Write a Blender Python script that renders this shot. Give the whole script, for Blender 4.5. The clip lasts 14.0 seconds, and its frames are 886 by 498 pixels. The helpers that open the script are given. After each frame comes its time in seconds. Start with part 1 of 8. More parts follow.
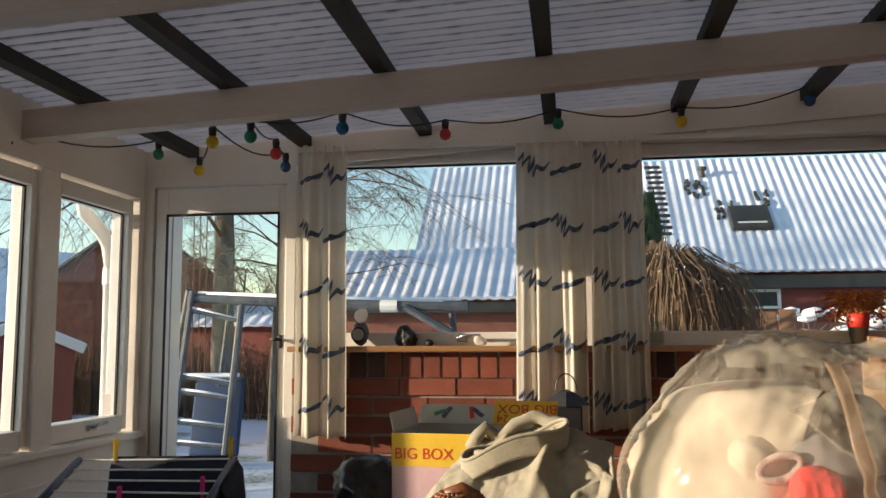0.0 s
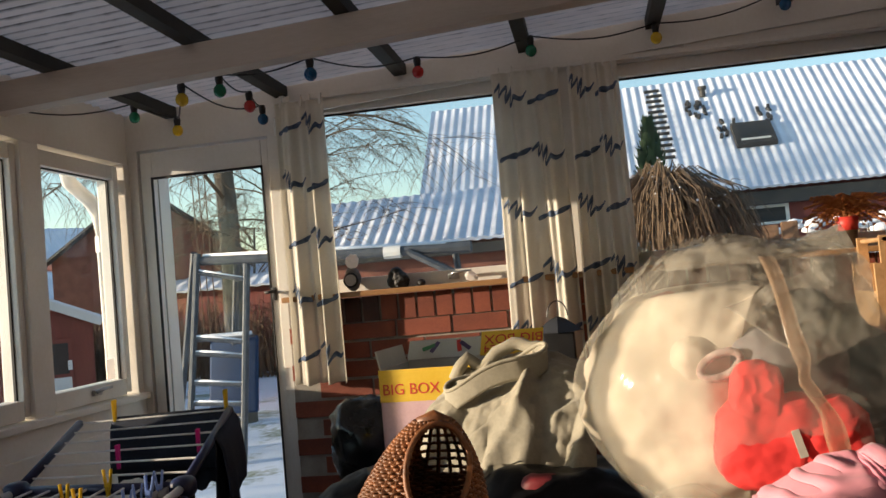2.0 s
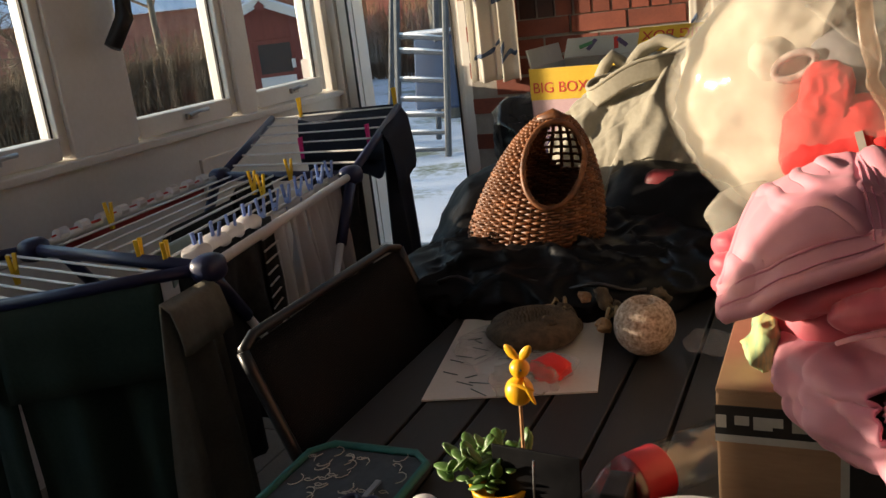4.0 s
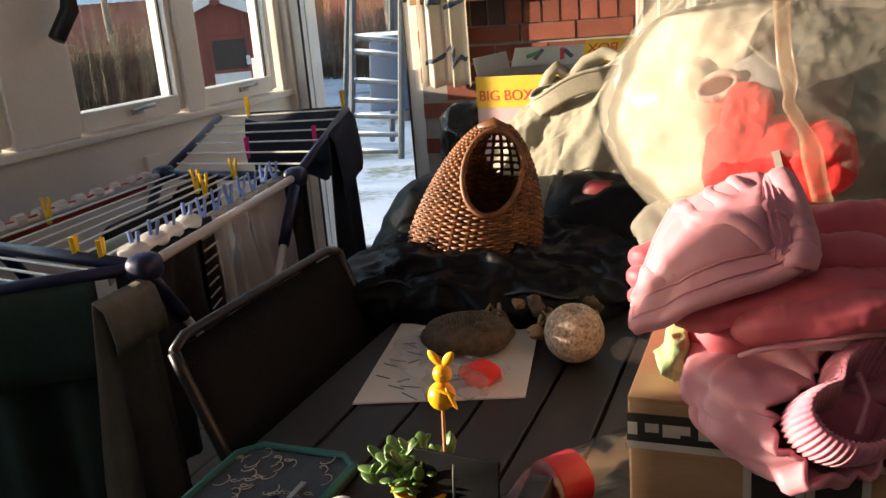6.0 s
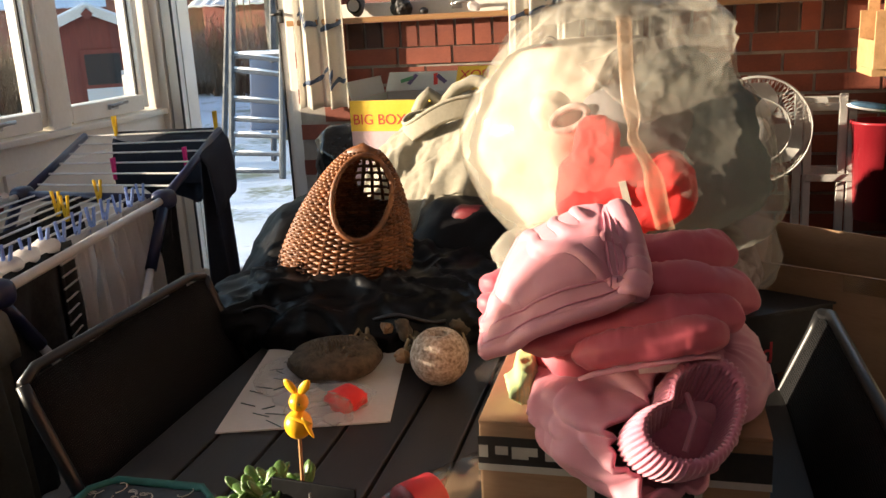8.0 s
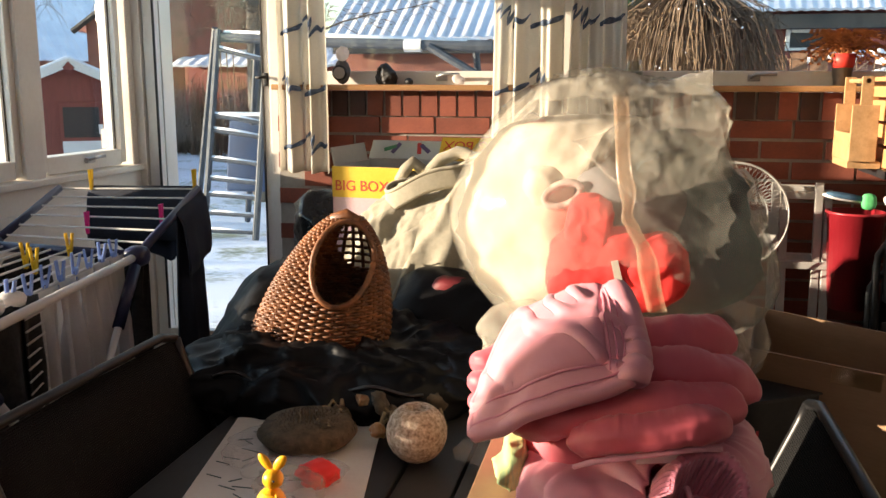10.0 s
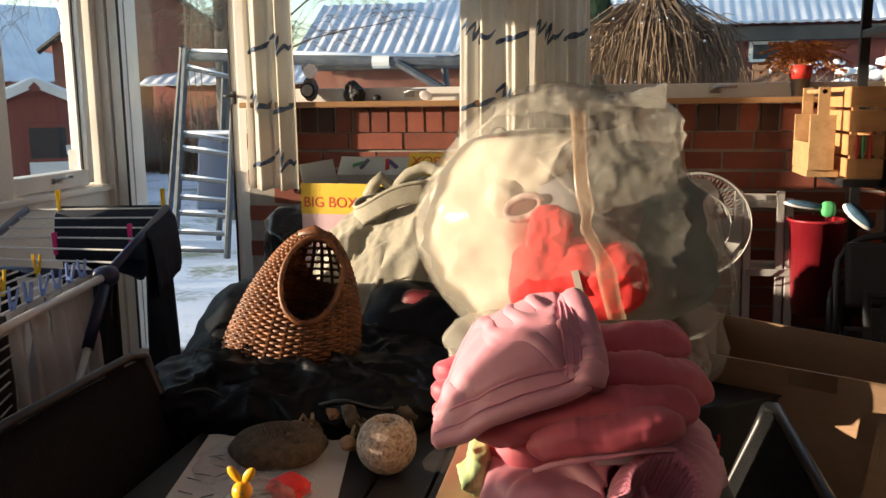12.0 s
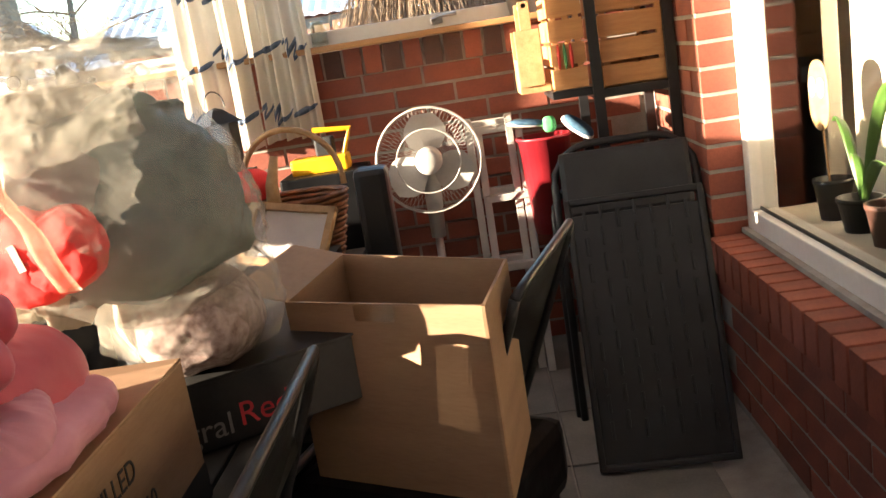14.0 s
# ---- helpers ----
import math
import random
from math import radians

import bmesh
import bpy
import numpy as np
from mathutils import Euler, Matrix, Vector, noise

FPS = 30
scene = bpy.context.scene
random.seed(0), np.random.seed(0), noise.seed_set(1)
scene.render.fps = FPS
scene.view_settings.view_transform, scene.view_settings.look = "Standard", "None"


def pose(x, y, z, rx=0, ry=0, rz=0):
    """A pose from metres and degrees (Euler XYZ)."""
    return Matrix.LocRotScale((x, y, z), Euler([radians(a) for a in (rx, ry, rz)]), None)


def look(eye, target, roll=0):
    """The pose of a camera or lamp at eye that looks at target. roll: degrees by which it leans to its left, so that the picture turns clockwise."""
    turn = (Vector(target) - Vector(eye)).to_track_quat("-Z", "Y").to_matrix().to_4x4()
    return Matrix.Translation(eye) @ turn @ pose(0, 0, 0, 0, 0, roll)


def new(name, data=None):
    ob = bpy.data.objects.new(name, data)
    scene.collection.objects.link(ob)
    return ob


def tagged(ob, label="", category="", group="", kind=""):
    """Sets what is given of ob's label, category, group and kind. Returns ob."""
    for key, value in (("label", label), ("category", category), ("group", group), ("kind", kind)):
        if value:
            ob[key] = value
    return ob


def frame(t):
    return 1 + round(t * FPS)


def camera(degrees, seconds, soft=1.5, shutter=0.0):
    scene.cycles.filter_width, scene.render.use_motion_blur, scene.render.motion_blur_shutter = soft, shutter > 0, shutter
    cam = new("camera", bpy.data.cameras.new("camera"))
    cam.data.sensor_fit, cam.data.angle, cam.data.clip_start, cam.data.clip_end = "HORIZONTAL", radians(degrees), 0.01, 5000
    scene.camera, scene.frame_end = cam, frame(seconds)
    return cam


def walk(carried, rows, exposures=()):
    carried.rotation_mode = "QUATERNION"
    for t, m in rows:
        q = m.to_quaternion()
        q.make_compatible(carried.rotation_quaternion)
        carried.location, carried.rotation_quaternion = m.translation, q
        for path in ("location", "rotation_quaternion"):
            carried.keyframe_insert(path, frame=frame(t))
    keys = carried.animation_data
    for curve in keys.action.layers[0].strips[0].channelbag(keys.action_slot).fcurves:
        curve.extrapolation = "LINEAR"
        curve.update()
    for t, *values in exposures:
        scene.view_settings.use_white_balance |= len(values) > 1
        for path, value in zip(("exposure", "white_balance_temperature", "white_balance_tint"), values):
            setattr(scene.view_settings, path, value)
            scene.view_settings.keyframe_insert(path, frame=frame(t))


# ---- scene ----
cam = camera(53.8, 14.0)
PATH = [
    (0, (-0.304, -0.148, 1.373), (-0.592, 1.819, 1.591), -0.2),
    (0.5, (-0.291, -0.16, 1.373), (-0.569, 1.807, 1.6), -0.5),
    (1, (-0.275, -0.132, 1.39), (-0.568, 1.835, 1.609), -3.2),
    (1.5, (-0.262, -0.16, 1.378), (-0.576, 1.808, 1.544), -4.4),
    (2, (-0.194, -0.128, 1.341), (-0.517, 1.844, 1.434), -5.0),
    (2.3, (-0.044, -0.148, 1.342), (-0.464, 1.807, 1.335), -7.1),
    (2.6, (0.039, -0.14, 1.323), (-0.567, 1.758, 1.15), -10.2),
    (3, (0.034, -0.133, 1.329), (-0.785, 1.658, 0.983), -11.9),
    (3.2, (0.022, -0.169, 1.341), (-0.838, 1.591, 0.941), -10.0),
    (5.3, (0.046, -0.178, 1.343), (-0.705, 1.565, 0.712), -4.3),
    (5.5, (0.053, -0.184, 1.348), (-0.689, 1.572, 0.743), -4.0),
    (6, (0.059, -0.178, 1.35), (-0.669, 1.604, 0.806), -4.7),
    (6.5, (0.082, -0.171, 1.352), (-0.611, 1.627, 0.818), -6.0),
    (7, (0.087, -0.181, 1.359), (-0.562, 1.633, 0.822), -6.5),
    (7.5, (0.101, -0.18, 1.356), (-0.471, 1.661, 0.823), -5.9),
    (8, (0.097, -0.179, 1.362), (-0.384, 1.691, 0.844), -2.9),
    (8.5, (0.085, -0.184, 1.372), (-0.378, 1.729, 1.016), 0.4),
    (8.7, (0.086, -0.161, 1.372), (-0.352, 1.771, 1.099), 1.6),
    (10.8, (0.055, -0.151, 1.352), (-0.385, 1.755, 0.935), -1.4),
    (11, (0.058, -0.163, 1.361), (-0.407, 1.736, 0.942), -1.4),
    (11.5, (0.079, -0.178, 1.372), (-0.318, 1.753, 1.035), -1.4),
    (12, (0.083, -0.175, 1.361), (-0.277, 1.764, 1.029), -0.6),
    (12.5, (0.081, -0.159, 1.354), (-0.163, 1.78, 0.927), 2.5),
    (13, (0.211, -0.173, 1.335), (0.11, 1.789, 0.961), -0.2),
    (13.5, (0.425, 0.018, 1.241), (0.473, 1.979, 0.849), -6.5),
    (13.8, (0.585, -0.005, 1.278), (0.612, 1.946, 0.841), -7.7),
    (14, (0.645, 0.0, 1.277), (0.523, 1.948, 0.838), -9.1),
]
walk(cam, [(t, look(eye, target, roll)) for t, eye, target, roll in PATH],
     [(0.0, 1.15), (2.0, 1.1), (3.0, 1.0), (5.5, 1.82), (7.5, 1.78), (8.5, 2.2), (11.0, 1.7), (12.5, 1.45), (13.0, 1.55), (13.5, 1.9), (13.75, 2.5), (14.0, 3.3)])
# ==== body ====

# ---- light ----
world = bpy.data.worlds.new("winter_sky")
scene.world = world
world.use_nodes = True
wn = world.node_tree
sky = wn.nodes.new("ShaderNodeTexSky")
sky.sky_type = "NISHITA"
sky.sun_disc = False
SUN_EL, SUN_IN = radians(8.0), radians(14.3)          # height of the sun; how far its rays lean towards +y
sky.sun_elevation = SUN_EL
sky.sun_rotation = radians(270 - 14.3)
sky.air_density, sky.dust_density, sky.ozone_density = 1.0, 0.4, 1.5
wn.links.new(sky.outputs[0], wn.nodes["Background"].inputs[0])
wn.nodes["Background"].inputs[1].default_value = 0.15
sun = new("sun", bpy.data.lights.new("sun", "SUN"))
sun.data.energy, sun.data.angle, sun.data.color = 4.2, radians(0.6), (1.0, 0.82, 0.61)
sun_way = Vector((math.cos(SUN_EL) * math.cos(SUN_IN), math.cos(SUN_EL) * math.sin(SUN_IN), -math.sin(SUN_EL)))
sun.matrix_world = look(Vector((-6, 2, 5)), Vector((-6, 2, 5)) + sun_way)


# ---- materials ----
def nodes_of(name):
    m = bpy.data.materials.new(name)
    m.use_nodes = True
    return m, m.node_tree, m.node_tree.nodes["Principled BSDF"]


def paint(name, a, b, scale=8.0, rough=0.6, bump=0.15, fine=120.0, metal=0.0, spread=0.0, alpha=1.0, glow=0.0, stretch=(1, 1, 1), sheen=0.0, through_light=0.0, rough_var=0.12, crease=0.0, cscale=22.0):
    """Two colours mixed by broad and fine noise, with fine relief; spread varies whole pieces."""
    m, t, p = nodes_of(name)
    co = t.nodes.new("ShaderNodeTexCoord")
    mp = t.nodes.new("ShaderNodeMapping")
    mp.inputs["Scale"].default_value = stretch
    t.links.new(co.outputs["Object"], mp.inputs[0])
    n1, n2 = t.nodes.new("ShaderNodeTexNoise"), t.nodes.new("ShaderNodeTexNoise")
    n1.inputs["Scale"].default_value, n1.inputs["Detail"].default_value = scale, 5
    n2.inputs["Scale"].default_value, n2.inputs["Detail"].default_value = fine, 3
    for n in (n1, n2):
        t.links.new(mp.outputs[0], n.inputs["Vector"])
    ad = t.nodes.new("ShaderNodeMath")
    ad.operation = "MULTIPLY_ADD"
    ad.inputs[1].default_value, ad.inputs[2].default_value = 0.35, -0.17
    t.links.new(n2.outputs["Fac"], ad.inputs[0])
    su = t.nodes.new("ShaderNodeMath")
    t.links.new(n1.outputs["Fac"], su.inputs[0])
    t.links.new(ad.outputs[0], su.inputs[1])
    ramp = t.nodes.new("ShaderNodeValToRGB")
    ramp.color_ramp.elements[0].position, ramp.color_ramp.elements[1].position = 0.3, 0.7
    ramp.color_ramp.elements[0].color, ramp.color_ramp.elements[1].color = (*a, 1), (*b, 1)
    t.links.new(su.outputs[0], ramp.inputs[0])
    col = ramp.outputs[0]
    if spread:
        oi = t.nodes.new("ShaderNodeObjectInfo")
        hs = t.nodes.new("ShaderNodeHueSaturation")
        mr = t.nodes.new("ShaderNodeMapRange")
        mr.inputs["To Min"].default_value, mr.inputs["To Max"].default_value = 1 - spread, 1 + spread * 0.5
        t.links.new(oi.outputs["Random"], mr.inputs["Value"])
        t.links.new(mr.outputs[0], hs.inputs["Value"])
        t.links.new(col, hs.inputs["Color"])
        col = hs.outputs[0]
    t.links.new(col, p.inputs["Base Color"])
    rr = t.nodes.new("ShaderNodeMapRange")
    rr.inputs["To Min"].default_value, rr.inputs["To Max"].default_value = max(0.02, rough - rough_var), min(1, rough + rough_var)
    t.links.new(n1.outputs["Fac"], rr.inputs["Value"])
    t.links.new(rr.outputs[0], p.inputs["Roughness"])
    p.inputs["Metallic"].default_value = metal
    p.inputs["Alpha"].default_value = alpha
    if sheen:
        p.inputs["Sheen Weight"].default_value = sheen
    if bump:
        bp = t.nodes.new("ShaderNodeBump")
        bp.inputs["Strength"].default_value, bp.inputs["Distance"].default_value = bump, 0.004
        t.links.new(su.outputs[0], bp.inputs["Height"])
        t.links.new(bp.outputs[0], p.inputs["Normal"])
        if crease:
            n3, b3 = t.nodes.new("ShaderNodeTexNoise"), t.nodes.new("ShaderNodeBump")
            n3.noise_type = "RIDGED_MULTIFRACTAL"
            n3.inputs["Scale"].default_value, n3.inputs["Detail"].default_value, n3.inputs["Distortion"].default_value = cscale, 2.5, 0.6
            t.links.new(mp.outputs[0], n3.inputs["Vector"])
            b3.inputs["Strength"].default_value, b3.inputs["Distance"].default_value = crease, 0.006
            t.links.new(n3.outputs["Fac"], b3.inputs["Height"])
            t.links.new(bp.outputs[0], b3.inputs["Normal"])
            t.links.new(b3.outputs[0], p.inputs["Normal"])
    if glow:
        t.links.new(col, p.inputs["Emission Color"])
        p.inputs["Emission Strength"].default_value = glow
    if through_light:
        out = t.nodes["Material Output"]
        tr, mx = t.nodes.new("ShaderNodeBsdfTranslucent"), t.nodes.new("ShaderNodeMixShader")
        t.links.new(col, tr.inputs[0])
        mx.inputs[0].default_value = through_light
        t.links.new(p.outputs[0], mx.inputs[1])
        t.links.new(tr.outputs[0], mx.inputs[2])
        t.links.new(mx.outputs[0], out.inputs[0])
    return m


def clear(name, tint=(1, 1, 1), rough=0.0, mix=0.1):
    """A thin clear pane or film: mostly see-through, with a sheen by angle."""
    m = bpy.data.materials.new(name)
    m.use_nodes = True
    t = m.node_tree
    t.nodes.clear()
    out, tr, gl, mx, fr = (t.nodes.new("ShaderNode" + k) for k in ("OutputMaterial", "BsdfTransparent", "BsdfGlossy", "MixShader", "LayerWeight"))
    tr.inputs[0].default_value = (*tint, 1)
    gl.inputs["Roughness"].default_value = rough
    fr.inputs[0].default_value = 0.5
    pw = t.nodes.new("ShaderNodeMath")
    pw.operation = "POWER"
    pw.inputs[1].default_value = 5.0
    t.links.new(fr.outputs["Facing"], pw.inputs[0])
    sc = t.nodes.new("ShaderNodeMath")
    sc.operation = "MULTIPLY_ADD"
    sc.inputs[1].default_value, sc.inputs[2].default_value = 0.6, mix
    t.links.new(pw.outputs[0], sc.inputs[0])
    t.links.new(sc.outputs[0], mx.inputs[0])
    t.links.new(tr.outputs[0], mx.inputs[1])
    t.links.new(gl.outputs[0], mx.inputs[2])
    t.links.new(mx.outputs[0], out.inputs[0])
    return m


WHITE = paint("white_painted_wood", (0.69, 0.66, 0.61), (0.79, 0.77, 0.73), 3, 0.45, 0.12, 60)
# the white paint again, its colour darkened and browned for the roof beams
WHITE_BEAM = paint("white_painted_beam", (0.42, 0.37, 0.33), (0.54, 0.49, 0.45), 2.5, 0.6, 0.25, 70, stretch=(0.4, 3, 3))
DARK_WOOD = paint("dark_stained_batten", (0.012, 0.013, 0.012), (0.03, 0.032, 0.028), 6, 0.7, 0.2, 80)
BRICK = paint("red_brick", (0.19, 0.05, 0.032), (0.30, 0.085, 0.05), 9, 0.85, 0.5, 130, spread=0.28)
BRICK_DARK = paint("burnt_brick", (0.05, 0.028, 0.025), (0.10, 0.045, 0.035), 9, 0.85, 0.5, 130, spread=0.25)
MORTAR = paint("grey_mortar", (0.26, 0.23, 0.20), (0.36, 0.33, 0.29), 14, 0.95, 0.5, 160)
OAK = paint("varnished_oak", (0.30, 0.15, 0.06), (0.42, 0.23, 0.10), 5, 0.4, 0.1, 60, stretch=(0.5, 6, 6))
GLASS = clear("window_glass", (0.97, 0.985, 0.98), 0.0, 0.02)
GASKET = paint("black_gasket", (0.012, 0.012, 0.013), (0.025, 0.025, 0.026), 10, 0.6, 0)
SNOW = paint("snow", (0.72, 0.76, 0.84), (0.86, 0.88, 0.93), 1.2, 0.7, 0.6, 26)
FAR_BRICK_EARLY = paint("house_brickwork", (0.20, 0.06, 0.04), (0.30, 0.10, 0.06), 6, 0.9, 0.3, 60)
CONCRETE = paint("concrete_paver", (0.13, 0.12, 0.105), (0.21, 0.195, 0.17), 6, 0.85, 0.35, 110, spread=0.15)
ROOF_SHEET = paint("translucent_corrugated_sheet", (0.60, 0.50, 0.46), (0.76, 0.65, 0.60), 2.2, 0.4, 0.05, 40, stretch=(0.3, 2, 2), through_light=0.45)

# dark bands at the corrugation's pitch, multiplied into the sheet colour
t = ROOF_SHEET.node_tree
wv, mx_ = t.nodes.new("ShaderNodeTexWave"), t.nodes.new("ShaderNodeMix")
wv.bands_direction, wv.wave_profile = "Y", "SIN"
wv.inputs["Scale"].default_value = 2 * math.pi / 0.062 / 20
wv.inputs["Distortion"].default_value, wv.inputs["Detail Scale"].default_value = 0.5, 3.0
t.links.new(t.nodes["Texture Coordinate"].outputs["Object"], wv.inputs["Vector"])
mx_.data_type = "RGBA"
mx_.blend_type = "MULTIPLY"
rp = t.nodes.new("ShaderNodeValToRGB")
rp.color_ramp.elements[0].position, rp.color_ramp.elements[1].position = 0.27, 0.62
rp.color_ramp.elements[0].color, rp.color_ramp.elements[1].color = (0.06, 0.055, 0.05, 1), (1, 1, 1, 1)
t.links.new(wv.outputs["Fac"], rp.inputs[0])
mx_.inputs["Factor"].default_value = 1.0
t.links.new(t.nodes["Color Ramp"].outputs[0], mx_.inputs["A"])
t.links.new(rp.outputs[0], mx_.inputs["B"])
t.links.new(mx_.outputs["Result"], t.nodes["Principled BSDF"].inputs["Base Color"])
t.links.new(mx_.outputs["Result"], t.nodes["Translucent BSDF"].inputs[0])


# ---- makers ----
def box(bm, x0, x1, y0, y1, z0, z1, bevel=0.0, m=None):
    r = bmesh.ops.create_cube(bm, size=1.0, matrix=Matrix.Translation(((x0 + x1) / 2, (y0 + y1) / 2, (z0 + z1) / 2)) @ Matrix.Diagonal((abs(x1 - x0), abs(y1 - y0), abs(z1 - z0), 1)))
    vs = r["verts"]
    if bevel:
        es = list({e for v in vs for e in v.link_edges})
        r = bmesh.ops.bevel(bm, geom=es, offset=bevel, segments=2, affect="EDGES", profile=0.6)
        vs = r["verts"] if r["verts"] else vs
        vs = list({v for f in r["faces"] for v in f.verts} | {v for v in vs if v.is_valid})
    if m is not None:
        bmesh.ops.transform(bm, matrix=m, verts=[v for v in vs if v.is_valid])
    return bm


def boxm(*a, **k):
    return box(bmesh.new(), *a, **k)


def tube(bm, pts, r, seg=10, cap=True, r2=None):
    """A round rod along a line of points; r2: the radius at its end."""
    pts = [Vector(p) for p in pts]
    rings = []
    n = len(pts)
    up = Vector((0, 0, 1))
    for i, p in enumerate(pts):
        d = (pts[min(i + 1, n - 1)] - pts[max(i - 1, 0)]).normalized()
        s = d.cross(up)
        s = s.normalized() if s.length > 1e-3 else d.cross(Vector((1, 0, 0))).normalized()
        q = s.cross(d).normalized()
        if i and (s.dot(last) < 0):
            s, q = -s, -q
        last = s
        rad = r if r2 is None else r + (r2 - r) * i / (n - 1)
        rings.append([bm.verts.new(p + (s * math.cos(a) + q * math.sin(a)) * rad) for a in (k * 2 * math.pi / seg for k in range(seg))])
    for a, b in zip(rings, rings[1:]):
        for k in range(seg):
            bm.faces.new((a[k], a[(k + 1) % seg], b[(k + 1) % seg], b[k]))
    if cap:
        bm.faces.new(rings[0][::-1])
        bm.faces.new(rings[-1])
    return bm


def tubem(pts, r, seg=10, r2=None):
    return tube(bmesh.new(), pts, r, seg, True, r2)


def lathe(bm, prof, seg=24, at=(0, 0, 0), m=None):
    """Turn a profile of (radius, height) round the z axis."""
    rings = []
    m = m or Matrix.Translation(at)
    for r, z in prof:
        rings.append([bm.verts.new(m @ Vector((max(r, 1e-4) * math.cos(2 * math.pi * k / seg), max(r, 1e-4) * math.sin(2 * math.pi * k / seg), z))) for k in range(seg)])
    for a, b in zip(rings, rings[1:]):
        for k in range(seg):
            bm.faces.new((a[k], a[(k + 1) % seg], b[(k + 1) % seg], b[k]))
    bm.faces.new(rings[0][::-1])
    bm.faces.new(rings[-1])
    return bm


def lathem(prof, seg=24, at=(0, 0, 0), m=None):
    return lathe(bmesh.new(), prof, seg, at, m)


def mesh_of(name, bm, mat, smooth=False):
    bmesh.ops.recalc_face_normals(bm, faces=bm.faces[:])
    me = bpy.data.meshes.new(name)
    bm.to_mesh(me)
    bm.free()
    if mat:
        me.materials.append(mat)
    if smooth:
        for f in me.polygons:
            f.use_smooth = True
    return me


def thing(name, label, category, at=(0, 0, 0), kind="", group=""):
    ob = new(name)
    ob.location = at
    ob.empty_display_size = 0.05
    return tagged(ob, label, category, group, kind)


def part(name, bm, mat, parent, label="", smooth=False, kind=""):
    """One mesh under a thing or a part; its vertices are given in world places."""
    ob = new(name, mesh_of(name, bm, mat, smooth))
    if parent is not None:
        ob.parent = parent
        base = Vector((0, 0, 0))
        o = parent
        while o is not None:
            base += o.location
            o = o.parent
        ob.location = -base
    return tagged(ob, label, kind=kind)


def solo(name, bm, mat, label, category, kind="", smooth=False, group=""):
    ob = new(name, mesh_of(name, bm, mat, smooth))
    return tagged(ob, label, category, group, kind)


def piece(name, me, m, parent):
    ob = new(name, me)
    ob.parent = parent
    ob.matrix_local = Matrix.Translation(-parent.location) @ m
    return ob


# ---- the room's shell ----
WY = 3.667                                   # inner face of the brick wall under the windows
ROOM_Y0 = -2.6


def roof_z(x):
    return 2.37 + 0.055 * x                  # underside of the battens: the roof falls away from the house


floor = solo("floor", boxm(-2.42, 1.6, ROOM_Y0, 3.9, -0.12, -0.012), MORTAR, "grey concrete paving slabs with sandy joints", "floor", "structure")

# brick wall under the windows
wall_north = solo("wall_north", boxm(-1.55, 1.62, WY + 0.006, 3.88, -0.1, 1.34), MORTAR, "red brick wall with grey mortar and a rowlock course", "wall", "structure")
# wall of the house, on the right
wall_east = solo("wall_east", boxm(1.366, 1.75, -2.6, 2.845, -0.1, 0.425), MORTAR, "red brick house wall with a projecting brick sill", "wall", "structure")
wall_east_pier = solo("wall_east_pier", boxm(1.366, 1.75, 2.852, 3.70, -0.1, 2.55), MORTAR, "red brick pier beside the house window", "wall", "structure")
solo("wall_east_head", boxm(1.366, 1.75, -2.6, 2.85, 2.2, 2.6), WHITE, "white boarding over the house window", "wall", "structure")
solo("wall_south", boxm(-2.45, 1.75, -2.75, -2.6, -0.1, 2.6), WHITE, "plain white wall behind", "wall", "structure")

# window of the house, with the room behind it
ew = thing("window_9", "large house window with a white frame over a brick sill", "window", (1.5, 1.2, 0.6), "structure")
part("rail", boxm(1.475, 1.56, -2.4, 2.85, 0.545, 0.625, 0.005), WHITE, ew)
part("rail", boxm(1.475, 1.56, -2.4, 2.85, 2.12, 2.2, 0.005), WHITE, ew)
part("stile", boxm(1.475, 1.56, 2.79, 2.85, 0.625, 2.12, 0.005), WHITE, ew)
part("stile", boxm(1.475, 1.56, 0.55, 0.62, 0.625, 2.12, 0.005), WHITE, ew)
part("flashing", boxm(1.452, 1.474, -2.4, 2.85, 0.546, 0.562), MORTAR, ew, "grey cement fillet")
part("gasket", boxm(1.500, 1.506, 0.62, 2.79, 0.626, 0.636), GASKET, ew)
p = part("pane", boxm(1.512, 1.516, 0.60, 2.81, 0.62, 2.13), GLASS, ew)
p.visible_shadow = False
PLASTER = paint("warm_white_plaster", (0.55, 0.50, 0.42), (0.62, 0.57, 0.49), 3, 0.85, 0.1)
PARQUET = paint("brown_floor_boards", (0.16, 0.09, 0.05), (0.24, 0.14, 0.08), 4, 0.5, 0.1, stretch=(1, 6, 1))
solo("inner_sill", boxm(1.562, 1.80, -2.4, 2.85, 0.56, 0.61, 0.006), PLASTER, "pale inner window sill of the house", "window sill", "structure")
solo("inner_reveal", boxm(1.562, 1.80, 2.852, 2.87, 0.5, 2.3), PLASTER, "plastered inner window reveal", "wall", "structure")
solo("inner_floor", boxm(1.76, 6.2, -2.6, 5.2, -0.14, -0.01), PARQUET, "dim wooden floor inside the house", "floor", "structure")
solo("inner_wall", boxm(6.05, 6.2, -2.6, 5.2, -0.1, 2.6), PLASTER, "dim inner wall of the house", "wall", "structure")
solo("inner_wall", boxm(1.76, 6.2, 5.1, 5.2, -0.1, 2.6), PLASTER, "dim inner wall of the house", "wall", "structure")
solo("inner_wall", boxm(1.76, 6.2, -2.75, -2.6, -0.1, 2.6), PLASTER, "dim inner wall of the house", "wall", "structure")
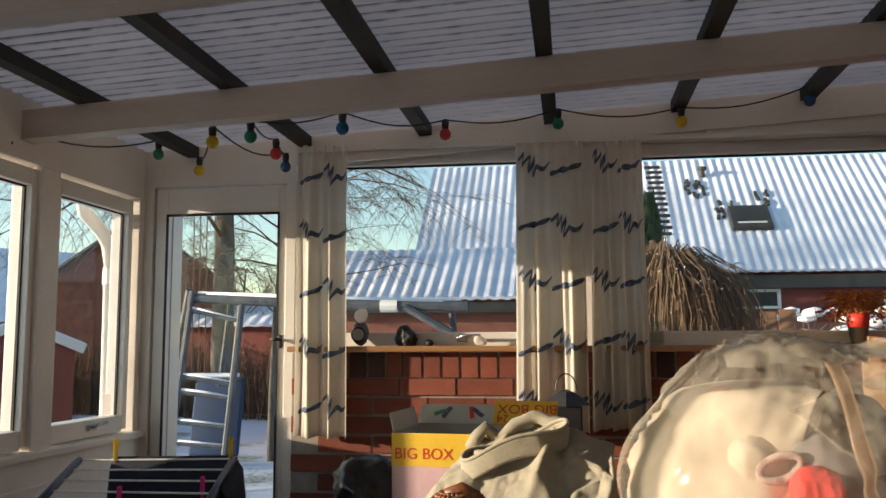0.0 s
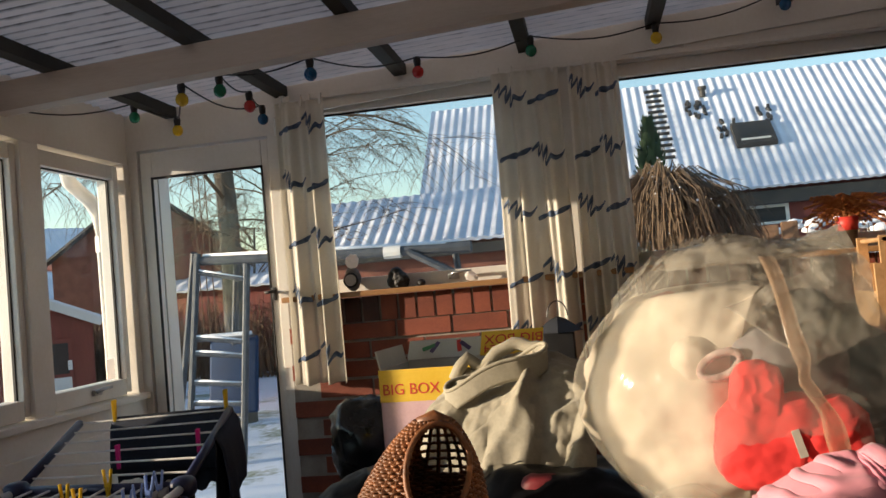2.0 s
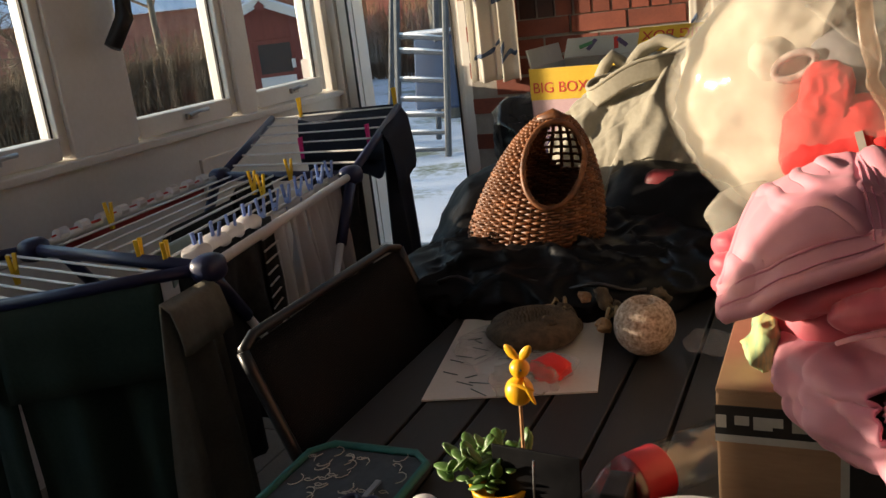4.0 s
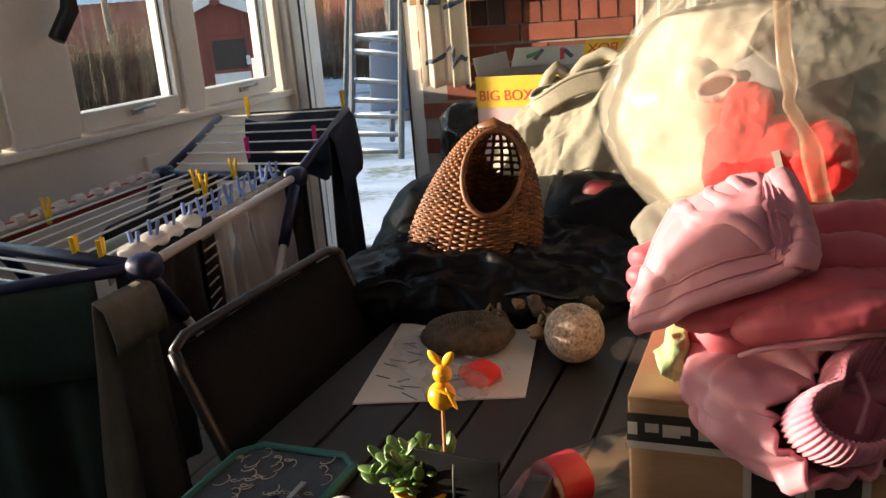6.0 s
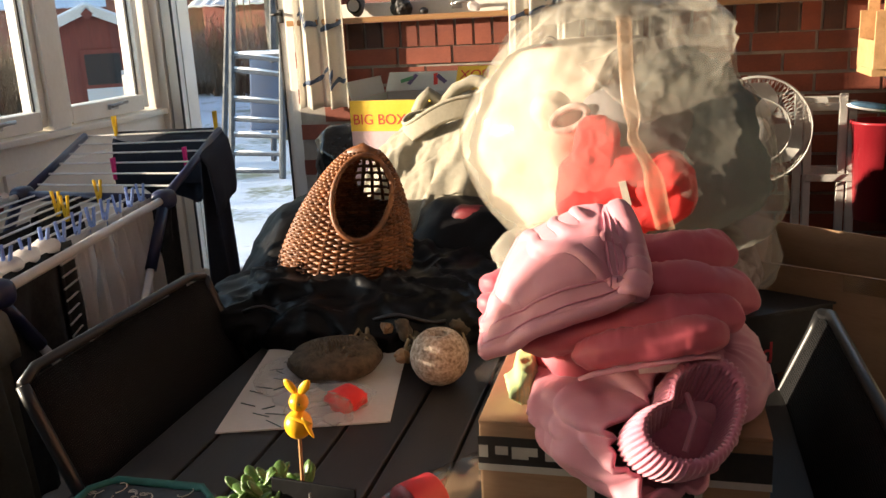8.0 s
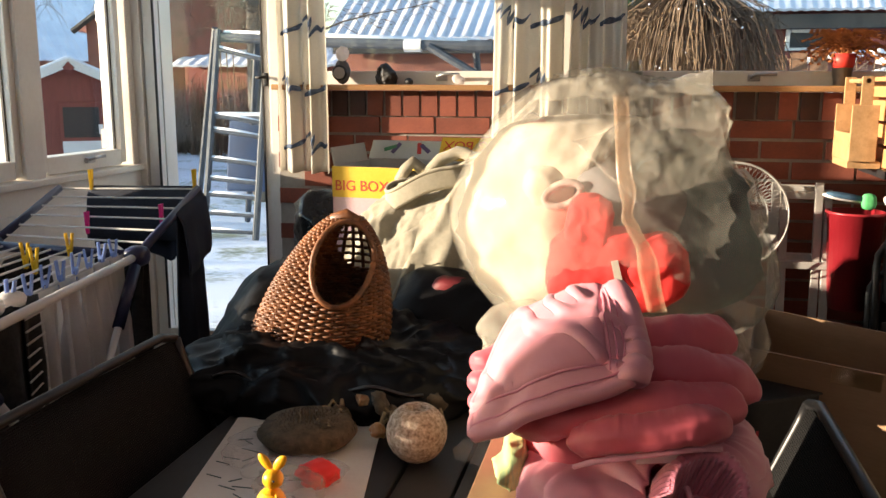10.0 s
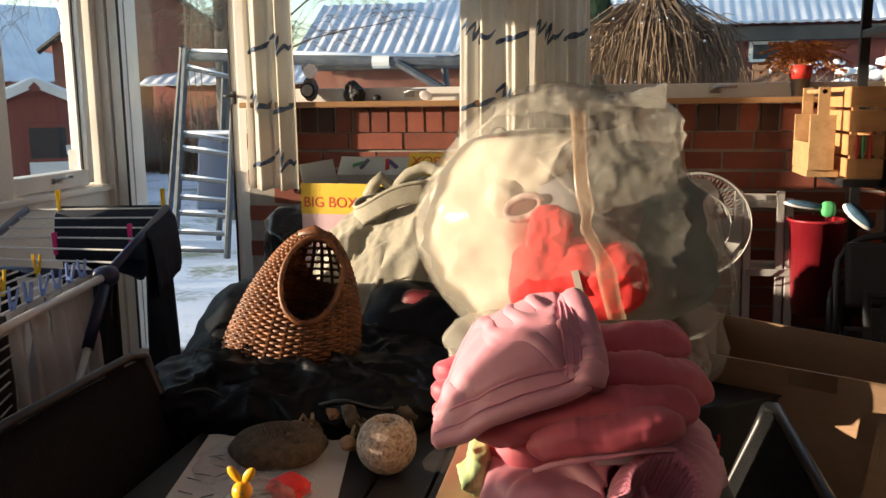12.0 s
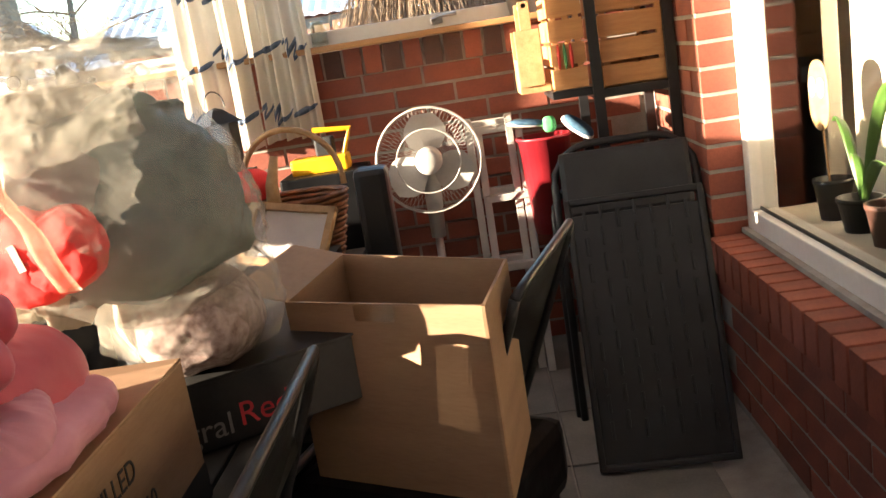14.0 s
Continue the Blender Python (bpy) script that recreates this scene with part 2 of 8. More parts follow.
solo("inner_ceiling", boxm(1.75, 6.2, -2.75, 5.2, 2.6, 2.7), PLASTER, "plain ceiling inside the house", "ceiling", "structure")
solo("wall_house", boxm(1.62, 1.76, 3.70, 5.2, -0.1, 2.6), FAR_BRICK_EARLY, "outer brick wall of the house", "wall", "structure")
solo("house_curtain", boxm(1.83, 1.86, 2.35, 2.84, 0.63, 2.2, 0.01), PLASTER, "plain pale curtain inside the house window", "curtain")

# boarded wall on the left, with its windows
# the last four panes are unseen, added and spaced to let more sun in
PANES = [(3.05, 3.59), (2.30, 2.855), (1.36, 1.93), (0.72, 1.27), (0.08, 0.63), (-0.56, -0.01), (-1.20, -0.65)]
GX = -2.36
west = solo("wall_west", boxm(-2.42, -2.30, ROOM_Y0, 3.9, -0.1, 0.93), WHITE, "white painted board wall below the windows", "wall", "structure")
bm = bmesh.new()
box(bm, -2.42, -2.30, ROOM_Y0, 3.9, 2.06, 2.30)
solo("wall_west_head", bm, WHITE, "white painted boards above the windows", "wall", "structure")
for k, z in enumerate((0.28, 0.5, 0.72)):
    part("board", boxm(-2.30, -2.29, ROOM_Y0, 3.70, z - 0.21, z + 0.002, 0.003), WHITE, west)
part("board", boxm(-2.30, -2.285, ROOM_Y0, 3.70, 0.726, 0.955, 0.004), WHITE, west)
solo("window_ledge", boxm(-2.44, -2.262, ROOM_Y0, 3.72, 0.957, 0.985, 0.006), WHITE, "white painted ledge under the side windows", "ledge", "structure")
# posts between the unseen panes are only 8 mm, so they block little sun
posts = [(3.66, 3.9), (2.89, 3.01), (1.965, 2.265), (1.311, 1.319), (0.671, 0.679), (0.031, 0.039), (-0.609, -0.601), (-1.5, -1.245)]
for i, (a, b) in enumerate(posts):
    solo("post", boxm(-2.42, -2.295, a, b, 0.985, 2.06, 0.006), WHITE, "white painted window post", "post", "structure", group="window posts")
solo("wall_west_end", boxm(-2.42, -2.30, ROOM_Y0, -1.505, 0.985, 2.06), WHITE, "white boards past the side windows", "wall", "structure")
METAL = paint("brushed_steel", (0.36, 0.36, 0.37), (0.5, 0.5, 0.5), 20, 0.35, 0.05, 200, metal=1.0)
for i, (a, b) in enumerate(PANES):
    w = thing(f"window_{i + 10 if i > 5 else i + 1}", "white casement window with a small steel latch", "window", (GX, (a + b) / 2, 1.0), "structure")
    f0, f1, z0, z1 = a - 0.04, b + 0.04, 1.0, 2.045
    part("stile", boxm(-2.40, -2.315, f0, a, z0, z1, 0.005), WHITE, w)
    part("stile", boxm(-2.40, -2.315, b, f1, z0, z1, 0.005), WHITE, w)
    part("rail", boxm(-2.40, -2.316, a, b, z0 - 0.01, 1.064, 0.005), WHITE, w)
    part("rail", boxm(-2.40, -2.316, a, b, 1.98, z1, 0.005), WHITE, w)
    g = bmesh.new()
    box(g, -2.352, -2.342, a, a + 0.006, 1.064, 1.98)
    box(g, -2.352, -2.342, b - 0.008, b, 1.064, 1.98)
    box(g, -2.352, -2.342, a, b, 1.974, 1.98)
    part("gasket", g, GASKET, w)
    p = part("pane", boxm(-2.362, -2.358, a - 0.005, b + 0.005, 1.06, 1.985), GLASS, w)
    p.visible_shadow = False
    lat = bmesh.new()
    yc = (a + b) / 2 + 0.01
    box(lat, -2.316, -2.300, yc - 0.03, yc + 0.03, 1.02, 1.045, 0.004)
    tube(lat, [(-2.295, yc - 0.02, 1.035), (-2.285, yc + 0.02, 1.045), (-2.283, yc + 0.075, 1.047)], 0.008, 8)
    part("latch", lat, METAL, w, "small steel window latch", True)

# large back windows
FY0, FY1 = 3.72, 3.80
sill = solo("window_sill", boxm(-1.56, 1.42, 3.615, 3.73, 1.343, 1.368, 0.006), OAK, "varnished oak window board on the brick wall", "window sill", "structure")
def big_window(n, x0, x1, latch):
    w = thing(n, "large fixed window with a white frame and a low latch", "window", ((x0 + x1) / 2, FY0, 1.37), "structure")
    part("rail", boxm(x0, x1, FY0, FY1, 1.362, 1.428, 0.005), WHITE, w)
    part("rail", boxm(x0, x1, FY0, FY1, 2.195, 2.25, 0.005), WHITE, w)
    part("stile", boxm(x0, x0 + 0.06, FY0, FY1, 1.428, 2.195, 0.005), WHITE, w)
    part("stile", boxm(x1 - 0.06, x1, FY0, FY1, 1.428, 2.195, 0.005), WHITE, w)
    p = part("pane", boxm(x0 + 0.055, x1 - 0.055, 3.76, 3.764, 1.42, 2.2), GLASS, w)
    p.visible_shadow = False
    part("gasket", boxm(x0 + 0.06, x1 - 0.06, 3.752, 3.759, 2.186, 2.196), GASKET, w)
    lb = bmesh.new()
    box(lb, latch - 0.03, latch + 0.02, FY0 - 0.012, FY0, 1.385, 1.412, 0.004)
    tube(lb, [(latch - 0.02, FY0 - 0.02, 1.40), (latch, FY0 - 0.035, 1.412), (latch + 0.08, FY0 - 0.04, 1.414)], 0.007, 8)
    part("latch", lb, METAL, w, "small steel window latch", True)
big_window("window_7", -1.50, -0.28, -0.78)
big_window("window_8", -0.20, 1.40, 0.54)
solo("mullion", boxm(-0.28, -0.20, 3.70, 3.86, 1.362, 2.25, 0.005), WHITE, "white painted mullion between the windows", "post", "structure")
solo("mullion", boxm(1.40, 1.50, 3.70, 3.86, 1.345, 2.25, 0.005), WHITE, "white painted mullion between the windows", "post", "structure")

# board over the windows, following the slope of the roof
def sloped(x0, x1, y0, y1, dz0, dz1, zlow=None):
    bm = bmesh.new()
    vs = []
    for x in (x0, x1):
        for y in (y0, y1):
            for d in (dz0, dz1):
                vs.append(bm.verts.new((x, y, zlow if (zlow is not None and d == dz0) else roof_z(x) + d)))
    a, b, c, d, e, f, g, h = vs
    for q in ((a, b, d, c), (e, g, h, f), (a, e, f, b), (c, d, h, g), (a, c, g, e), (b, f, h, d)):
        bm.faces.new(q)
    return bm
solo("head_board", sloped(-1.56, 1.5, 3.70, 3.84, -9, 0.05, 2.25), WHITE, "white painted board over the back windows", "trim", "structure")
solo("trim", sloped(-1.56, 1.5, 3.682, 3.70, -0.09, -0.002), WHITE, "white painted trim under the roof", "trim", "structure")
solo("head_board", sloped(-2.42, -1.56, 3.70, 3.84, -9, 0.05, 2.12), WHITE, "white painted board over the glass door", "trim", "structure")

# the glass door
door = thing("door_1", "white glazed garden door, closed, with dark gasket", "door", (-1.91, 3.72, 0.0), "structure")
part("door_post", boxm(-2.42, -2.25, 3.70, 3.86, 0, 2.12, 0.004), WHITE, door)
part("door_post", boxm(-1.60, -1.55, 3.70, 3.86, 0, 2.12, 0.004), WHITE, door)
part("stile", boxm(-2.244, -2.185, 3.715, 3.765, 0.03, 2.11, 0.005), WHITE, door)
part("stile", boxm(-1.638, -1.604, 3.715, 3.765, 0.03, 2.11, 0.005), WHITE, door)
part("rail", boxm(-2.185, -1.638, 3.715, 3.765, 1.985, 2.11, 0.005), WHITE, door)
part("rail", boxm(-2.185, -1.638, 3.715, 3.765, 0.03, 0.16, 0.005), WHITE, door)
g = bmesh.new()
box(g, -2.190, -2.180, 3.708, 3.716, 0.16, 1.99)
box(g, -2.185, -1.638, 3.708, 3.716, 1.979, 1.99)
box(g, -1.643, -1.636, 3.708, 3.716, 0.16, 1.99)
part("gasket", g, GASKET, door)
part("jamb_lining", boxm(-2.20, -2.182, 3.768, 3.87, 0.0, 2.1), WHITE, door)
p = part("pane", boxm(-2.187, -1.636, 3.738, 3.742, 0.155, 1.987), GLASS, door)
p.visible_shadow = False
h = bmesh.new()
box(h, -1.632, -1.612, 3.700, 3.716, 1.36, 1.42, 0.003)
tube(h, [(-1.622, 3.70, 1.40), (-1.622, 3.675, 1.40), (-1.655, 3.672, 1.398)], 0.007, 8)
part("door_handle", h, GASKET, door, "small dark door latch", True)
solo("door_sill", boxm(-2.26, -1.55, 3.70, 3.90, -0.06, 0.028, 0.004), CONCRETE, "worn threshold under the garden door", "threshold", "structure")

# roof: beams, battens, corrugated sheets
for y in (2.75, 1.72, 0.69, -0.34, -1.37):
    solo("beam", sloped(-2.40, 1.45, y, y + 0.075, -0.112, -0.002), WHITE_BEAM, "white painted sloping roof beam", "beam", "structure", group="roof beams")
for x in (-2.06, -1.51, -0.945, -0.38, 0.172, 0.715, 1.27):
    bm = bmesh.new()
    box(bm, x - 0.028, x + 0.028, ROOM_Y0, 3.88, roof_z(x), roof_z(x) + 0.05)
    solo("batten", bm, DARK_WOOD, "dark stained roof batten", "batten", "structure", group="roof battens")
solo("batten", boxm(-2.41, -2.34, ROOM_Y0, 3.88, roof_z(-2.3), roof_z(-2.3) + 0.05), DARK_WOOD, "dark stained roof batten", "batten", "structure", group="roof battens")
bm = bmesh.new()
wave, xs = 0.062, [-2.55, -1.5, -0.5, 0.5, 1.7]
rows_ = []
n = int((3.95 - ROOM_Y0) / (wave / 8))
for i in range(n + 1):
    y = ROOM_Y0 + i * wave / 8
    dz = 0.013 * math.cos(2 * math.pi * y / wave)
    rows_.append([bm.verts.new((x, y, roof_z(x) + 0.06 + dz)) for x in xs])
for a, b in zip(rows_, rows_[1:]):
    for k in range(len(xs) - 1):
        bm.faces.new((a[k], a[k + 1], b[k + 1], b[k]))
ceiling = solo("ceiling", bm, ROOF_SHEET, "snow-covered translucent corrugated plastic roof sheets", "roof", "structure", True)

# ---- the garden ----
GZ = -0.2
BARK = paint("grey_bark", (0.07, 0.06, 0.05), (0.17, 0.15, 0.12), 12, 0.9, 0.6, 90, stretch=(1, 1, 0.3))
TWIG = paint("brown_twig", (0.10, 0.065, 0.04), (0.19, 0.125, 0.075), 9, 0.9, 0.2)
REED = paint("dry_hedge", (0.13, 0.085, 0.05), (0.24, 0.17, 0.10), 4, 0.95, 0.2)
RED_WOOD = paint("red_painted_boards", (0.17, 0.035, 0.025), (0.24, 0.055, 0.04), 6, 0.7, 0.2, 60, stretch=(8, 8, 0.6))
FAR_BRICK = paint("far_brickwork", (0.22, 0.085, 0.06), (0.32, 0.13, 0.09), 5, 0.9, 0.2, 40)
ROOF_SNOW = paint("snowy_fibre_cement", (0.58, 0.62, 0.72), (0.76, 0.79, 0.87), 1.5, 0.7, 0.1, 12)
GALV = paint("grey_coated_steel", (0.05, 0.056, 0.066), (0.10, 0.108, 0.12), 14, 0.5, 0.1, 90, metal=0.3)
BLUE_PLASTIC = paint("dark_blue_plastic", (0.012, 0.032, 0.085), (0.02, 0.05, 0.12), 5, 0.8, 0.05)
CONIFER = paint("dark_conifer", (0.015, 0.035, 0.018), (0.04, 0.075, 0.03), 14, 0.8, 0.2)
EAVE = paint("dark_fascia", (0.03, 0.03, 0.03), (0.06, 0.055, 0.05), 5, 0.7, 0.1)
GRASSY = paint("snow_with_grass", (0.30, 0.32, 0.22), (0.83, 0.86, 0.93), 0.9, 0.75, 0.5, 14)
GRASSY.node_tree.nodes["Color Ramp"].color_ramp.elements[0].position = 0.34
GRASSY.node_tree.nodes["Color Ramp"].color_ramp.elements[1].position = 0.46

bm = bmesh.new()
xs = [-400, -150, -60, -30] + [-20 + 0.8 * k for k in range(51)] + [40, 80, 200, 400]
ys = [-400, -60, -12] + [-4 + 0.7 * k for k in range(43)] + [45, 90, 200, 400]
gv = {}
for i, x in enumerate(xs):
    for j, y in enumerate(ys):
        inside = -3.4 < x < 2.6 and -4 < y < 4.6
        gv[i, j] = bm.verts.new((x, y, GZ + (0 if inside or abs(x) > 25 else 0.07 * noise.noise((x * 0.6, y * 0.6, 0)))))
for i in range(len(xs) - 1):
    for j in range(len(ys) - 1):
        bm.faces.new((gv[i, j], gv[i + 1, j], gv[i + 1, j + 1], gv[i, j + 1]))
ground = solo("ground", bm, GRASSY, "snow-covered lawn with patches of grass", "ground", "structure", True)
solo("step", boxm(-2.3, -1.5, 3.92, 4.5, GZ - 0.02, -0.07, 0.01), CONCRETE, "concrete step outside the garden door", "step", "structure")


def wavy_roof(parent, e0, e1, r0, r1, pitch, mat=None, thick=0.05, label=""):
    """A corrugated roof side between an eave line and a ridge line."""
    bm = bmesh.new()
    e0, e1, r0, r1 = map(Vector, (e0, e1, r0, r1))
    n = int((e1 - e0).length / pitch * 6)
    up = (e1 - e0).cross(r0 - e0).normalized()
    up = up if up.z > 0 else -up
    prev = None
    for i in range(n + 1):
        f = i / n
        d = up * (0.012 * math.cos(2 * math.pi * i / 6))
        a, b = e0.lerp(e1, f) + d, r0.lerp(r1, f) + d
        c = [bm.verts.new(p) for p in (a - up * thick, a, b, b - up * thick)]
        if prev:
            for k in range(3):
                bm.faces.new((prev[k], c[k], c[k + 1], prev[k + 1]))
        prev = c
    return part("roof", bm, mat or ROOF_SNOW, parent, label)


# low garage with a corrugated roof
h1 = thing("garage", "low brick garage with a snowy corrugated roof", "garage", (-3, 14, GZ))
part("wall", boxm(-4.3, -0.9, 12.8, 17, GZ, 2.1), FAR_BRICK, h1)
wavy_roof(h1, (-4.5, 12.5, 2.07), (-0.6, 12.5, 2.07), (-4.75, 14.8, 3.03), (-0.6, 14.8, 3.03), 0.177)
part("fascia", boxm(-4.4, -0.6, 12.55, 12.7, 1.84, 1.99), EAVE, h1, "dark board under the eaves")
part("gable", boxm(-4.3, -0.9, 14.7, 14.9, 2.1, 2.9), FAR_BRICK, h1)

# large neighbour house
h2 = thing("neighbour_house", "neighbour house with a steep snowy corrugated roof", "house", (4, 17, GZ))
part("wall", boxm(-3.0, 14, 16.4, 22, GZ, 2.9), RED_WOOD, h2, "dark red boarded wall")
part("plinth_wall", boxm(-3.02, 14, 16.36, 16.42, GZ, 1.75), FAR_BRICK, h2, "brick lower wall")
wavy_roof(h2, (-3.3, 16.0, 2.68), (15, 16.0, 2.68), (-3.3, 18.95, 5.32), (15, 18.95, 5.32), 0.177)
part("fascia", boxm(-3.2, 15, 16.12, 16.3, 2.36, 2.6), EAVE, h2, "dark board under the eaves")
def roof_pt(x, d, h=0.0):
    n = Vector((0, -4.92, 5.5)).normalized()
    return Vector((x, 16.0 + d, 2.68 + d * 4.92 / 5.5)) + n * h
slope = math.degrees(math.atan2(4.92, 5.5))
for (xa, xb, da, db, nm, mt, lab) in ((2.78, 3.48, 0.83, 1.53, "skylight", EAVE, "dark framed roof window"),):
    c = roof_pt((xa + xb) / 2, (da + db) / 2 , 0.06)
    m = pose(*c, slope, 0, 0)
    sk = part(nm, boxm(-0.37, 0.37, -0.37, 0.37, -0.05, 0.05, 0.01, m=m), mt, h2, lab)
    part("pane", boxm(-0.29, 0.29, -0.28, 0.28, 0.05, 0.062, m=m), GLASS, sk)
    part("blind", boxm(-0.27, 0.27, -0.26, -0.20, 0.0525, 0.055, m=m), WHITE, sk, "pale blind behind the roof window")
wnd = part("window", boxm(2.55, 3.45, 16.33, 16.40, 2.0, 2.36, 0.01), WHITE, h2, "white framed window")
part("pane", boxm(2.62, 3.38, 16.322, 16.332, 2.05, 2.30), GASKET, wnd)
wnd = part("window", boxm(5.2, 6.3, 16.33, 16.40, 1.3, 2.3, 0.01), WHITE, h2, "white framed window")
part("pane", boxm(5.28, 6.22, 16.322, 16.332, 1.38, 2.22), GASKET, wnd)
bmv = bmesh.new()
rr = random.Random(5)
for k in range(13):
    box(bmv, -0.16, 0.16, -0.02, 0.02, -0.02, 0.03, m=pose(*roof_pt(1.46 + 0.03 * (k % 2), 0.85 + 0.155 * k, 0.03), slope, 0, 0))
part("roof_ladder", bmv, EAVE, h2, "dark steps showing through the snow")
bmv = bmesh.new()
for k in range(26):
    cx, cd = ((2.22, 2.0), (3.45, 1.72), (2.72, 1.45), (2.25, 2.05))[k % 4]
    box(bmv, -0.03, 0.03, -0.07, 0.07, -0.03, 0.025, m=pose(*roof_pt(cx + rr.uniform(-0.16, 0.16), cd + rr.uniform(-0.22, 0.22), 0.02), slope, 0, rr.uniform(-25, 25)))
part("bare_patches", bmv, EAVE, h2, "dark patches where the snow has slid", kind="stuff")
part("roof_vent", lathem([(0.06, 0), (0.06, 0.14), (0.09, 0.16), (0.09, 0.22)], 10, roof_pt(2.45, 2.4, 0)), EAVE, h2)

# gable house beyond the birch
def gable_house(name, label, at, w, d, h, rh, turn, wallmat):
    t = thing(name, label, "house", (at[0], at[1], GZ))
    m = pose(at[0], at[1], GZ, 0, 0, turn)
    bm = bmesh.new()
    v = [bm.verts.new(m @ Vector(p)) for p in ((-w, -d, 0), (w, -d, 0), (w, -d, h), (0, -d, rh), (-w, -d, h), (-w, d, 0), (w, d, 0), (w, d, h), (0, d, rh), (-w, d, h))]
    for q in ((0, 1, 2, 3, 4), (5, 9, 8, 7, 6), (1, 6, 7, 2), (0, 4, 9, 5), (0, 5, 6, 1)):
        bm.faces.new([v[k] for k in q])
    part("wall", bm, wallmat, t)
    for s in (-1, 1):
        o = 0.25
        e = h - o * (rh - h) / w
        wavy_roof(t, m @ Vector((s * (w + o), -d - o, e + 0.06)), m @ Vector((s * (w + o), d + o, e + 0.06)), m @ Vector((0, -d - o, rh + 0.06)), m @ Vector((0, d + o, rh + 0.06)), 0.3)
        bb = bmesh.new()
        p0, p1 = m @ Vector((s * (w + o), -d - o - 0.02, e)), m @ Vector((0, -d - o - 0.02, rh))
        tube(bb, [p0, p1], 0.07, 4)
        part("barge_board", bb, EAVE, t, "dark barge board")
    return t
gable_house("gable_house", "red brick gable house with snow on its roof", (-12.0, 23.5), 2.2, 4, 3.0, 4.65, 18, FAR_BRICK)
gable_house("far_house", "far house with a broad snowy roof", (-27, 29), 4.5, 9, 2.6, 5.6, -38, FAR_BRICK)
gable_house("shed", "low red shed with a snowy roof behind the birch", (-7.6, 21), 1.5, 3, 2.1, 2.75, 90, RED_WOOD)

# playhouse
PX, PY = -9.4, 13.3
ph = thing("playhouse", "small red wooden playhouse with white barge boards", "playhouse", (PX, PY, GZ))
m = pose(PX, PY, GZ, 0, 0, 36)
bm = bmesh.new()
v = [bm.verts.new(m @ Vector(p)) for p in ((-0.85, 0, 0), (0.85, 0, 0), (0.85, 0, 1.55), (0, 0, 1.92), (-0.85, 0, 1.55), (-0.85, 1.7, 0), (0.85, 1.7, 0), (0.85, 1.7, 1.55), (0, 1.7, 1.92), (-0.85, 1.7, 1.55))]
for q in ((0, 1, 2, 3, 4), (5, 9, 8, 7, 6), (1, 6, 7, 2), (0, 4, 9, 5)):
    bm.faces.new([v[k] for k in q])
part("wall", bm, RED_WOOD, ph)
ang = math.degrees(math.atan2(0.37, 0.85))
for s in (-1, 1):
    part("roof", boxm(-0.56, 0.56, -0.15, 1.8, 0, 0.09, 0.02, m=m @ pose(s * 0.49, 0, 1.75, 0, s * ang, 0)), SNOW, ph, "snow-covered roof side")
    part("barge_board", boxm(-0.56, 0.56, -0.19, -0.152, -0.09, 0.05, 0.005, m=m @ pose(s * 0.49, 0, 1.75, 0, s * ang, 0)), WHITE, ph)
dr = part("door", boxm(-0.20, 0.50, -0.035, -0.003, 0.05, 1.28, 0.005, m=m), RED_WOOD, ph)
part("pane", boxm(-0.14, 0.44, -0.042, -0.036, 0.68, 1.2, m=m), GASKET, dr)
part("panel", boxm(-0.17, 0.47, -0.05, -0.036, 0.12, 0.62, 0.004, m=m), WHITE, dr, "white lower panel")
part("handle", boxm(0.42, 0.49, -0.075, -0.036, 0.74, 0.9, 0.006, m=m), WHITE, dr)
part("ornament", boxm(-0.07, 0.07, -0.215, -0.195, -0.07, 0.07, 0.004, m=m @ pose(0, 0, 1.86, 0, 45, 0)), RED_WOOD, ph, "red diamond under the ridge")

# swing frame with a ladder
sw = thing("swing_frame", "steel swing frame with a snowy ladder and blue seat", "swing", (-4, 8.2, GZ))
rl = [Vector((-4.29, 8.1, GZ)), Vector((-4.15, 8.35, 1.93))]
rq = [Vector((-3.71, 8.1, GZ)), Vector((-3.62, 8.35, 1.80))]
part("rail", tubem(rl, 0.035, 8), GALV, sw)
part("rail", tubem(rq, 0.035, 8), GALV, sw)
part("leg", tubem([(-4.95, 9.2, GZ), (-4.22, 8.42, 1.95)], 0.035, 8), GALV, sw)
part("leg", tubem([(-4.35, 9.3, GZ), (-3.75, 8.42, 1.9)], 0.035, 8), GALV, sw)
for z, sn in ((1.71, 0.012), (1.05, 0.03), (0.90, 0.03), (0.61, 0.018), (0.41, 0.012), (0.25, 0.02), (0.06, 0.015), (-0.12, 0.01)):
    f = (z - GZ) / 2.1
    a, b = rl[0].lerp(rl[1], f), rq[0].lerp(rq[1], f)
    r_ = part("rung", tubem([a, b], 0.024, 8), GALV, sw)
    part("snow", tubem([a + Vector((0.02, 0, 0.022)), (a + b) / 2 + Vector((0, 0, 0.014 + sn * 0.5)), b + Vector((-0.02, 0, 0.018))], 0.016, 6), SNOW, r_, "snow lying on the rung", True)
part("crossbar", tubem([(-4.2, 8.38, 1.86), (-3.0, 8.3, 1.79), (-1.28, 8.2, 1.735)], 0.05, 10), GALV, sw)
part("snow", tubem([(-4.1, 8.38, 1.905), (-1.4, 8.2, 1.785)], 0.024, 6), SNOW, sw, "snow lying on the crossbar", True)
part("leg", tubem([(-1.9, 8.2, 1.74), (-1.42, 8.15, 1.47), (0.9, 7.9, GZ)], 0.04, 8), GALV, sw)
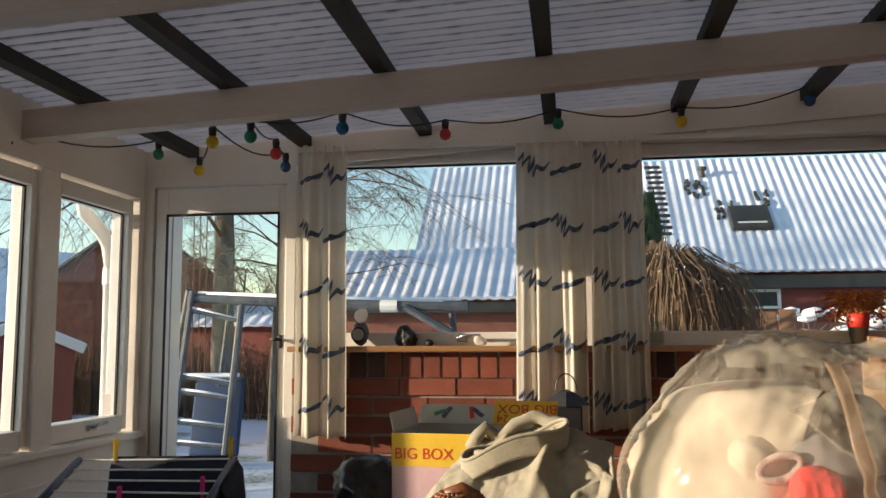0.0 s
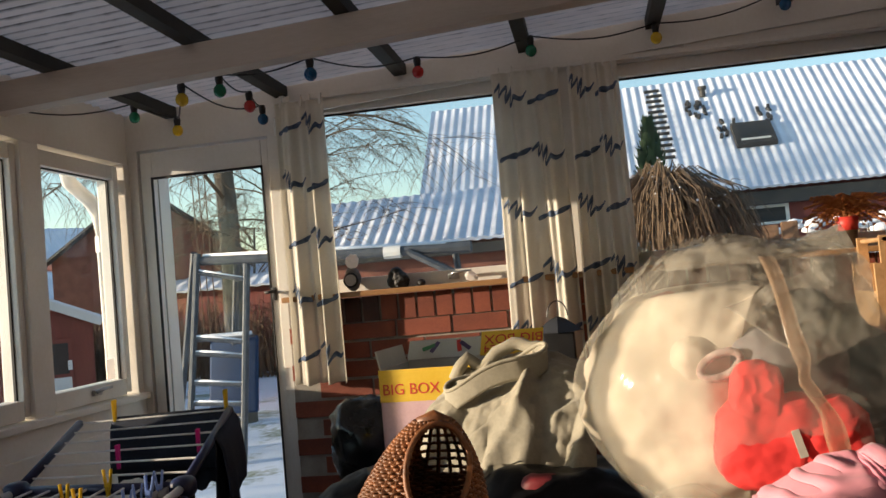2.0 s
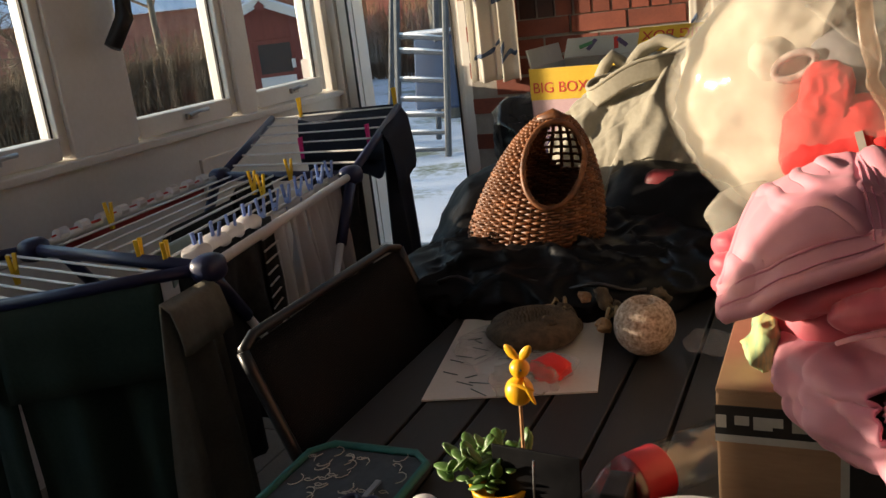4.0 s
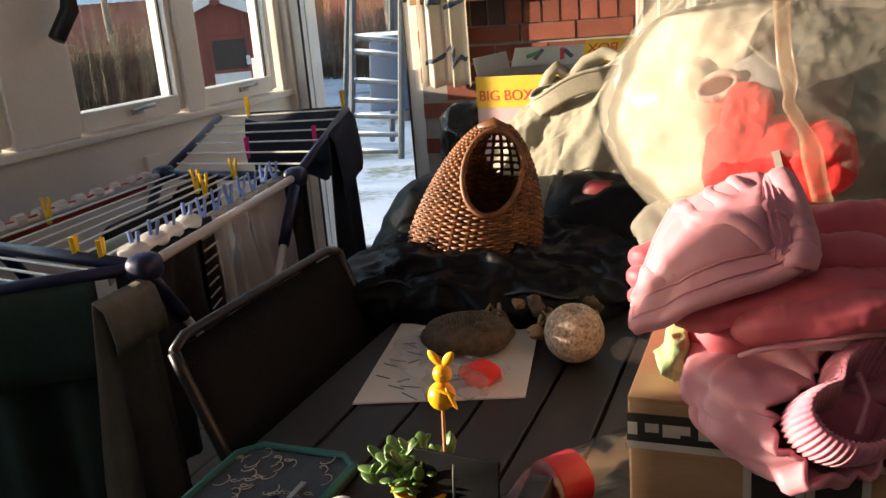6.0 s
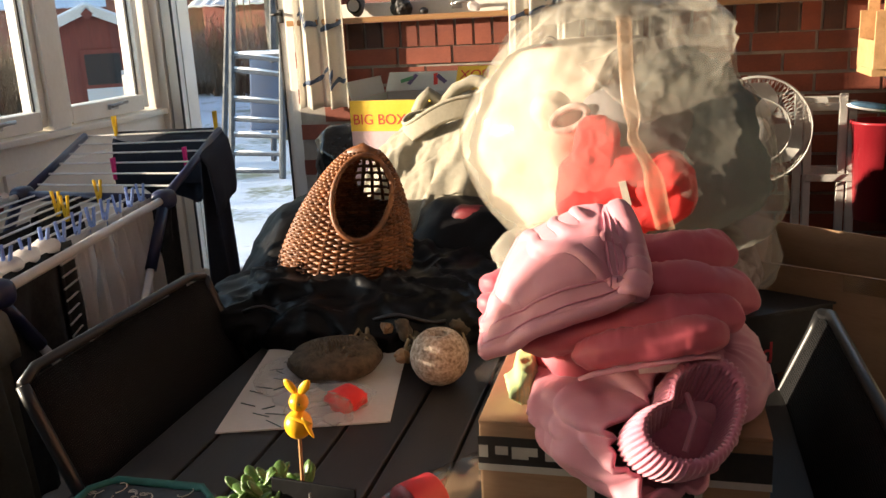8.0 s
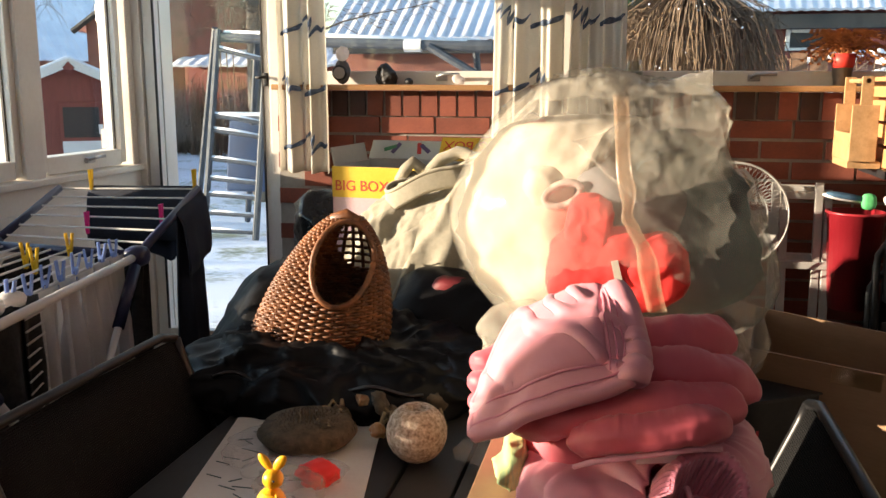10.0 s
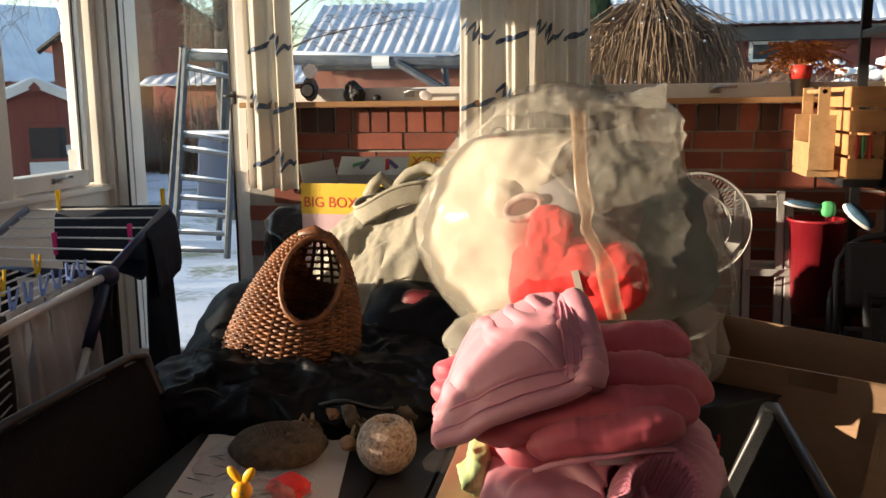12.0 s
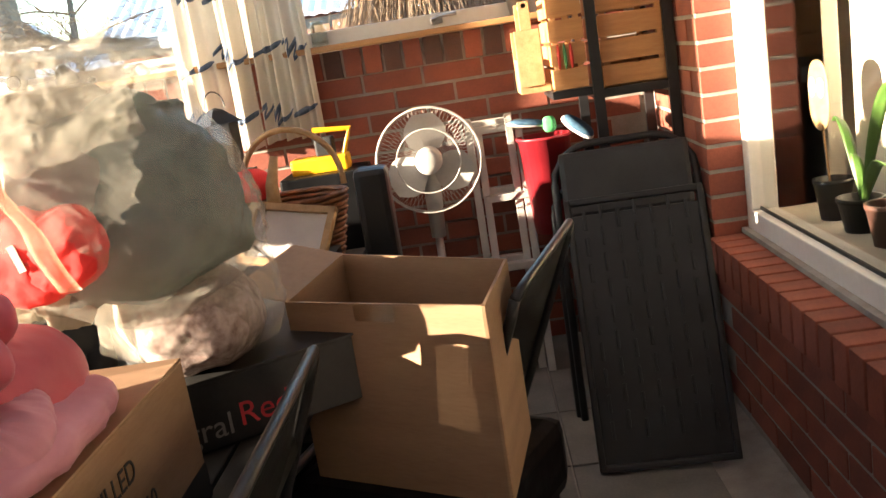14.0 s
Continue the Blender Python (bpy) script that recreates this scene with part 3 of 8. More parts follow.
part("leg", tubem([(-1.45, 8.2, 1.76), (-1.35, 8.9, GZ)], 0.035, 8), GALV, sw)
part("joint", tubem([(-2.15, 8.235, 1.75), (-1.98, 8.235, 1.75)], 0.062, 10), WHITE, sw, "pale clamp on the crossbar")
part("joint", tubem([(-1.52, 8.2, 1.74), (-1.28, 8.19, 1.735)], 0.06, 10), GALV, sw)
part("seat_panel", boxm(-0.27, 0.27, -0.03, 0.03, -0.4, 0.42, 0.03, m=pose(-4.02, 8.75, 0.62, -12, 0, 2)), BLUE_PLASTIC, sw, "dark blue plastic panel", True)
part("platform", boxm(-4.28, -3.70, 8.42, 8.62, 1.02, 1.05, 0.01), GALV, sw)
part("snow", boxm(-4.26, -3.72, 8.43, 8.61, 1.05, 1.09, 0.015), SNOW, sw, "snow on the platform")
for k in range(3):
    part("rope", tubem([(-4.02 - 0.07 * k, 8.4, 1.1), (-4.04 - 0.07 * k, 8.4, 3.2)], 0.006, 5), TWIG, sw)


# trees
def tree_mesh(rnd, base, trunk, h, spread, r0, levels, kids, droop=0.0, up=0.55, min_r=0.004, thin=0.42, reach=1.0):
    bm_t, bm_c = bmesh.new(), bmesh.new()
    def grow(p, d, length, r, lev):
        pts, q = [p], p.copy()
        n = 4 if lev else 6
        for i in range(n):
            d = (d + Vector((rnd.uniform(-1, 1), rnd.uniform(-1, 1), rnd.uniform(-1, 1))) * (0.06 if lev == 0 else 0.2) + Vector((0, 0, -droop * lev * 0.25))).normalized()
            q = q + d * (length / n)
            pts.append(q.copy())
        tube(bm_t if lev == 0 else bm_c, pts, r, 7 if lev == 0 else (4 if lev < 2 else 3), False, r * (0.45 if lev == 0 else 0.3))
        if lev >= levels:
            return
        for k in range(kids[lev]):
            f = rnd.uniform(0.35, 1.0) if lev == 0 else rnd.uniform(0.2, 1.0)
            i = min(int(f * n), n - 1)
            s = pts[i].lerp(pts[i + 1], f * n - i)
            a = rnd.uniform(0, 2 * math.pi)
            nd = (d * (0.5 if lev else 0.25) + Vector((math.cos(a), math.sin(a), up * rnd.uniform(0.3, 1.3))) * spread).normalized()
            grow(s, nd, length * rnd.uniform(0.35, 0.6) * (reach if lev == 0 else 1.0), max(min_r, r * thin), lev + 1)
    grow(Vector(base), Vector(trunk).normalized(), h, r0, 0)
    return bm_t, bm_c
def tree(name, label, seed, base, trunk, h, spread, r0, levels, kids, droop=0.0, up=0.55, mat=None, min_r=0.004, thin=0.42, reach_=1.0):
    t = thing(name, label, "tree", base)
    a, b = tree_mesh(random.Random(seed), base, trunk, h, spread, r0, levels, kids, droop, up, min_r, thin, reach_)
    part("trunk", a, BARK, t, "", True)
    part("crown", b, mat or TWIG, t, "bare twigs")
    return t
tree("birch_tree", "tall birch with a pale trunk and hanging twigs", 3, (-4.88, 11, GZ), (0.012, 0, 1), 8.5, 0.8, 0.17, 3, (26, 11, 9), 0.55, 0.4, thin=0.22, reach_=0.62)
tree("bare_tree", "bare garden tree with fine frosted twigs", 9, (-4.4, 11.5, GZ), (0.02, 0, 1), 5.6, 0.9, 0.05, 3, (30, 10, 9), 0.45, 0.5, min_r=0.0035, thin=0.28, reach_=0.75)
tree("bare_tree", "bare fruit tree with dense twigs by the hedge", 14, (-10.5, 9.2, GZ), (0, 0.05, 1), 3.3, 1.0, 0.08, 3, (26, 12, 9), 0.08, 0.6, min_r=0.004, thin=0.34)
tree("bare_tree", "bare tree behind the playhouse", 21, (-15, 17, GZ), (0, 0, 1), 5.5, 1.0, 0.10, 3, (26, 12, 9), 0.1, 0.6, min_r=0.006, thin=0.34)
tree("bare_tree", "bare tree beyond the hedge", 33, (-20, 12, GZ), (0, 0, 1), 6, 1.0, 0.11, 3, (26, 12, 9), 0.1, 0.6, min_r=0.008, thin=0.34)
tree("bare_tree", "thin bare tree beyond the shed", 41, (-8.2, 20, GZ), (0, 0, 1), 3.4, 0.8, 0.05, 3, (14, 8, 6), 0.0, 0.9, min_r=0.005)

# hedges of bare twigs
def twig_hedge(name, label, a, b, w, h, n, seed, mat, snow=0):
    rnd = random.Random(seed)
    a, b = Vector(a), Vector(b)
    side = (b - a).cross(Vector((0, 0, 1))).normalized()
    bm = bmesh.new()
    bs = bmesh.new()
    for k in range(n):
        p = a.lerp(b, rnd.random()) + side * rnd.uniform(-w, w)
        q = p + Vector((rnd.uniform(-0.25, 0.25), rnd.uniform(-0.25, 0.25), h * rnd.uniform(0.45, 1.1)))
        tube(bm, [p, p.lerp(q, 0.5) + Vector((rnd.uniform(-0.1, 0.1), rnd.uniform(-0.1, 0.1), 0)), q], 0.012, 3, False, 0.004)
        for j in range(3):
            s = p.lerp(q, rnd.uniform(0.3, 0.95))
            tube(bm, [s, s + Vector((rnd.uniform(-0.25, 0.25), rnd.uniform(-0.25, 0.25), rnd.uniform(0, 0.25)))], 0.006, 3, False)
        if snow and rnd.random() < snow:
            bmesh.ops.create_icosphere(bs, subdivisions=1, radius=rnd.uniform(0.03, 0.09), matrix=Matrix.Translation(q) @ Matrix.Diagonal((1.5, 1.2, 0.6, 1)))
    ob = solo(name, bm, mat, label, "hedge", "stuff")
    if snow:
        part("snow", bs, SNOW, ob, "snow lying on the twigs", True)
    return ob
twig_hedge("hedge", "dense brown bare hedge along the garden edge", (-13.5, -2, GZ), (-12.5, 20, GZ), 0.5, 1.55, 2600, 2, REED)
twig_hedge("hedge", "bare hedge behind the swing frame", (-12, 19, GZ), (-1, 17.2, GZ), 0.4, 1.7, 1300, 7, TWIG)
twig_hedge("shrub", "low shrub with fresh snow on its twigs", (1.5, 8.2, GZ), (4.2, 8.6, GZ), 0.35, 1.72, 420, 8, TWIG, 0.4)
solo("hedge_core", boxm(-13.9, -13.3, -2, 20, GZ, 0.9, 0.1), REED, "shaded inside of the long hedge", "hedge", "stuff")

# weeping willow before the window
wl = thing("weeping_shrub", "weeping shrub with hanging frosted twigs", "shrub", (0.42, 6.6, GZ))
part("trunk", tubem([(0.42, 6.6, GZ), (0.45, 6.62, 1.2), (0.42, 6.6, 1.95)], 0.06, 8, 0.035), BARK, wl, "", True)
rnd = random.Random(17)
bm, bs = bmesh.new(), bmesh.new()
for k in range(900):
    a, R = rnd.uniform(0, 2 * math.pi), rnd.uniform(0.15, 0.62) * (1.0 if rnd.random() < 0.9 else 1.25)
    c = Vector((0.42, 6.6, 1.88 + rnd.uniform(-0.1, 0.06)))
    o = Vector((math.cos(a), math.sin(a), 0))
    hgt = rnd.uniform(0.1, 0.26) * (1.15 - R)
    zl = rnd.uniform(0.5, 1.6)
    pts = [c, c + o * R * 0.5 + Vector((0, 0, hgt)), c + o * R * 0.9 + Vector((0, 0, hgt * 0.3 - 0.06)), c + o * (R + 0.06) + Vector((rnd.uniform(-0.06, 0.06), 0, -0.35)), Vector((c.x + o.x * (R + rnd.uniform(0, 0.12)), c.y + o.y * R, zl))]
    tube(bm, pts, 0.0055, 3, False, 0.0025)
    if rnd.random() < 0.16:
        bmesh.ops.create_icosphere(bs, subdivisions=1, radius=rnd.uniform(0.004, 0.011), matrix=Matrix.Translation(pts[rnd.choice((1, 2, 2, 3))] + Vector((0, 0, 0.008))))
for k in range(700):
    # short tangled twigs that make the crown dense
    a, R = rnd.uniform(0, 2 * math.pi), 0.62 * math.sqrt(rnd.random())
    c = Vector((0.42 + math.cos(a) * R, 6.6 + math.sin(a) * R, 1.98 - 0.55 * R * R + rnd.uniform(-0.22, 0.06)))
    e = Vector((rnd.uniform(-0.16, 0.16), rnd.uniform(-0.10, 0.10), rnd.uniform(-0.18, 0.04)))
    tube(bm, [c, c + e * 0.5 + Vector((0, 0, 0.03)), c + e], 0.004, 3, False, 0.002)
part("hanging_twigs", bm, TWIG, wl, "")
part("snow", bs, SNOW, wl, "snow caught in the twigs", True, "stuff")
# low fence behind it
fence = thing("fence", "old wooden fence behind the weeping shrub", "fence", (0.3, 7.5, GZ))
FENCE = paint("weathered_fence", (0.20, 0.11, 0.06), (0.34, 0.19, 0.11), 5, 0.85, 0.2, 50, stretch=(6, 6, 0.5))
for k in range(15):
    part("slat", boxm(-0.75 + 0.155 * k, -0.62 + 0.155 * k, 7.5, 7.525, GZ, 1.62 + 0.02 * (k % 3), 0.004), FENCE, fence)
part("rail", boxm(-0.8, 1.6, 7.53, 7.57, 1.2, 1.28), FENCE, fence)

# columnar conifers
for k, (cx, cy, top, rad) in enumerate(((-0.05, 12.0, 3.0, 0.42), (0.78, 12.0, 3.35, 0.45))):
    c = thing("conifer", "dark upright conifer before the neighbour house", "tree", (cx, cy, GZ), group="conifers")
    part("trunk", tubem([(cx, cy, GZ), (cx, cy, 2.2)], 0.07, 7, 0.03), BARK, c)
    rnd = random.Random(50 + k)
    bm = bmesh.new()
    for j in range(1700):
        f = rnd.random() ** 0.8
        z = GZ + 0.2 + (top - GZ - 0.2) * f
        r = rad * (1 - f ** 2.2) * rnd.uniform(0.6, 1.08) + 0.02
        a = rnd.uniform(0, 2 * math.pi)
        p = Vector((cx + math.cos(a) * r, cy + math.sin(a) * r, z))
        d = Vector((math.cos(a) * 0.5, math.sin(a) * 0.5, 1)).normalized() * rnd.uniform(0.08, 0.17)
        s = Vector((-math.sin(a), math.cos(a), 0)) * rnd.uniform(0.02, 0.045)
        q = [bm.verts.new(w) for w in (p, p + d * 0.5 + s, p + d, p + d * 0.5 - s)]
        bm.faces.new(q)
    part("crown", bm, CONIFER, c)
# rain pipe beside the small side window
pipe = thing("drainpipe", "white plastic drainpipe with an offset bend", "drainpipe", (-2.62, 3.7, GZ))
part("pipe", tubem([(-2.52, 3.54, 2.25), (-2.52, 3.54, 2.06), (-2.53, 3.58, 1.99), (-2.57, 3.80, 1.93), (-2.60, 3.92, 1.88), (-2.60, 3.955, 1.78), (-2.60, 3.955, GZ)], 0.034, 14), WHITE, pipe, "", True)
part("collar", tubem([(-2.60, 3.955, 1.76), (-2.60, 3.955, 1.68)], 0.039, 14), WHITE, pipe)
# small wire fence by the door
wf = thing("wire_fence", "low wire border fence in the snow", "fence", (-2.0, 5.4, GZ))
bm = bmesh.new()
for k in range(9):
    tube(bm, [(-2.12 + 0.05 * k, 5.4, GZ), (-2.12 + 0.05 * k, 5.4, 0.12)], 0.003, 5)
for z in (-0.12, 0.06):
    tube(bm, [(-2.14, 5.4, z), (-1.7, 5.4, z)], 0.003, 5)
part("wires", bm, GALV, wf)

# ---- soft things ----
def blob(c, r, rot=(0, 0, 0), n=2.0, amp=0.012, freq=9.0, seed=0, sub=4, ridge=0.0, rfreq=14.0, bm=None, flat=None, rstretch=(1, 1, 1)):
    """A soft, creased lump: a superellipsoid pushed in and out by noise; ridge adds sharp folds; flat: the height it rests on."""
    bm = bm or bmesh.new()
    vs = bmesh.ops.create_icosphere(bm, subdivisions=sub, radius=1.0)["verts"]
    m = pose(*c, *rot)
    sd = Vector((seed * 7.3, seed * 3.1, seed * 1.7))
    for v in vs:
        d = v.co.normalized()
        k = (abs(d.x) ** n + abs(d.y) ** n + abs(d.z) ** n) ** (-1 / n)
        p = Vector((d.x * r[0] * k, d.y * r[1] * k, d.z * r[2] * k))
        o = noise.fractal(p * freq + sd, 1.0, 2.0, 3) * amp
        if ridge:
            q = Vector((p.x * rstretch[0], p.y * rstretch[1], p.z * rstretch[2])) * rfreq + sd
            o += ridge * ((1 - abs(noise.noise(q)) * 2) ** 3 - 0.3) + 0.5 * ridge * ((1 - abs(noise.noise(q * 2.1 + Vector((5, 3, 1)))) * 2) ** 3 - 0.3)
        w = m @ (p + d * o)
        if flat is not None and w.z < flat:
            w.z = flat + (w.z - flat) * 0.03
        v.co = w
    return bm


def sheet(fn, nu, nv, bm=None):
    """A cloth surface: fn(u, v) gives the place for u, v in 0..1."""
    bm = bm or bmesh.new()
    g = [[bm.verts.new(fn(i / nu, j / nv)) for j in range(nv + 1)] for i in range(nu + 1)]
    for i in range(nu):
        for j in range(nv):
            bm.faces.new((g[i][j], g[i + 1][j], g[i + 1][j + 1], g[i][j + 1]))
    return bm


def cloth(name, fn, nu, nv, mat, parent, thick=0.003, label=""):
    ob = part(name, sheet(fn, nu, nv), mat, parent, label, True)
    md = ob.modifiers.new("thickness", "SOLIDIFY")
    md.thickness, md.offset = thick, 0
    return ob


def solo_cloth(name, fn, nu, nv, mat, label, category, thick=0.003, group=""):
    ob = solo(name, sheet(fn, nu, nv), mat, label, category, "", True, group)
    md = ob.modifiers.new("thickness", "SOLIDIFY")
    md.thickness, md.offset = thick, 0
    return ob


def film(name, tint, white=0.35, rough=0.25, crease=0.6):
    """Thin cloudy plastic: part see-through, part pale and shiny."""
    m = bpy.data.materials.new(name)
    m.use_nodes = True
    t = m.node_tree
    p = t.nodes["Principled BSDF"]
    p.inputs["Base Color"].default_value = (*tint, 1)
    p.inputs["Roughness"].default_value = rough
    p.inputs["Specular IOR Level"].default_value = 0.8
    co, n1, n2 = t.nodes.new("ShaderNodeTexCoord"), t.nodes.new("ShaderNodeTexNoise"), t.nodes.new("ShaderNodeTexNoise")
    n1.noise_type = "RIDGED_MULTIFRACTAL"
    n1.inputs["Scale"].default_value, n1.inputs["Detail"].default_value = 13, 5
    n1.inputs["Distortion"].default_value = 0.8
    n2.inputs["Scale"].default_value = 7
    for n in (n1, n2):
        t.links.new(co.outputs["Object"], n.inputs["Vector"])
    bp = t.nodes.new("ShaderNodeBump")
    bp.inputs["Strength"].default_value, bp.inputs["Distance"].default_value = crease, 0.01
    t.links.new(n1.outputs["Fac"], bp.inputs["Height"])
    t.links.new(bp.outputs[0], p.inputs["Normal"])
    tl = t.nodes.new("ShaderNodeBsdfTranslucent")
    tl.inputs[0].default_value = (*tint, 1)
    m1, m2, tr = t.nodes.new("ShaderNodeMixShader"), t.nodes.new("ShaderNodeMixShader"), t.nodes.new("ShaderNodeBsdfTransparent")
    m1.inputs[0].default_value = 0.35
    t.links.new(p.outputs[0], m1.inputs[1])
    t.links.new(tl.outputs[0], m1.inputs[2])
    mr = t.nodes.new("ShaderNodeMapRange")
    mr.inputs["From Min"].default_value, mr.inputs["From Max"].default_value = 0.3, 0.7
    mr.inputs["To Min"].default_value, mr.inputs["To Max"].default_value = white * 0.8, min(1, white * 1.2)
    t.links.new(n2.outputs["Fac"], mr.inputs["Value"])
    t.links.new(mr.outputs[0], m2.inputs[0])
    t.links.new(tr.outputs[0], m2.inputs[1])
    t.links.new(m1.outputs[0], m2.inputs[2])
    t.links.new(m2.outputs[0], t.nodes["Material Output"].inputs[0])
    return m


CARD = paint("brown_cardboard", (0.30, 0.175, 0.095), (0.40, 0.245, 0.14), 3, 0.8, 0.1, 45, stretch=(1, 1, 6))
CARD_EDGE = paint("cardboard_edge", (0.38, 0.25, 0.14), (0.48, 0.33, 0.2), 20, 0.85, 0.2, 200)
BLACK_PRINT = paint("black_print", (0.012, 0.012, 0.012), (0.03, 0.028, 0.026), 12, 0.5, 0.03)
PALE_PRINT = paint("pale_print", (0.45, 0.42, 0.36), (0.55, 0.52, 0.46), 12, 0.6, 0.03)
TABLE_WOOD = paint("dark_grey_table_slats", (0.012, 0.0115, 0.011), (0.028, 0.026, 0.024), 5, 0.5, 0.2, 70, stretch=(5, 0.6, 5), spread=0.2)
BLACK_METAL = paint("black_powder_coat", (0.010, 0.010, 0.011), (0.022, 0.022, 0.024), 10, 0.4, 0.08, 200, rough_var=0.1)
NAVY_PLASTIC = paint("navy_plastic", (0.012, 0.016, 0.055), (0.02, 0.026, 0.085), 10, 0.4, 0.03)
WHITE_ROD = paint("white_coated_rod", (0.68, 0.67, 0.66), (0.78, 0.77, 0.76), 20, 0.35, 0.02)
PINK_D = paint("deep_pink_nylon", (0.50, 0.075, 0.11), (0.60, 0.11, 0.15), 6, 0.55, 0.5, 35, sheen=0.15, crease=.75, cscale=17)
PINK_L = paint("light_pink_nylon", (0.60, 0.235, 0.30), (0.71, 0.31, 0.375), 6, 0.5, 0.4, 35, sheen=0.1, crease=.95, cscale=17)
SOCK_WHITE = paint("white_woven_label", (0.62, 0.60, 0.58), (0.72, 0.70, 0.68), 20, 0.8, 0.1)
PINK_RIB = paint("pink_rib_knit", (0.60, 0.18, 0.27), (0.70, 0.25, 0.34), 30, 0.9, 0.5, 180, sheen=0.4)
KHAKI = paint("khaki_canvas", (0.24, 0.215, 0.16), (0.34, 0.31, 0.24), 5, 0.85, 0.3, 120, sheen=0.1, crease=.8, cscale=13)
BLACK_CLOTH = paint("black_nylon", (0.002, 0.002, 0.0024), (0.006, 0.006, 0.007), 7, 0.42, 0.4, 60, crease=.9, cscale=9)
BLACK_CLOTH.node_tree.nodes["Principled BSDF"].inputs["Specular IOR Level"].default_value = 0.16
WICKER = paint("brown_wicker", (0.10, 0.035, 0.012), (0.27, 0.10, 0.033), 30, 0.5, 0.3, 160, spread=0.3)
WICKER_PALE = paint("pale_wicker", (0.34, 0.20, 0.09), (0.48, 0.30, 0.15), 30, 0.55, 0.3, 160)
BAG_FILM = film("cloudy_plastic_bag", (0.78, 0.74, 0.64), 0.25, 0.15, 0.9)
CLEAR_FILM = film("clear_plastic_wrap", (0.8, 0.8, 0.8), 0.16, 0.15, 0.8)

# ---- table ----
TZ = 0.737
table = thing("garden_table", "dark grey slatted garden table crowded with things", "table", (-0.2, 1.0, 0))
T0, T1 = 0.30, 1.95
for k in range(10):
    x = -0.675 + 0.0975 * k
    part("slat", boxm(x + 0.003, x + 0.0945, T0, T1, TZ - 0.024, TZ, 0.003), TABLE_WOOD, table)
for y in (T0 + 0.12, 1.1, T1 - 0.12):
    part("crossbar", boxm(-0.64, 0.28, y - 0.03, y + 0.03, TZ - 0.06, TZ - 0.024), BLACK_METAL, table)
for x, y in ((-0.62, T0 + 0.08), (0.25, T0 + 0.08), (-0.62, T1 - 0.08), (0.25, T1 - 0.08)):
    part("leg", boxm(x - 0.025, x + 0.025, y - 0.025, y + 0.025, 0, TZ - 0.06, 0.004), BLACK_METAL, table)

# ---- mesh chairs ----
def weave(name, c=(0.011, 0.011, 0.0115), hole=0.3, cell=0.0045):
    m, t, p = nodes_of(name)
    p.inputs["Base Color"].default_value = (*c, 1)
    p.inputs["Roughness"].default_value = 0.7
    p.inputs["Specular IOR Level"].default_value = 0.12
    co = t.nodes.new("ShaderNodeTexCoord")
    ck = t.nodes.new("ShaderNodeTexBrick")
    ck.offset = 0.0
    ck.inputs["Scale"].default_value = 1 / cell / 2
    ck.inputs["Mortar Size"].default_value = 0.11
    ck.inputs["Brick Width"].default_value, ck.inputs["Row Height"].default_value = 0.5, 0.5
    ck.inputs["Color1"].default_value = ck.inputs["Color2"].default_value = (0, 0, 0, 1)
    ck.inputs["Mortar"].default_value = (1, 1, 1, 1)
    t.links.new(co.outputs["UV"], ck.inputs["Vector"])
    mr = t.nodes.new("ShaderNodeMapRange")
    mr.inputs["To Min"].default_value, mr.inputs["To Max"].default_value = 1 - hole, 1.0
    t.links.new(ck.outputs["Color"], mr.inputs["Value"])
    t.links.new(mr.outputs[0], p.inputs["Alpha"])
    bp = t.nodes.new("ShaderNodeBump")
    bp.inputs["Strength"].default_value, bp.inputs["Distance"].default_value = 0.5, 0.001
    t.links.new(ck.outputs["Color"], bp.inputs["Height"])
    t.links.new(bp.outputs[0], p.inputs["Normal"])
    return m
MESH = weave("black_textilene")


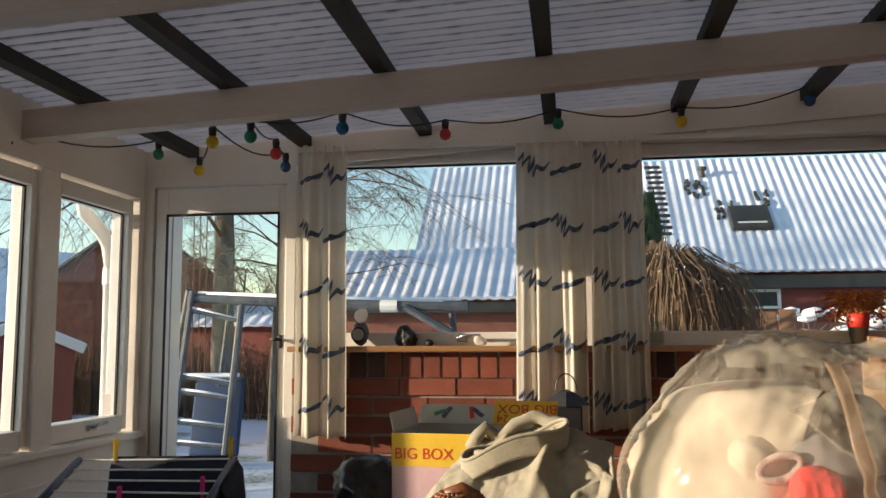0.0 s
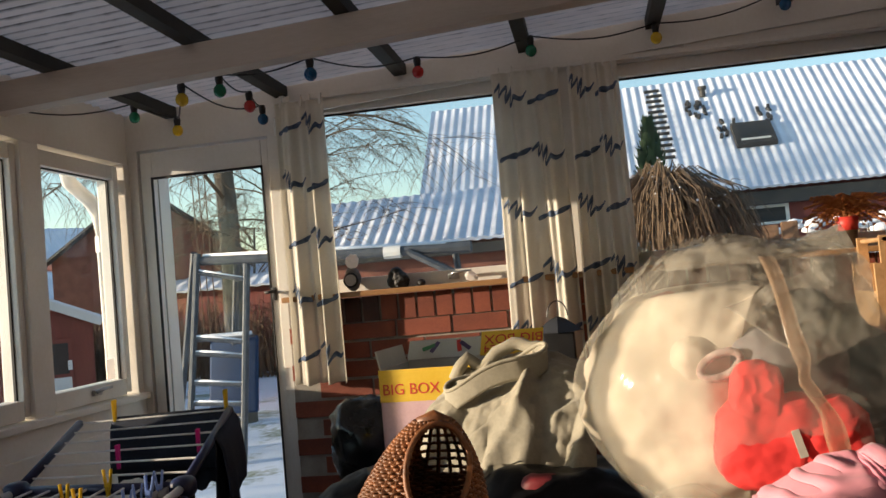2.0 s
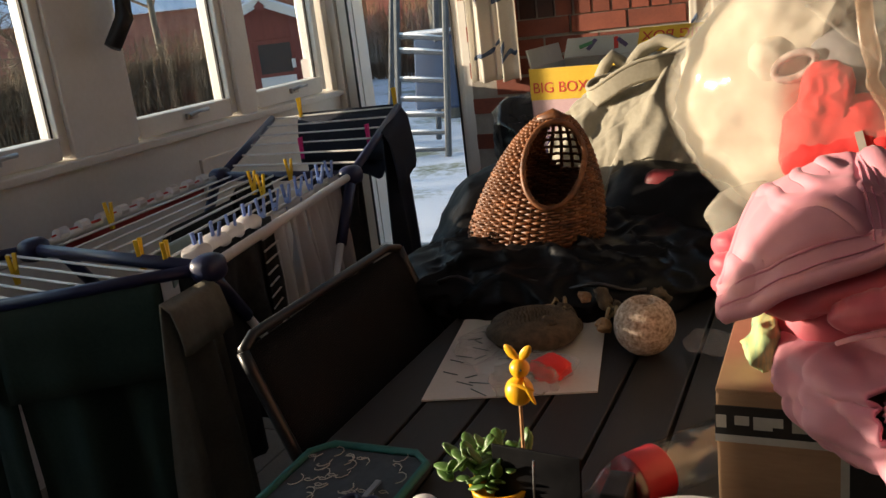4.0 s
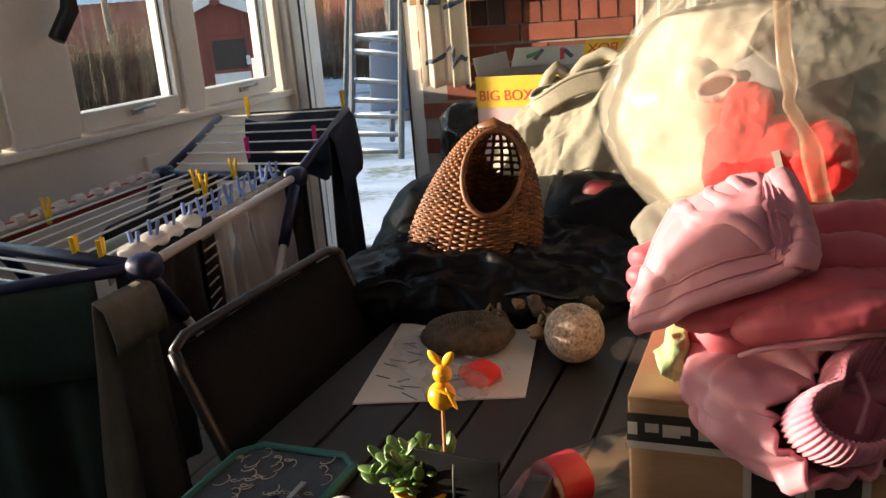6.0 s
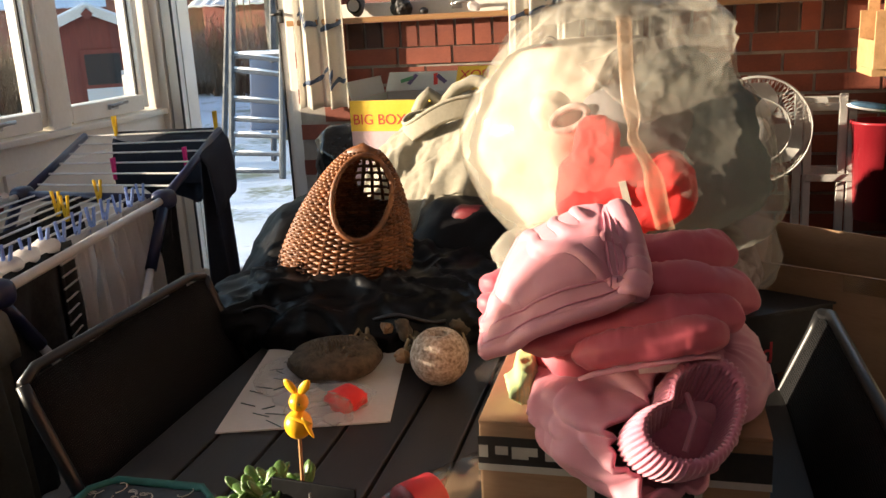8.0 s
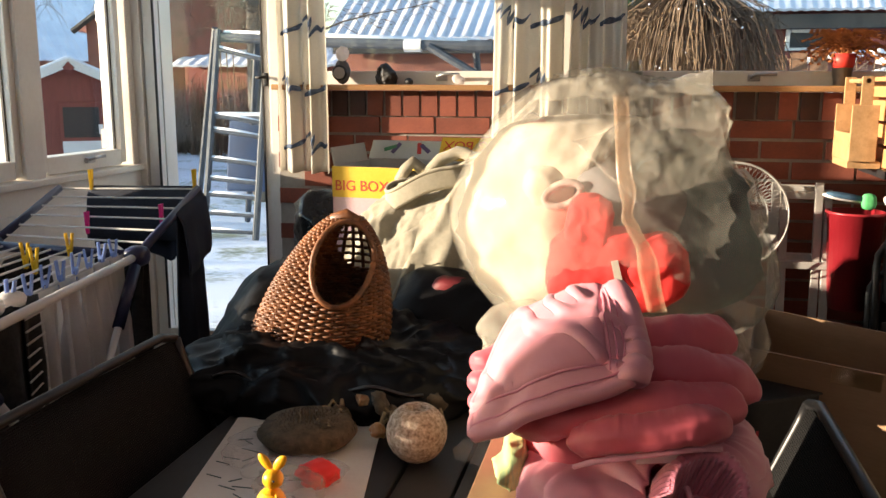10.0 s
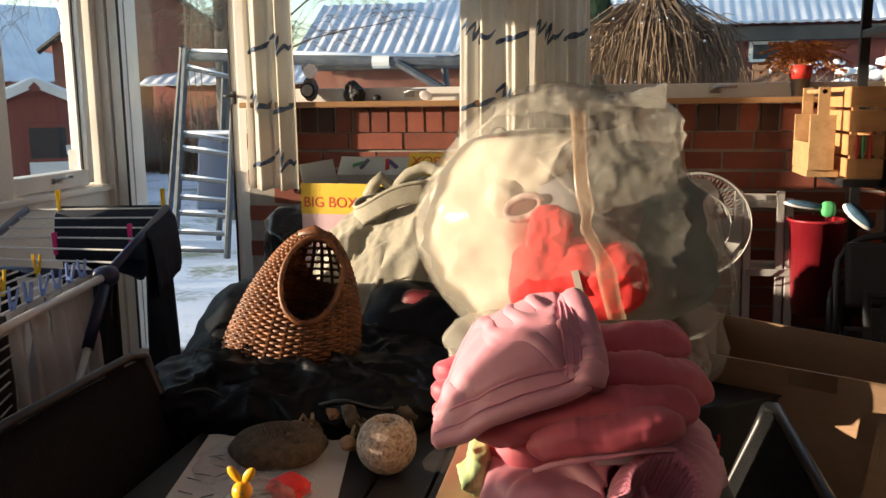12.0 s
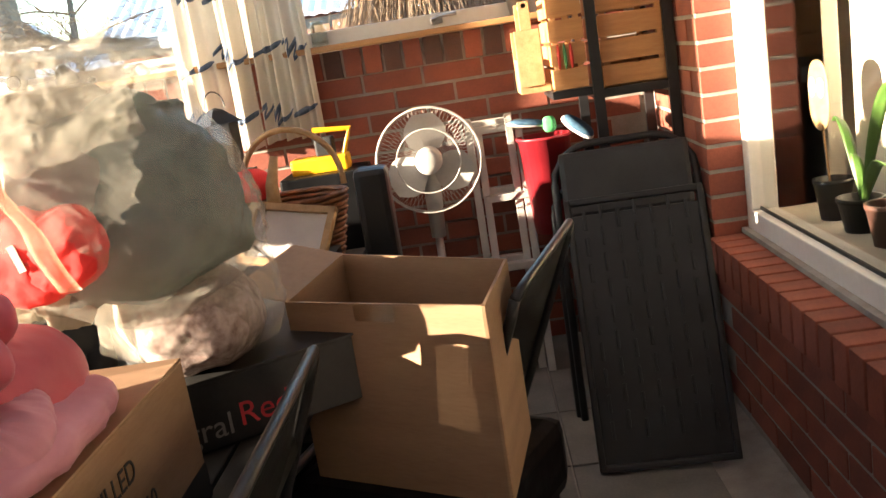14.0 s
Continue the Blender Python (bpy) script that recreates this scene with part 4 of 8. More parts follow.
def garden_chair(at, turn, label, back=22):
    """A stacking chair with arm rests; its front looks along its own -y, its seat is at 0.42."""
    c = thing("garden_chair", label, "chair", at, group="garden chairs")
    m = pose(*at, 0, 0, turn)
    w = 0.27
    def P(*p):
        return m @ Vector(p)
    lean = math.tan(radians(back))
    top = (0.22 + 0.46 * lean, 0.87)
    for s in (-1, 1):
        part("back_post", tubem([P(s * w, 0.20, 0.38), P(s * w, 0.22, 0.42), P(s * w, top[0] - 0.01, top[1] - 0.03), P(s * w, top[0], top[1])], 0.010, 8), BLACK_METAL, c, "", True)
        part("front_leg", tubem([P(s * (w + 0.02), -0.28, 0), P(s * (w + 0.02), -0.25, 0.62), P(s * (w + 0.02), -0.22, 0.645)], 0.013, 8), BLACK_METAL, c, "", True)
        part("rear_leg", tubem([P(s * (w + 0.02), 0.34, 0), P(s * (w + 0.015), 0.20, 0.42), P(s * (w + 0.02), 0.02, 0.6)], 0.013, 8), BLACK_METAL, c, "", True)
        part("armrest", boxm(-0.024, 0.024, -0.27, 0.27, -0.012, 0.014, 0.009, m=m @ pose(s * (w + 0.02), 0.04, 0.655, 4, 0, 0)), BLACK_METAL, c, "flat dark armrest")
    part("top_rail", tubem([P(-w, top[0], top[1]), P(-w + 0.04, top[0] + 0.008, top[1] + 0.012), P(w - 0.04, top[0] + 0.008, top[1] + 0.012), P(w, top[0], top[1])], 0.009, 8), BLACK_METAL, c, "", True)
    part("seat_rail", tubem([P(-w, -0.25, 0.41), P(w, -0.25, 0.41)], 0.012, 8), BLACK_METAL, c, "", True)
    def seat(u, v):
        return P(-w + 2 * w * u, -0.25 + 0.46 * v, 0.415 - 0.02 * math.sin(math.pi * u))
    def backf(u, v):
        return P(-w + 2 * w * u, 0.215 + (top[0] - 0.215) * v + 0.012 * math.sin(math.pi * u), 0.44 + (top[1] - 0.44) * v)
    for nm, fn, hh in (("seat", seat, 0.46), ("backrest", backf, 0.5)):
        bm = sheet(fn, 8, 6)
        uv = bm.loops.layers.uv.new("uv")
        bm.verts.ensure_lookup_table()
        idx = {v: k for k, v in enumerate(bm.verts)}
        for f in bm.faces:
            for l in f.loops:
                i, j = divmod(idx[l.vert], 7)
                l[uv].uv = (i / 8 * 0.54, j / 6 * hh)
        ob = part(nm, bm, MESH, c, "black woven mesh", True)
        md = ob.modifiers.new("thickness", "SOLIDIFY")
        md.thickness = 0.0015
    return c
garden_chair((-0.405, 1.085, 0), 90, "black mesh garden chair pushed against the table", 21)
garden_chair((-0.047, 0.975, 0), -90, "black mesh garden chair on the carton side of the table", 21)

# ---- carton with printed tape under the jacket ----
def carton(name, label, x0, x1, y0, y1, z0, z1, turn=0.0, gap=0.002):
    c = thing(name, label, "box", ((x0 + x1) / 2, (y0 + y1) / 2, z0))
    m = pose((x0 + x1) / 2, (y0 + y1) / 2, z0, 0, 0, turn)
    w, d, h = (x1 - x0) / 2, (y1 - y0) / 2, z1 - z0
    part("body", boxm(-w, w, -d, d, 0, h - 0.004, 0.003, m=m), CARD, c)
    part("flap", boxm(-w, -gap, -d, d, h - 0.004, h, 0.001, m=m), CARD, c)
    part("flap", boxm(gap, w, -d, d, h - 0.004, h, 0.001, m=m), CARD, c)
    return c, m, w, d, h
cb, m, w, d, h = carton("carton", "closed brown carton with dark printed tape", -0.090, 0.210, 0.662, 1.085, TZ, 0.938, 0)
part("tape", boxm(-w - 0.001, w + 0.001, -d - 0.0015, -d, h - 0.05, h - 0.018, m=m), BLACK_PRINT, cb, "dark printed packing tape")
part("tape_border", boxm(-w - 0.0012, w + 0.0012, -d - 0.002, -d, h - 0.058, h - 0.05, m=m), PALE_PRINT, cb)
for x in (-0.005, 0.055):
    t_ = part("tape", boxm(x - 0.022, x + 0.022, -d - 0.002, -d, 0.0, h - 0.058, m=m), BLACK_PRINT, cb, "dark printed packing tape")
    for s in (-1, 1):
        part("tape_border", boxm(x + s * 0.025 - 0.004, x + s * 0.025 + 0.004, -d - 0.0025, -d, 0.0, h - 0.058, m=m), PALE_PRINT, t_)
bm = bmesh.new()
for k in range(5):
    box(bm, -0.135 + 0.004, -0.04, -d - 0.0018, -d, 0.052 - 0.011 * k, 0.056 - 0.011 * k, m=m)
box(bm, -0.138, -0.035, -d - 0.0016, -d, 0.060, 0.070, m=m)
part("printed_label", bm, BLACK_PRINT, cb, "small dark print")
bm = bmesh.new()
for k in range(7):
    box(bm, 0.09, 0.155, -d - 0.0018, -d, 0.075 - 0.009 * k, 0.0775 - 0.009 * k, m=m)
part("printed_label", bm, BLACK_PRINT, cb, "small dark print")
bm = bmesh.new()
for k in range(9):
    box(bm, -0.15 + 0.018 * k, -0.14 + 0.018 * k + 0.004 * (k % 3), -d - 0.0022, -d, h - 0.042 + 0.004 * (k % 2), h - 0.028, m=m)
part("tape_print", bm, PALE_PRINT, cb, "pale unreadable print on the tape")


def words(name, text, size, m, mat, parent, thick=0.0004, label="", align="CENTER"):
    """Lettering as a flat mesh in the built-in font, on the plane x, y of m."""
    cu = bpy.data.curves.new(name, "FONT")
    cu.body, cu.size, cu.extrude, cu.align_x, cu.align_y = text, size, thick, align, "CENTER"
    tmp = bpy.data.objects.new(name, cu)
    scene.collection.objects.link(tmp)
    me = bpy.data.meshes.new_from_object(tmp.evaluated_get(bpy.context.evaluated_depsgraph_get()))
    bpy.data.objects.remove(tmp)
    bpy.data.curves.remove(cu)
    me.transform(m)
    me.materials.clear()
    me.materials.append(mat)
    ob = new(name, me)
    ob.parent = parent
    base, o = Vector((0, 0, 0)), parent
    while o is not None:
        base += o.location
        o = o.parent
    ob.location = -base
    return tagged(ob, label)
em = m @ pose(w + 0.0012, 0, 0, 90, 0, 90)
words("print", "CHILLED", 0.036, em @ pose(-0.06, 0.145, 0), BLACK_PRINT, cb, label="black stencilled word")
words("print", "POMMES", 0.032, em @ pose(-0.06, 0.075, 0), BLACK_PRINT, cb, label="black stencilled word")
words("print", "10", 0.034, em @ pose(0.03, 0.09, 0), BLACK_PRINT, cb, label="black stencilled number")
part("tape", boxm(w, w + 0.001, -d, d, 0, 0.05, m=m), BLACK_PRINT, cb, "dark printed packing tape")

# ---- pink jacket on the carton ----
def along(pts, f):
    """A smooth line through a few points; f from 0 to 1."""
    n = len(pts) - 1
    i = min(int(f * n), n - 1)
    t_ = f * n - i
    p0, p1, p2, p3 = (Vector(pts[max(0, min(n, i + k))]) for k in (-1, 0, 1, 2))
    return 0.5 * ((2 * p1) + (p2 - p0) * t_ + (2 * p0 - 5 * p1 + 4 * p2 - p3) * t_ ** 2 + (3 * p1 - p0 - 3 * p2 + p3) * t_ ** 3)


def quilt(pts, r, deep, seed, nu=90, nv=36, pucker=0.16):
    """A padded channel between two seams: a closed roll along a line, puckered across where it is stitched."""
    bm = bmesh.new()
    rings = []
    for i in range(nu + 1):
        f = i / nu
        c = along(pts, f)
        d = (along(pts, min(1, f + 0.01)) - along(pts, max(0, f - 0.01))).normalized()
        s = d.cross(Vector((0, 0, 1))).normalized()          # towards the viewer's side and away
        q = s.cross(d).normalized()
        end = min(1, (min(f, 1 - f) * 9) + 0.02) ** 0.5
        swell = 1 + 0.07 * noise.noise(Vector((f * 3.5, seed, 0)))
        ring = []
        for k in range(nv):
            a = 2 * math.pi * k / nv
            # stitched edges at the top and bottom pull the cloth into short folds across the roll
            edge = abs(math.sin(a)) ** 2
            w = noise.noise(Vector((f * 34 + seed, math.sin(a) * 0.7, seed * 2.0))) + 0.6 * noise.noise(Vector((f * 75, math.sin(a) * 1.2, seed)))
            broad = noise.fractal(Vector((f * 4.5, math.cos(a) * 0.9, math.sin(a) * 0.9 + seed)), 1.0, 2.0, 3)
            k_ = end * swell * (1 + pucker * w * (0.35 + edge) + 0.16 * broad)
            ring.append(bm.verts.new(c + (s * math.cos(a) * deep + q * math.sin(a)) * r * k_))
        rings.append(ring)
    for a, b in zip(rings, rings[1:]):
        for k in range(nv):
            bm.faces.new((a[k], a[(k + 1) % nv], b[(k + 1) % nv], b[k]))
    bm.faces.new(rings[0][::-1])
    bm.faces.new(rings[-1])
    return bm


jk = thing("puffer_jacket", "pink quilted child's jacket folded on a carton", "jacket", (0.05, 0.78, 0.94))
part("lining", blob((0.055, 0.83, 1.00), (0.125, 0.15, 0.068), n=2.6, amp=0.01, seed=4, flat=0.941), PINK_D, jk, "", True)
ROLLS = [
    ([(-0.05, 0.80, 1.07), (0.04, 0.80, 1.080), (0.095, 0.785, 1.090), (0.135, 0.79, 1.094), (0.158, 0.815, 1.086)], 0.027, 1.4),
    ([(-0.05, 0.75, 1.030), (0.05, 0.725, 1.064), (0.105, 0.715, 1.076), (0.150, 0.725, 1.072), (0.174, 0.76, 1.054)], 0.028, 1.35),
    ([(-0.040, 0.71, 1.015), (-0.005, 0.680, 1.034), (0.050, 0.670, 1.050), (0.100, 0.666, 1.058), (0.140, 0.676, 1.060), (0.166, 0.705, 1.058)], 0.024, 1.3),
    ([(0.022, 0.650, 1.022), (0.040, 0.638, 1.034), (0.070, 0.634, 1.043), (0.105, 0.634, 1.051), (0.135, 0.640, 1.055), (0.154, 0.660, 1.048)], 0.0175, 1.35),
    ([(-0.088, 0.775, 1.056), (-0.080, 0.735, 1.070), (-0.050, 0.755, 1.082), (-0.02, 0.77, 1.08)], 0.0125, 1.3),
    ([(-0.088, 0.765, 1.040), (-0.080, 0.722, 1.052), (-0.050, 0.735, 1.063), (-0.02, 0.75, 1.06)], 0.0125, 1.3),
    ([(-0.086, 0.755, 1.020), (-0.076, 0.712, 1.032), (-0.050, 0.715, 1.042), (-0.02, 0.73, 1.04)], 0.0125, 1.3),
]
for k, (pts, r, deep) in enumerate(ROLLS):
    part("quilted_panel", quilt(pts, r, deep, 3.1 + 1.7 * k, pucker=0.05), PINK_D, jk, "deep pink quilted nylon", True)
# piping along the lowest flap
part("piping", tubem([along(ROLLS[3][0], j / 30) + Vector((0, -0.018, -0.0165)) for j in range(31)], 0.0028, 6), PINK_L, jk, "pale piping along the flap", True)
part("care_label", boxm(-0.020, 0.020, -0.0008, 0.0008, -0.010, 0.010, m=pose(0.098, 0.640, 1.024, -20, -6, 4)), SOCK_WHITE, jk, "white woven care label")


# hood: a thick padded sheet folded over the top, gathered along its seams
HA, HB, HC, HD = Vector((-0.086, 0.658, 1.002)), Vector((0.082, 0.640, 1.090)), Vector((0.056, 0.765, 1.152)), Vector((-0.052, 0.775, 1.108))
def hood(u, v):
    # rounded corners
    u, v = 0.5 + (u - 0.5) * (1 - 0.10 * abs(2 * v - 1) ** 3), 0.5 + (v - 0.5) * (1 - 0.10 * abs(2 * u - 1) ** 3)
    p = HA.lerp(HB, u).lerp(HD.lerp(HC, u), v)
    n_ = Vector((-0.25, -0.62, 0.74)).normalized()
    bulge = 0.036 * math.sin(math.pi * min(1, 0.08 + 0.9 * u)) ** 0.8 * math.sin(math.pi * min(1, 0.12 + 0.78 * v)) ** 0.8
    seam = math.exp(-((v - 0.20) / 0.022) ** 2) + math.exp(-((u - 0.84) / 0.020) ** 2) * (v > 0.2)
    # short gathers on both sides of the seam, and long soft folds over the middle
    g = abs(noise.noise(Vector((u * 17 + v * 5, v * 3 + 1.3, 0.4)))) + 0.5 * abs(noise.noise(Vector((u * 41 - v * 6, v * 5 + 2.1, 0.9))))
    fall = math.exp(-abs(v - 0.20) * 5.0)
    fade = 0.4 + noise.noise(Vector((u * 3, 7.7, 0)))
    diag = noise.noise(Vector((u * 4.5 - v * 2.5, u * 1.4 + v * 1.8, 5.2)))
    fold = max(0, 1 - abs(noise.noise(Vector((u * 3.6 + v * 2.8, v * 1.6 - u * 0.8, 2.7)))) * 4.5)
    h_ = bulge + 0.006 * diag + 0.0040 * fold + 0.0016 * (g - 0.25) * fall * fade - 0.0050 * seam
    return p + n_ * h_
cloth("hood", hood, 130, 90, PINK_L, jk, 0.013, "light pink padded hood")
part("hood_rim", tubem([hood(j / 40, 0.0) for j in range(41)], 0.0085, 10), PINK_L, jk, "thick stitched hood rim", True)
part("hood_rim", tubem([hood(1.0, j / 30) + Vector((0.002, 0, -0.004)) for j in range(31)], 0.0155, 12), PINK_L, jk, "thick rolled hood front", True)
part("hood_rim", tubem([hood(0.0, j / 30) for j in range(31)], 0.008, 10), PINK_L, jk, "thick stitched hood rim", True)
for dv, rr_ in ((0.055, 0.0011), (0.165, 0.0011)):
    part("stitching", tubem([hood(j / 60, dv) + Vector((-0.002, -0.005, 0.0055)) for j in range(61)], rr_, 5), PINK_RIB, jk, "row of stitching")
for du in (0.875, 0.915, 0.955):
    part("stitching", tubem([hood(du, 0.1 + 0.85 * j / 40) + Vector((-0.002, -0.005, 0.0058)) for j in range(41)], 0.0012, 5), PINK_RIB, jk, "row of stitching")

# light pink body hanging over the carton's front, ending in a ribbed waistband
CU, CN = Vector((0.124, 0.618, 0.976)), Vector((0.30, -0.72, 0.62)).normalized()
CA = Vector((0.80, 0.30, 0.42)).normalized()
CA = (CA - CN * CA.dot(CN)).normalized()
CB = CN.cross(CA)
def ring(u, k, push):
    a = 2 * math.pi * u
    # the band is limp: pushed in at its upper side and drawn out at its corners
    dent = 1 - 0.34 * math.exp(-((u - 0.33) / 0.08) ** 2) + 0.12 * math.cos(2 * a - 0.9) + 0.05 * math.sin(3 * a)
    return CU + CA * (0.054 * k * dent * math.cos(a)) + CB * (0.045 * k * dent * math.sin(a)) + CN * push
def sleeve(u, v):
    s0 = Vector((0.005, 0.76, 0.990))
    a = 2 * math.pi * u
    base = CU - CN * 0.030
    q = ring(u, 1.10, -0.030)
    c = base.lerp(s0, v)
    o = (q - base) * (1 + 0.42 * math.sin(math.pi * min(1, v * 1.15)))
    g = abs(noise.noise(Vector((u * 19, v * 1.4, 0.4)))) * math.exp(-v * 2.4)
    f_ = noise.fractal(Vector((math.cos(a) * 1.5 + 3 * v, math.sin(a) * 1.5, v * 5)), 1.0, 2.0, 2)
    fold = max(0, 1 - abs(noise.noise(Vector((math.cos(a) * 1.2 + v * 3.5, math.sin(a) * 1.2, v * 2.0)))) * 4)
    p = c + o * (1 + 0.09 * f_ + 0.55 * g + 0.10 * fold)
    p.z -= 0.030 * math.sin(math.pi * v) * (0.5 - 0.5 * math.sin(a))
    return p
cloth("body", sleeve, 120, 60, PINK_L, jk, 0.006, "light pink nylon hanging over the edge")
part("sleeve", quilt([(0.10, 0.84, 0.985), (0.140, 0.80, 0.992), (0.166, 0.765, 0.992), (0.170, 0.725, 0.975), (0.140, 0.690, 0.968)], 0.031, 1.15, 9.3, pucker=0.10), PINK_L, jk, "light pink sleeve tucked under", True)
def cuff(u, v):
    k = 1 + 0.020 * math.cos(2 * math.pi * u * 60)
    r = 1.10 + 0.10 * math.sin(math.pi * min(1, v * 1.25)) - 0.24 * v * v
    return ring(u, k * r, -0.036 + 0.062 * math.sin(math.pi * 0.62 * v))
ob = part("ribbed_cuff", sheet(cuff, 360, 12), PINK_RIB, jk, "ribbed knitted waistband", True)
ob.modifiers.new("thickness", "SOLIDIFY").thickness = 0.005
def cuff_in(u, v):
    k = 1 + 0.018 * math.cos(2 * math.pi * u * 60)
    return ring(u, (0.96 - 0.34 * v) * k, 0.022 - 0.075 * v) - CB * 0.016 * v
cloth("cuff_lining", cuff_in, 360, 8, PINK_RIB, jk, 0.003, "ribbed inside of the waistband")
part("lining_end", blob(CU - CN * 0.050 - CB * 0.012, (0.040, 0.016, 0.034), (0, 0, 20), 2.3, 0.004, 20, 5, 4), PINK_RIB, jk, "", True)
part("cord", tubem([CU + CN * 0.004 - CB * 0.026 - CA * 0.020, CU + CN * 0.010 - CB * 0.004 + CA * 0.004, CU + CN * 0.006 + CB * 0.020 + CA * 0.012], 0.0032, 6), PINK_L, jk, "pink drawstring")
GREEN_BIT = paint("green_striped_knit", (0.12, 0.36, 0.24), (0.66, 0.55, 0.18), 22, 0.9, 0.3, 90, stretch=(4, 1, 0.6))
solo("scarf", blob((-0.046, 0.715, 0.972), (0.016, 0.035, 0.026), (0, 25, 10), 2.6, 0.006, 22, 3, 5, 0.006, 24, flat=0.942), GREEN_BIT, "green and yellow knitted scarf under the jacket", "scarf", smooth=True)
solo("sweater", blob((0.145, 0.80, 0.962), (0.075, 0.15, 0.028), (0, 0, 0), 2.5, 0.008, 12, 8, 4, 0.004, 20, flat=0.9415), PINK_L, "pale pink sweater lying on the carton", "sweater", smooth=True)

# ---- clear sack full of clothes ----
CREAM = paint("cream_cotton", (0.42, 0.365, 0.285), (0.56, 0.50, 0.41), 8, 0.9, 0.3, 60, crease=.9, cscale=13)
GREYCL = paint("grey_cotton", (0.16, 0.15, 0.15), (0.25, 0.235, 0.23), 8, 0.9, 0.5, 60, crease=.55, cscale=18)
TEAL = paint("teal_cotton", (0.06, 0.10, 0.105), (0.12, 0.18, 0.18), 8, 0.9, 0.5, 60, crease=.55, cscale=18)
REDCL = paint("bright_red_fleece", (0.76, 0.035, 0.035), (0.88, 0.06, 0.055), 8, 0.85, 0.4, 60, crease=.4, cscale=18)
ROSE = paint("rose_cotton", (0.50, 0.22, 0.20), (0.62, 0.32, 0.28), 8, 0.9, 0.4, 60, crease=.55, cscale=18)
LEO = paint("spotted_cotton", (0.20, 0.13, 0.11), (0.50, 0.40, 0.36), 70, 0.9, 0.3, 60)
BC = Vector((0.022, 1.30, 1.168))
# outline of the sack seen from the front: its reach at some angles, counted from the house side upwards
REACH = [(-28, 0.298), (0, 0.246), (24, 0.214), (46, 0.246), (75, 0.212), (110, 0.218), (146, 0.222), (184, 0.258), (226, 0.242), (270, 0.186), (308, 0.262)]
def reach(a):
    a = (math.degrees(a) + 28) % 360 - 28
    ks = REACH + [(332, REACH[0][1])]
    for (a0, r0), (a1, r1) in zip(ks, ks[1:]):
        if a0 <= a <= a1:
            f = (a - a0) / (a1 - a0)
            return r0 + (r1 - r0) * (f * f * (3 - 2 * f))
    return 0.23
def sack_point(d, k=1.0):
    """A place on the sack's skin in the direction d from its middle."""
    rho = math.hypot(d.x, d.z)
    s = (rho ** 2.5 + abs(d.y) ** 2.5) ** (-1 / 2.5) * k
    a = math.atan2(d.z, d.x)
    R = reach(a)
    return BC + Vector((math.cos(a) * R * rho * s, 0.255 * d.y * s, math.sin(a) * R * rho * s))
def garment(label, mat, c, r, rot=(0, 0, 0), seed=0, n=2.2):
    return solo("garment", blob(c, r, rot, n, 0.012, 8, seed, 5, 0.004, 13), mat, label, "clothing", smooth=True, group="clothes in the sack")
def pressed(label, mat, x0, x1, z1, seed, k=0.90):
    """Clothes that fill one side of the sack and lie against its film."""
    bm = bmesh.new()
    for v in bmesh.ops.create_icosphere(bm, subdivisions=5, radius=1.0)["verts"]:
        d = v.co.normalized()
        p = sack_point(d, k)
        q = p - BC
        fold = max(0, 1 - abs(noise.noise(Vector((q.x * 7 + seed, q.y * 5, q.z * 13 - q.x * 6)))) * 4)
        p = p + d * (0.012 * noise.noise(q * 9 + Vector((seed, 0, 0))) + 0.015 * fold + 0.008 * max(0, 1 - abs(noise.noise(Vector((q.x * 19 - q.z * 8, q.y * 12, q.z * 24 + seed)))) * 4))
        lump = 0.012 * noise.noise(Vector((q.y * 12, q.z * 12, seed)))
        # the two heaps meet along a slanting, wavy line
        slant = 0.22 * q.z + 0.035 * noise.noise(Vector((q.z * 11, q.y * 9, seed + 2)))
        a0, a1 = x0 + slant, x1 + slant
        p.x = a0 + lump + (p.x - a0) * 0.2 if p.x < a0 else (a1 + lump + (p.x - a1) * 0.2 if p.x > a1 else p.x)
        p.z = z1 + lump + (p.z - z1) * 0.15 if p.z > z1 + lump else p.z
        p.y = BC.y + (p.y - BC.y) * 0.82
        v.co = p
    return solo("garment", bm, mat, label, "clothing", smooth=True, group="clothes in the sack")
pressed("cream garments pressed against the sack's side", CREAM, -0.8, 0.0, 1.300, 3.3, 0.93)
garment("cream garment folded at the sack's front", CREAM, (-0.045, 1.155, 1.205), (0.055, 0.060, 0.055), (0, 20, 10), 7)
pressed("dark teal garments filling the sack's other side", TEAL, 0.065, 0.8, 1.255, 8.1, 0.88)
garment("grey cotton garment in the sack", GREYCL, (0.055, 1.160, 1.190), (0.085, 0.090, 0.070), (0, 14, 0), 2)
garment("grey garment at the bottom of the sack", GREYCL, (0.04, 1.36, 1.08), (0.16, 0.15, 0.07), (0, 0, 0), 5)
garment("rose garment near the sack's top", ROSE, (-0.10, 1.24, 1.268), (0.045, 0.07, 0.030), (0, -40, 0), 6)
garment("grey-green garment high in the sack", TEAL, (0.12, 1.30, 1.25), (0.05, 0.09, 0.04), (0, 10, 0), 8)
part("ribbed_neck", tubem([Vector((-0.032 + 0.026 * math.cos(a), 1.094 - 0.006 * math.cos(a), 1.208 + 0.016 * math.sin(a) + 0.008 * math.cos(a))) for a in (2 * math.pi * j / 24 for j in range(25))], 0.0055, 8), LEO, bpy.data.objects["garment.001"], "rolled dark neck of a garment", True)
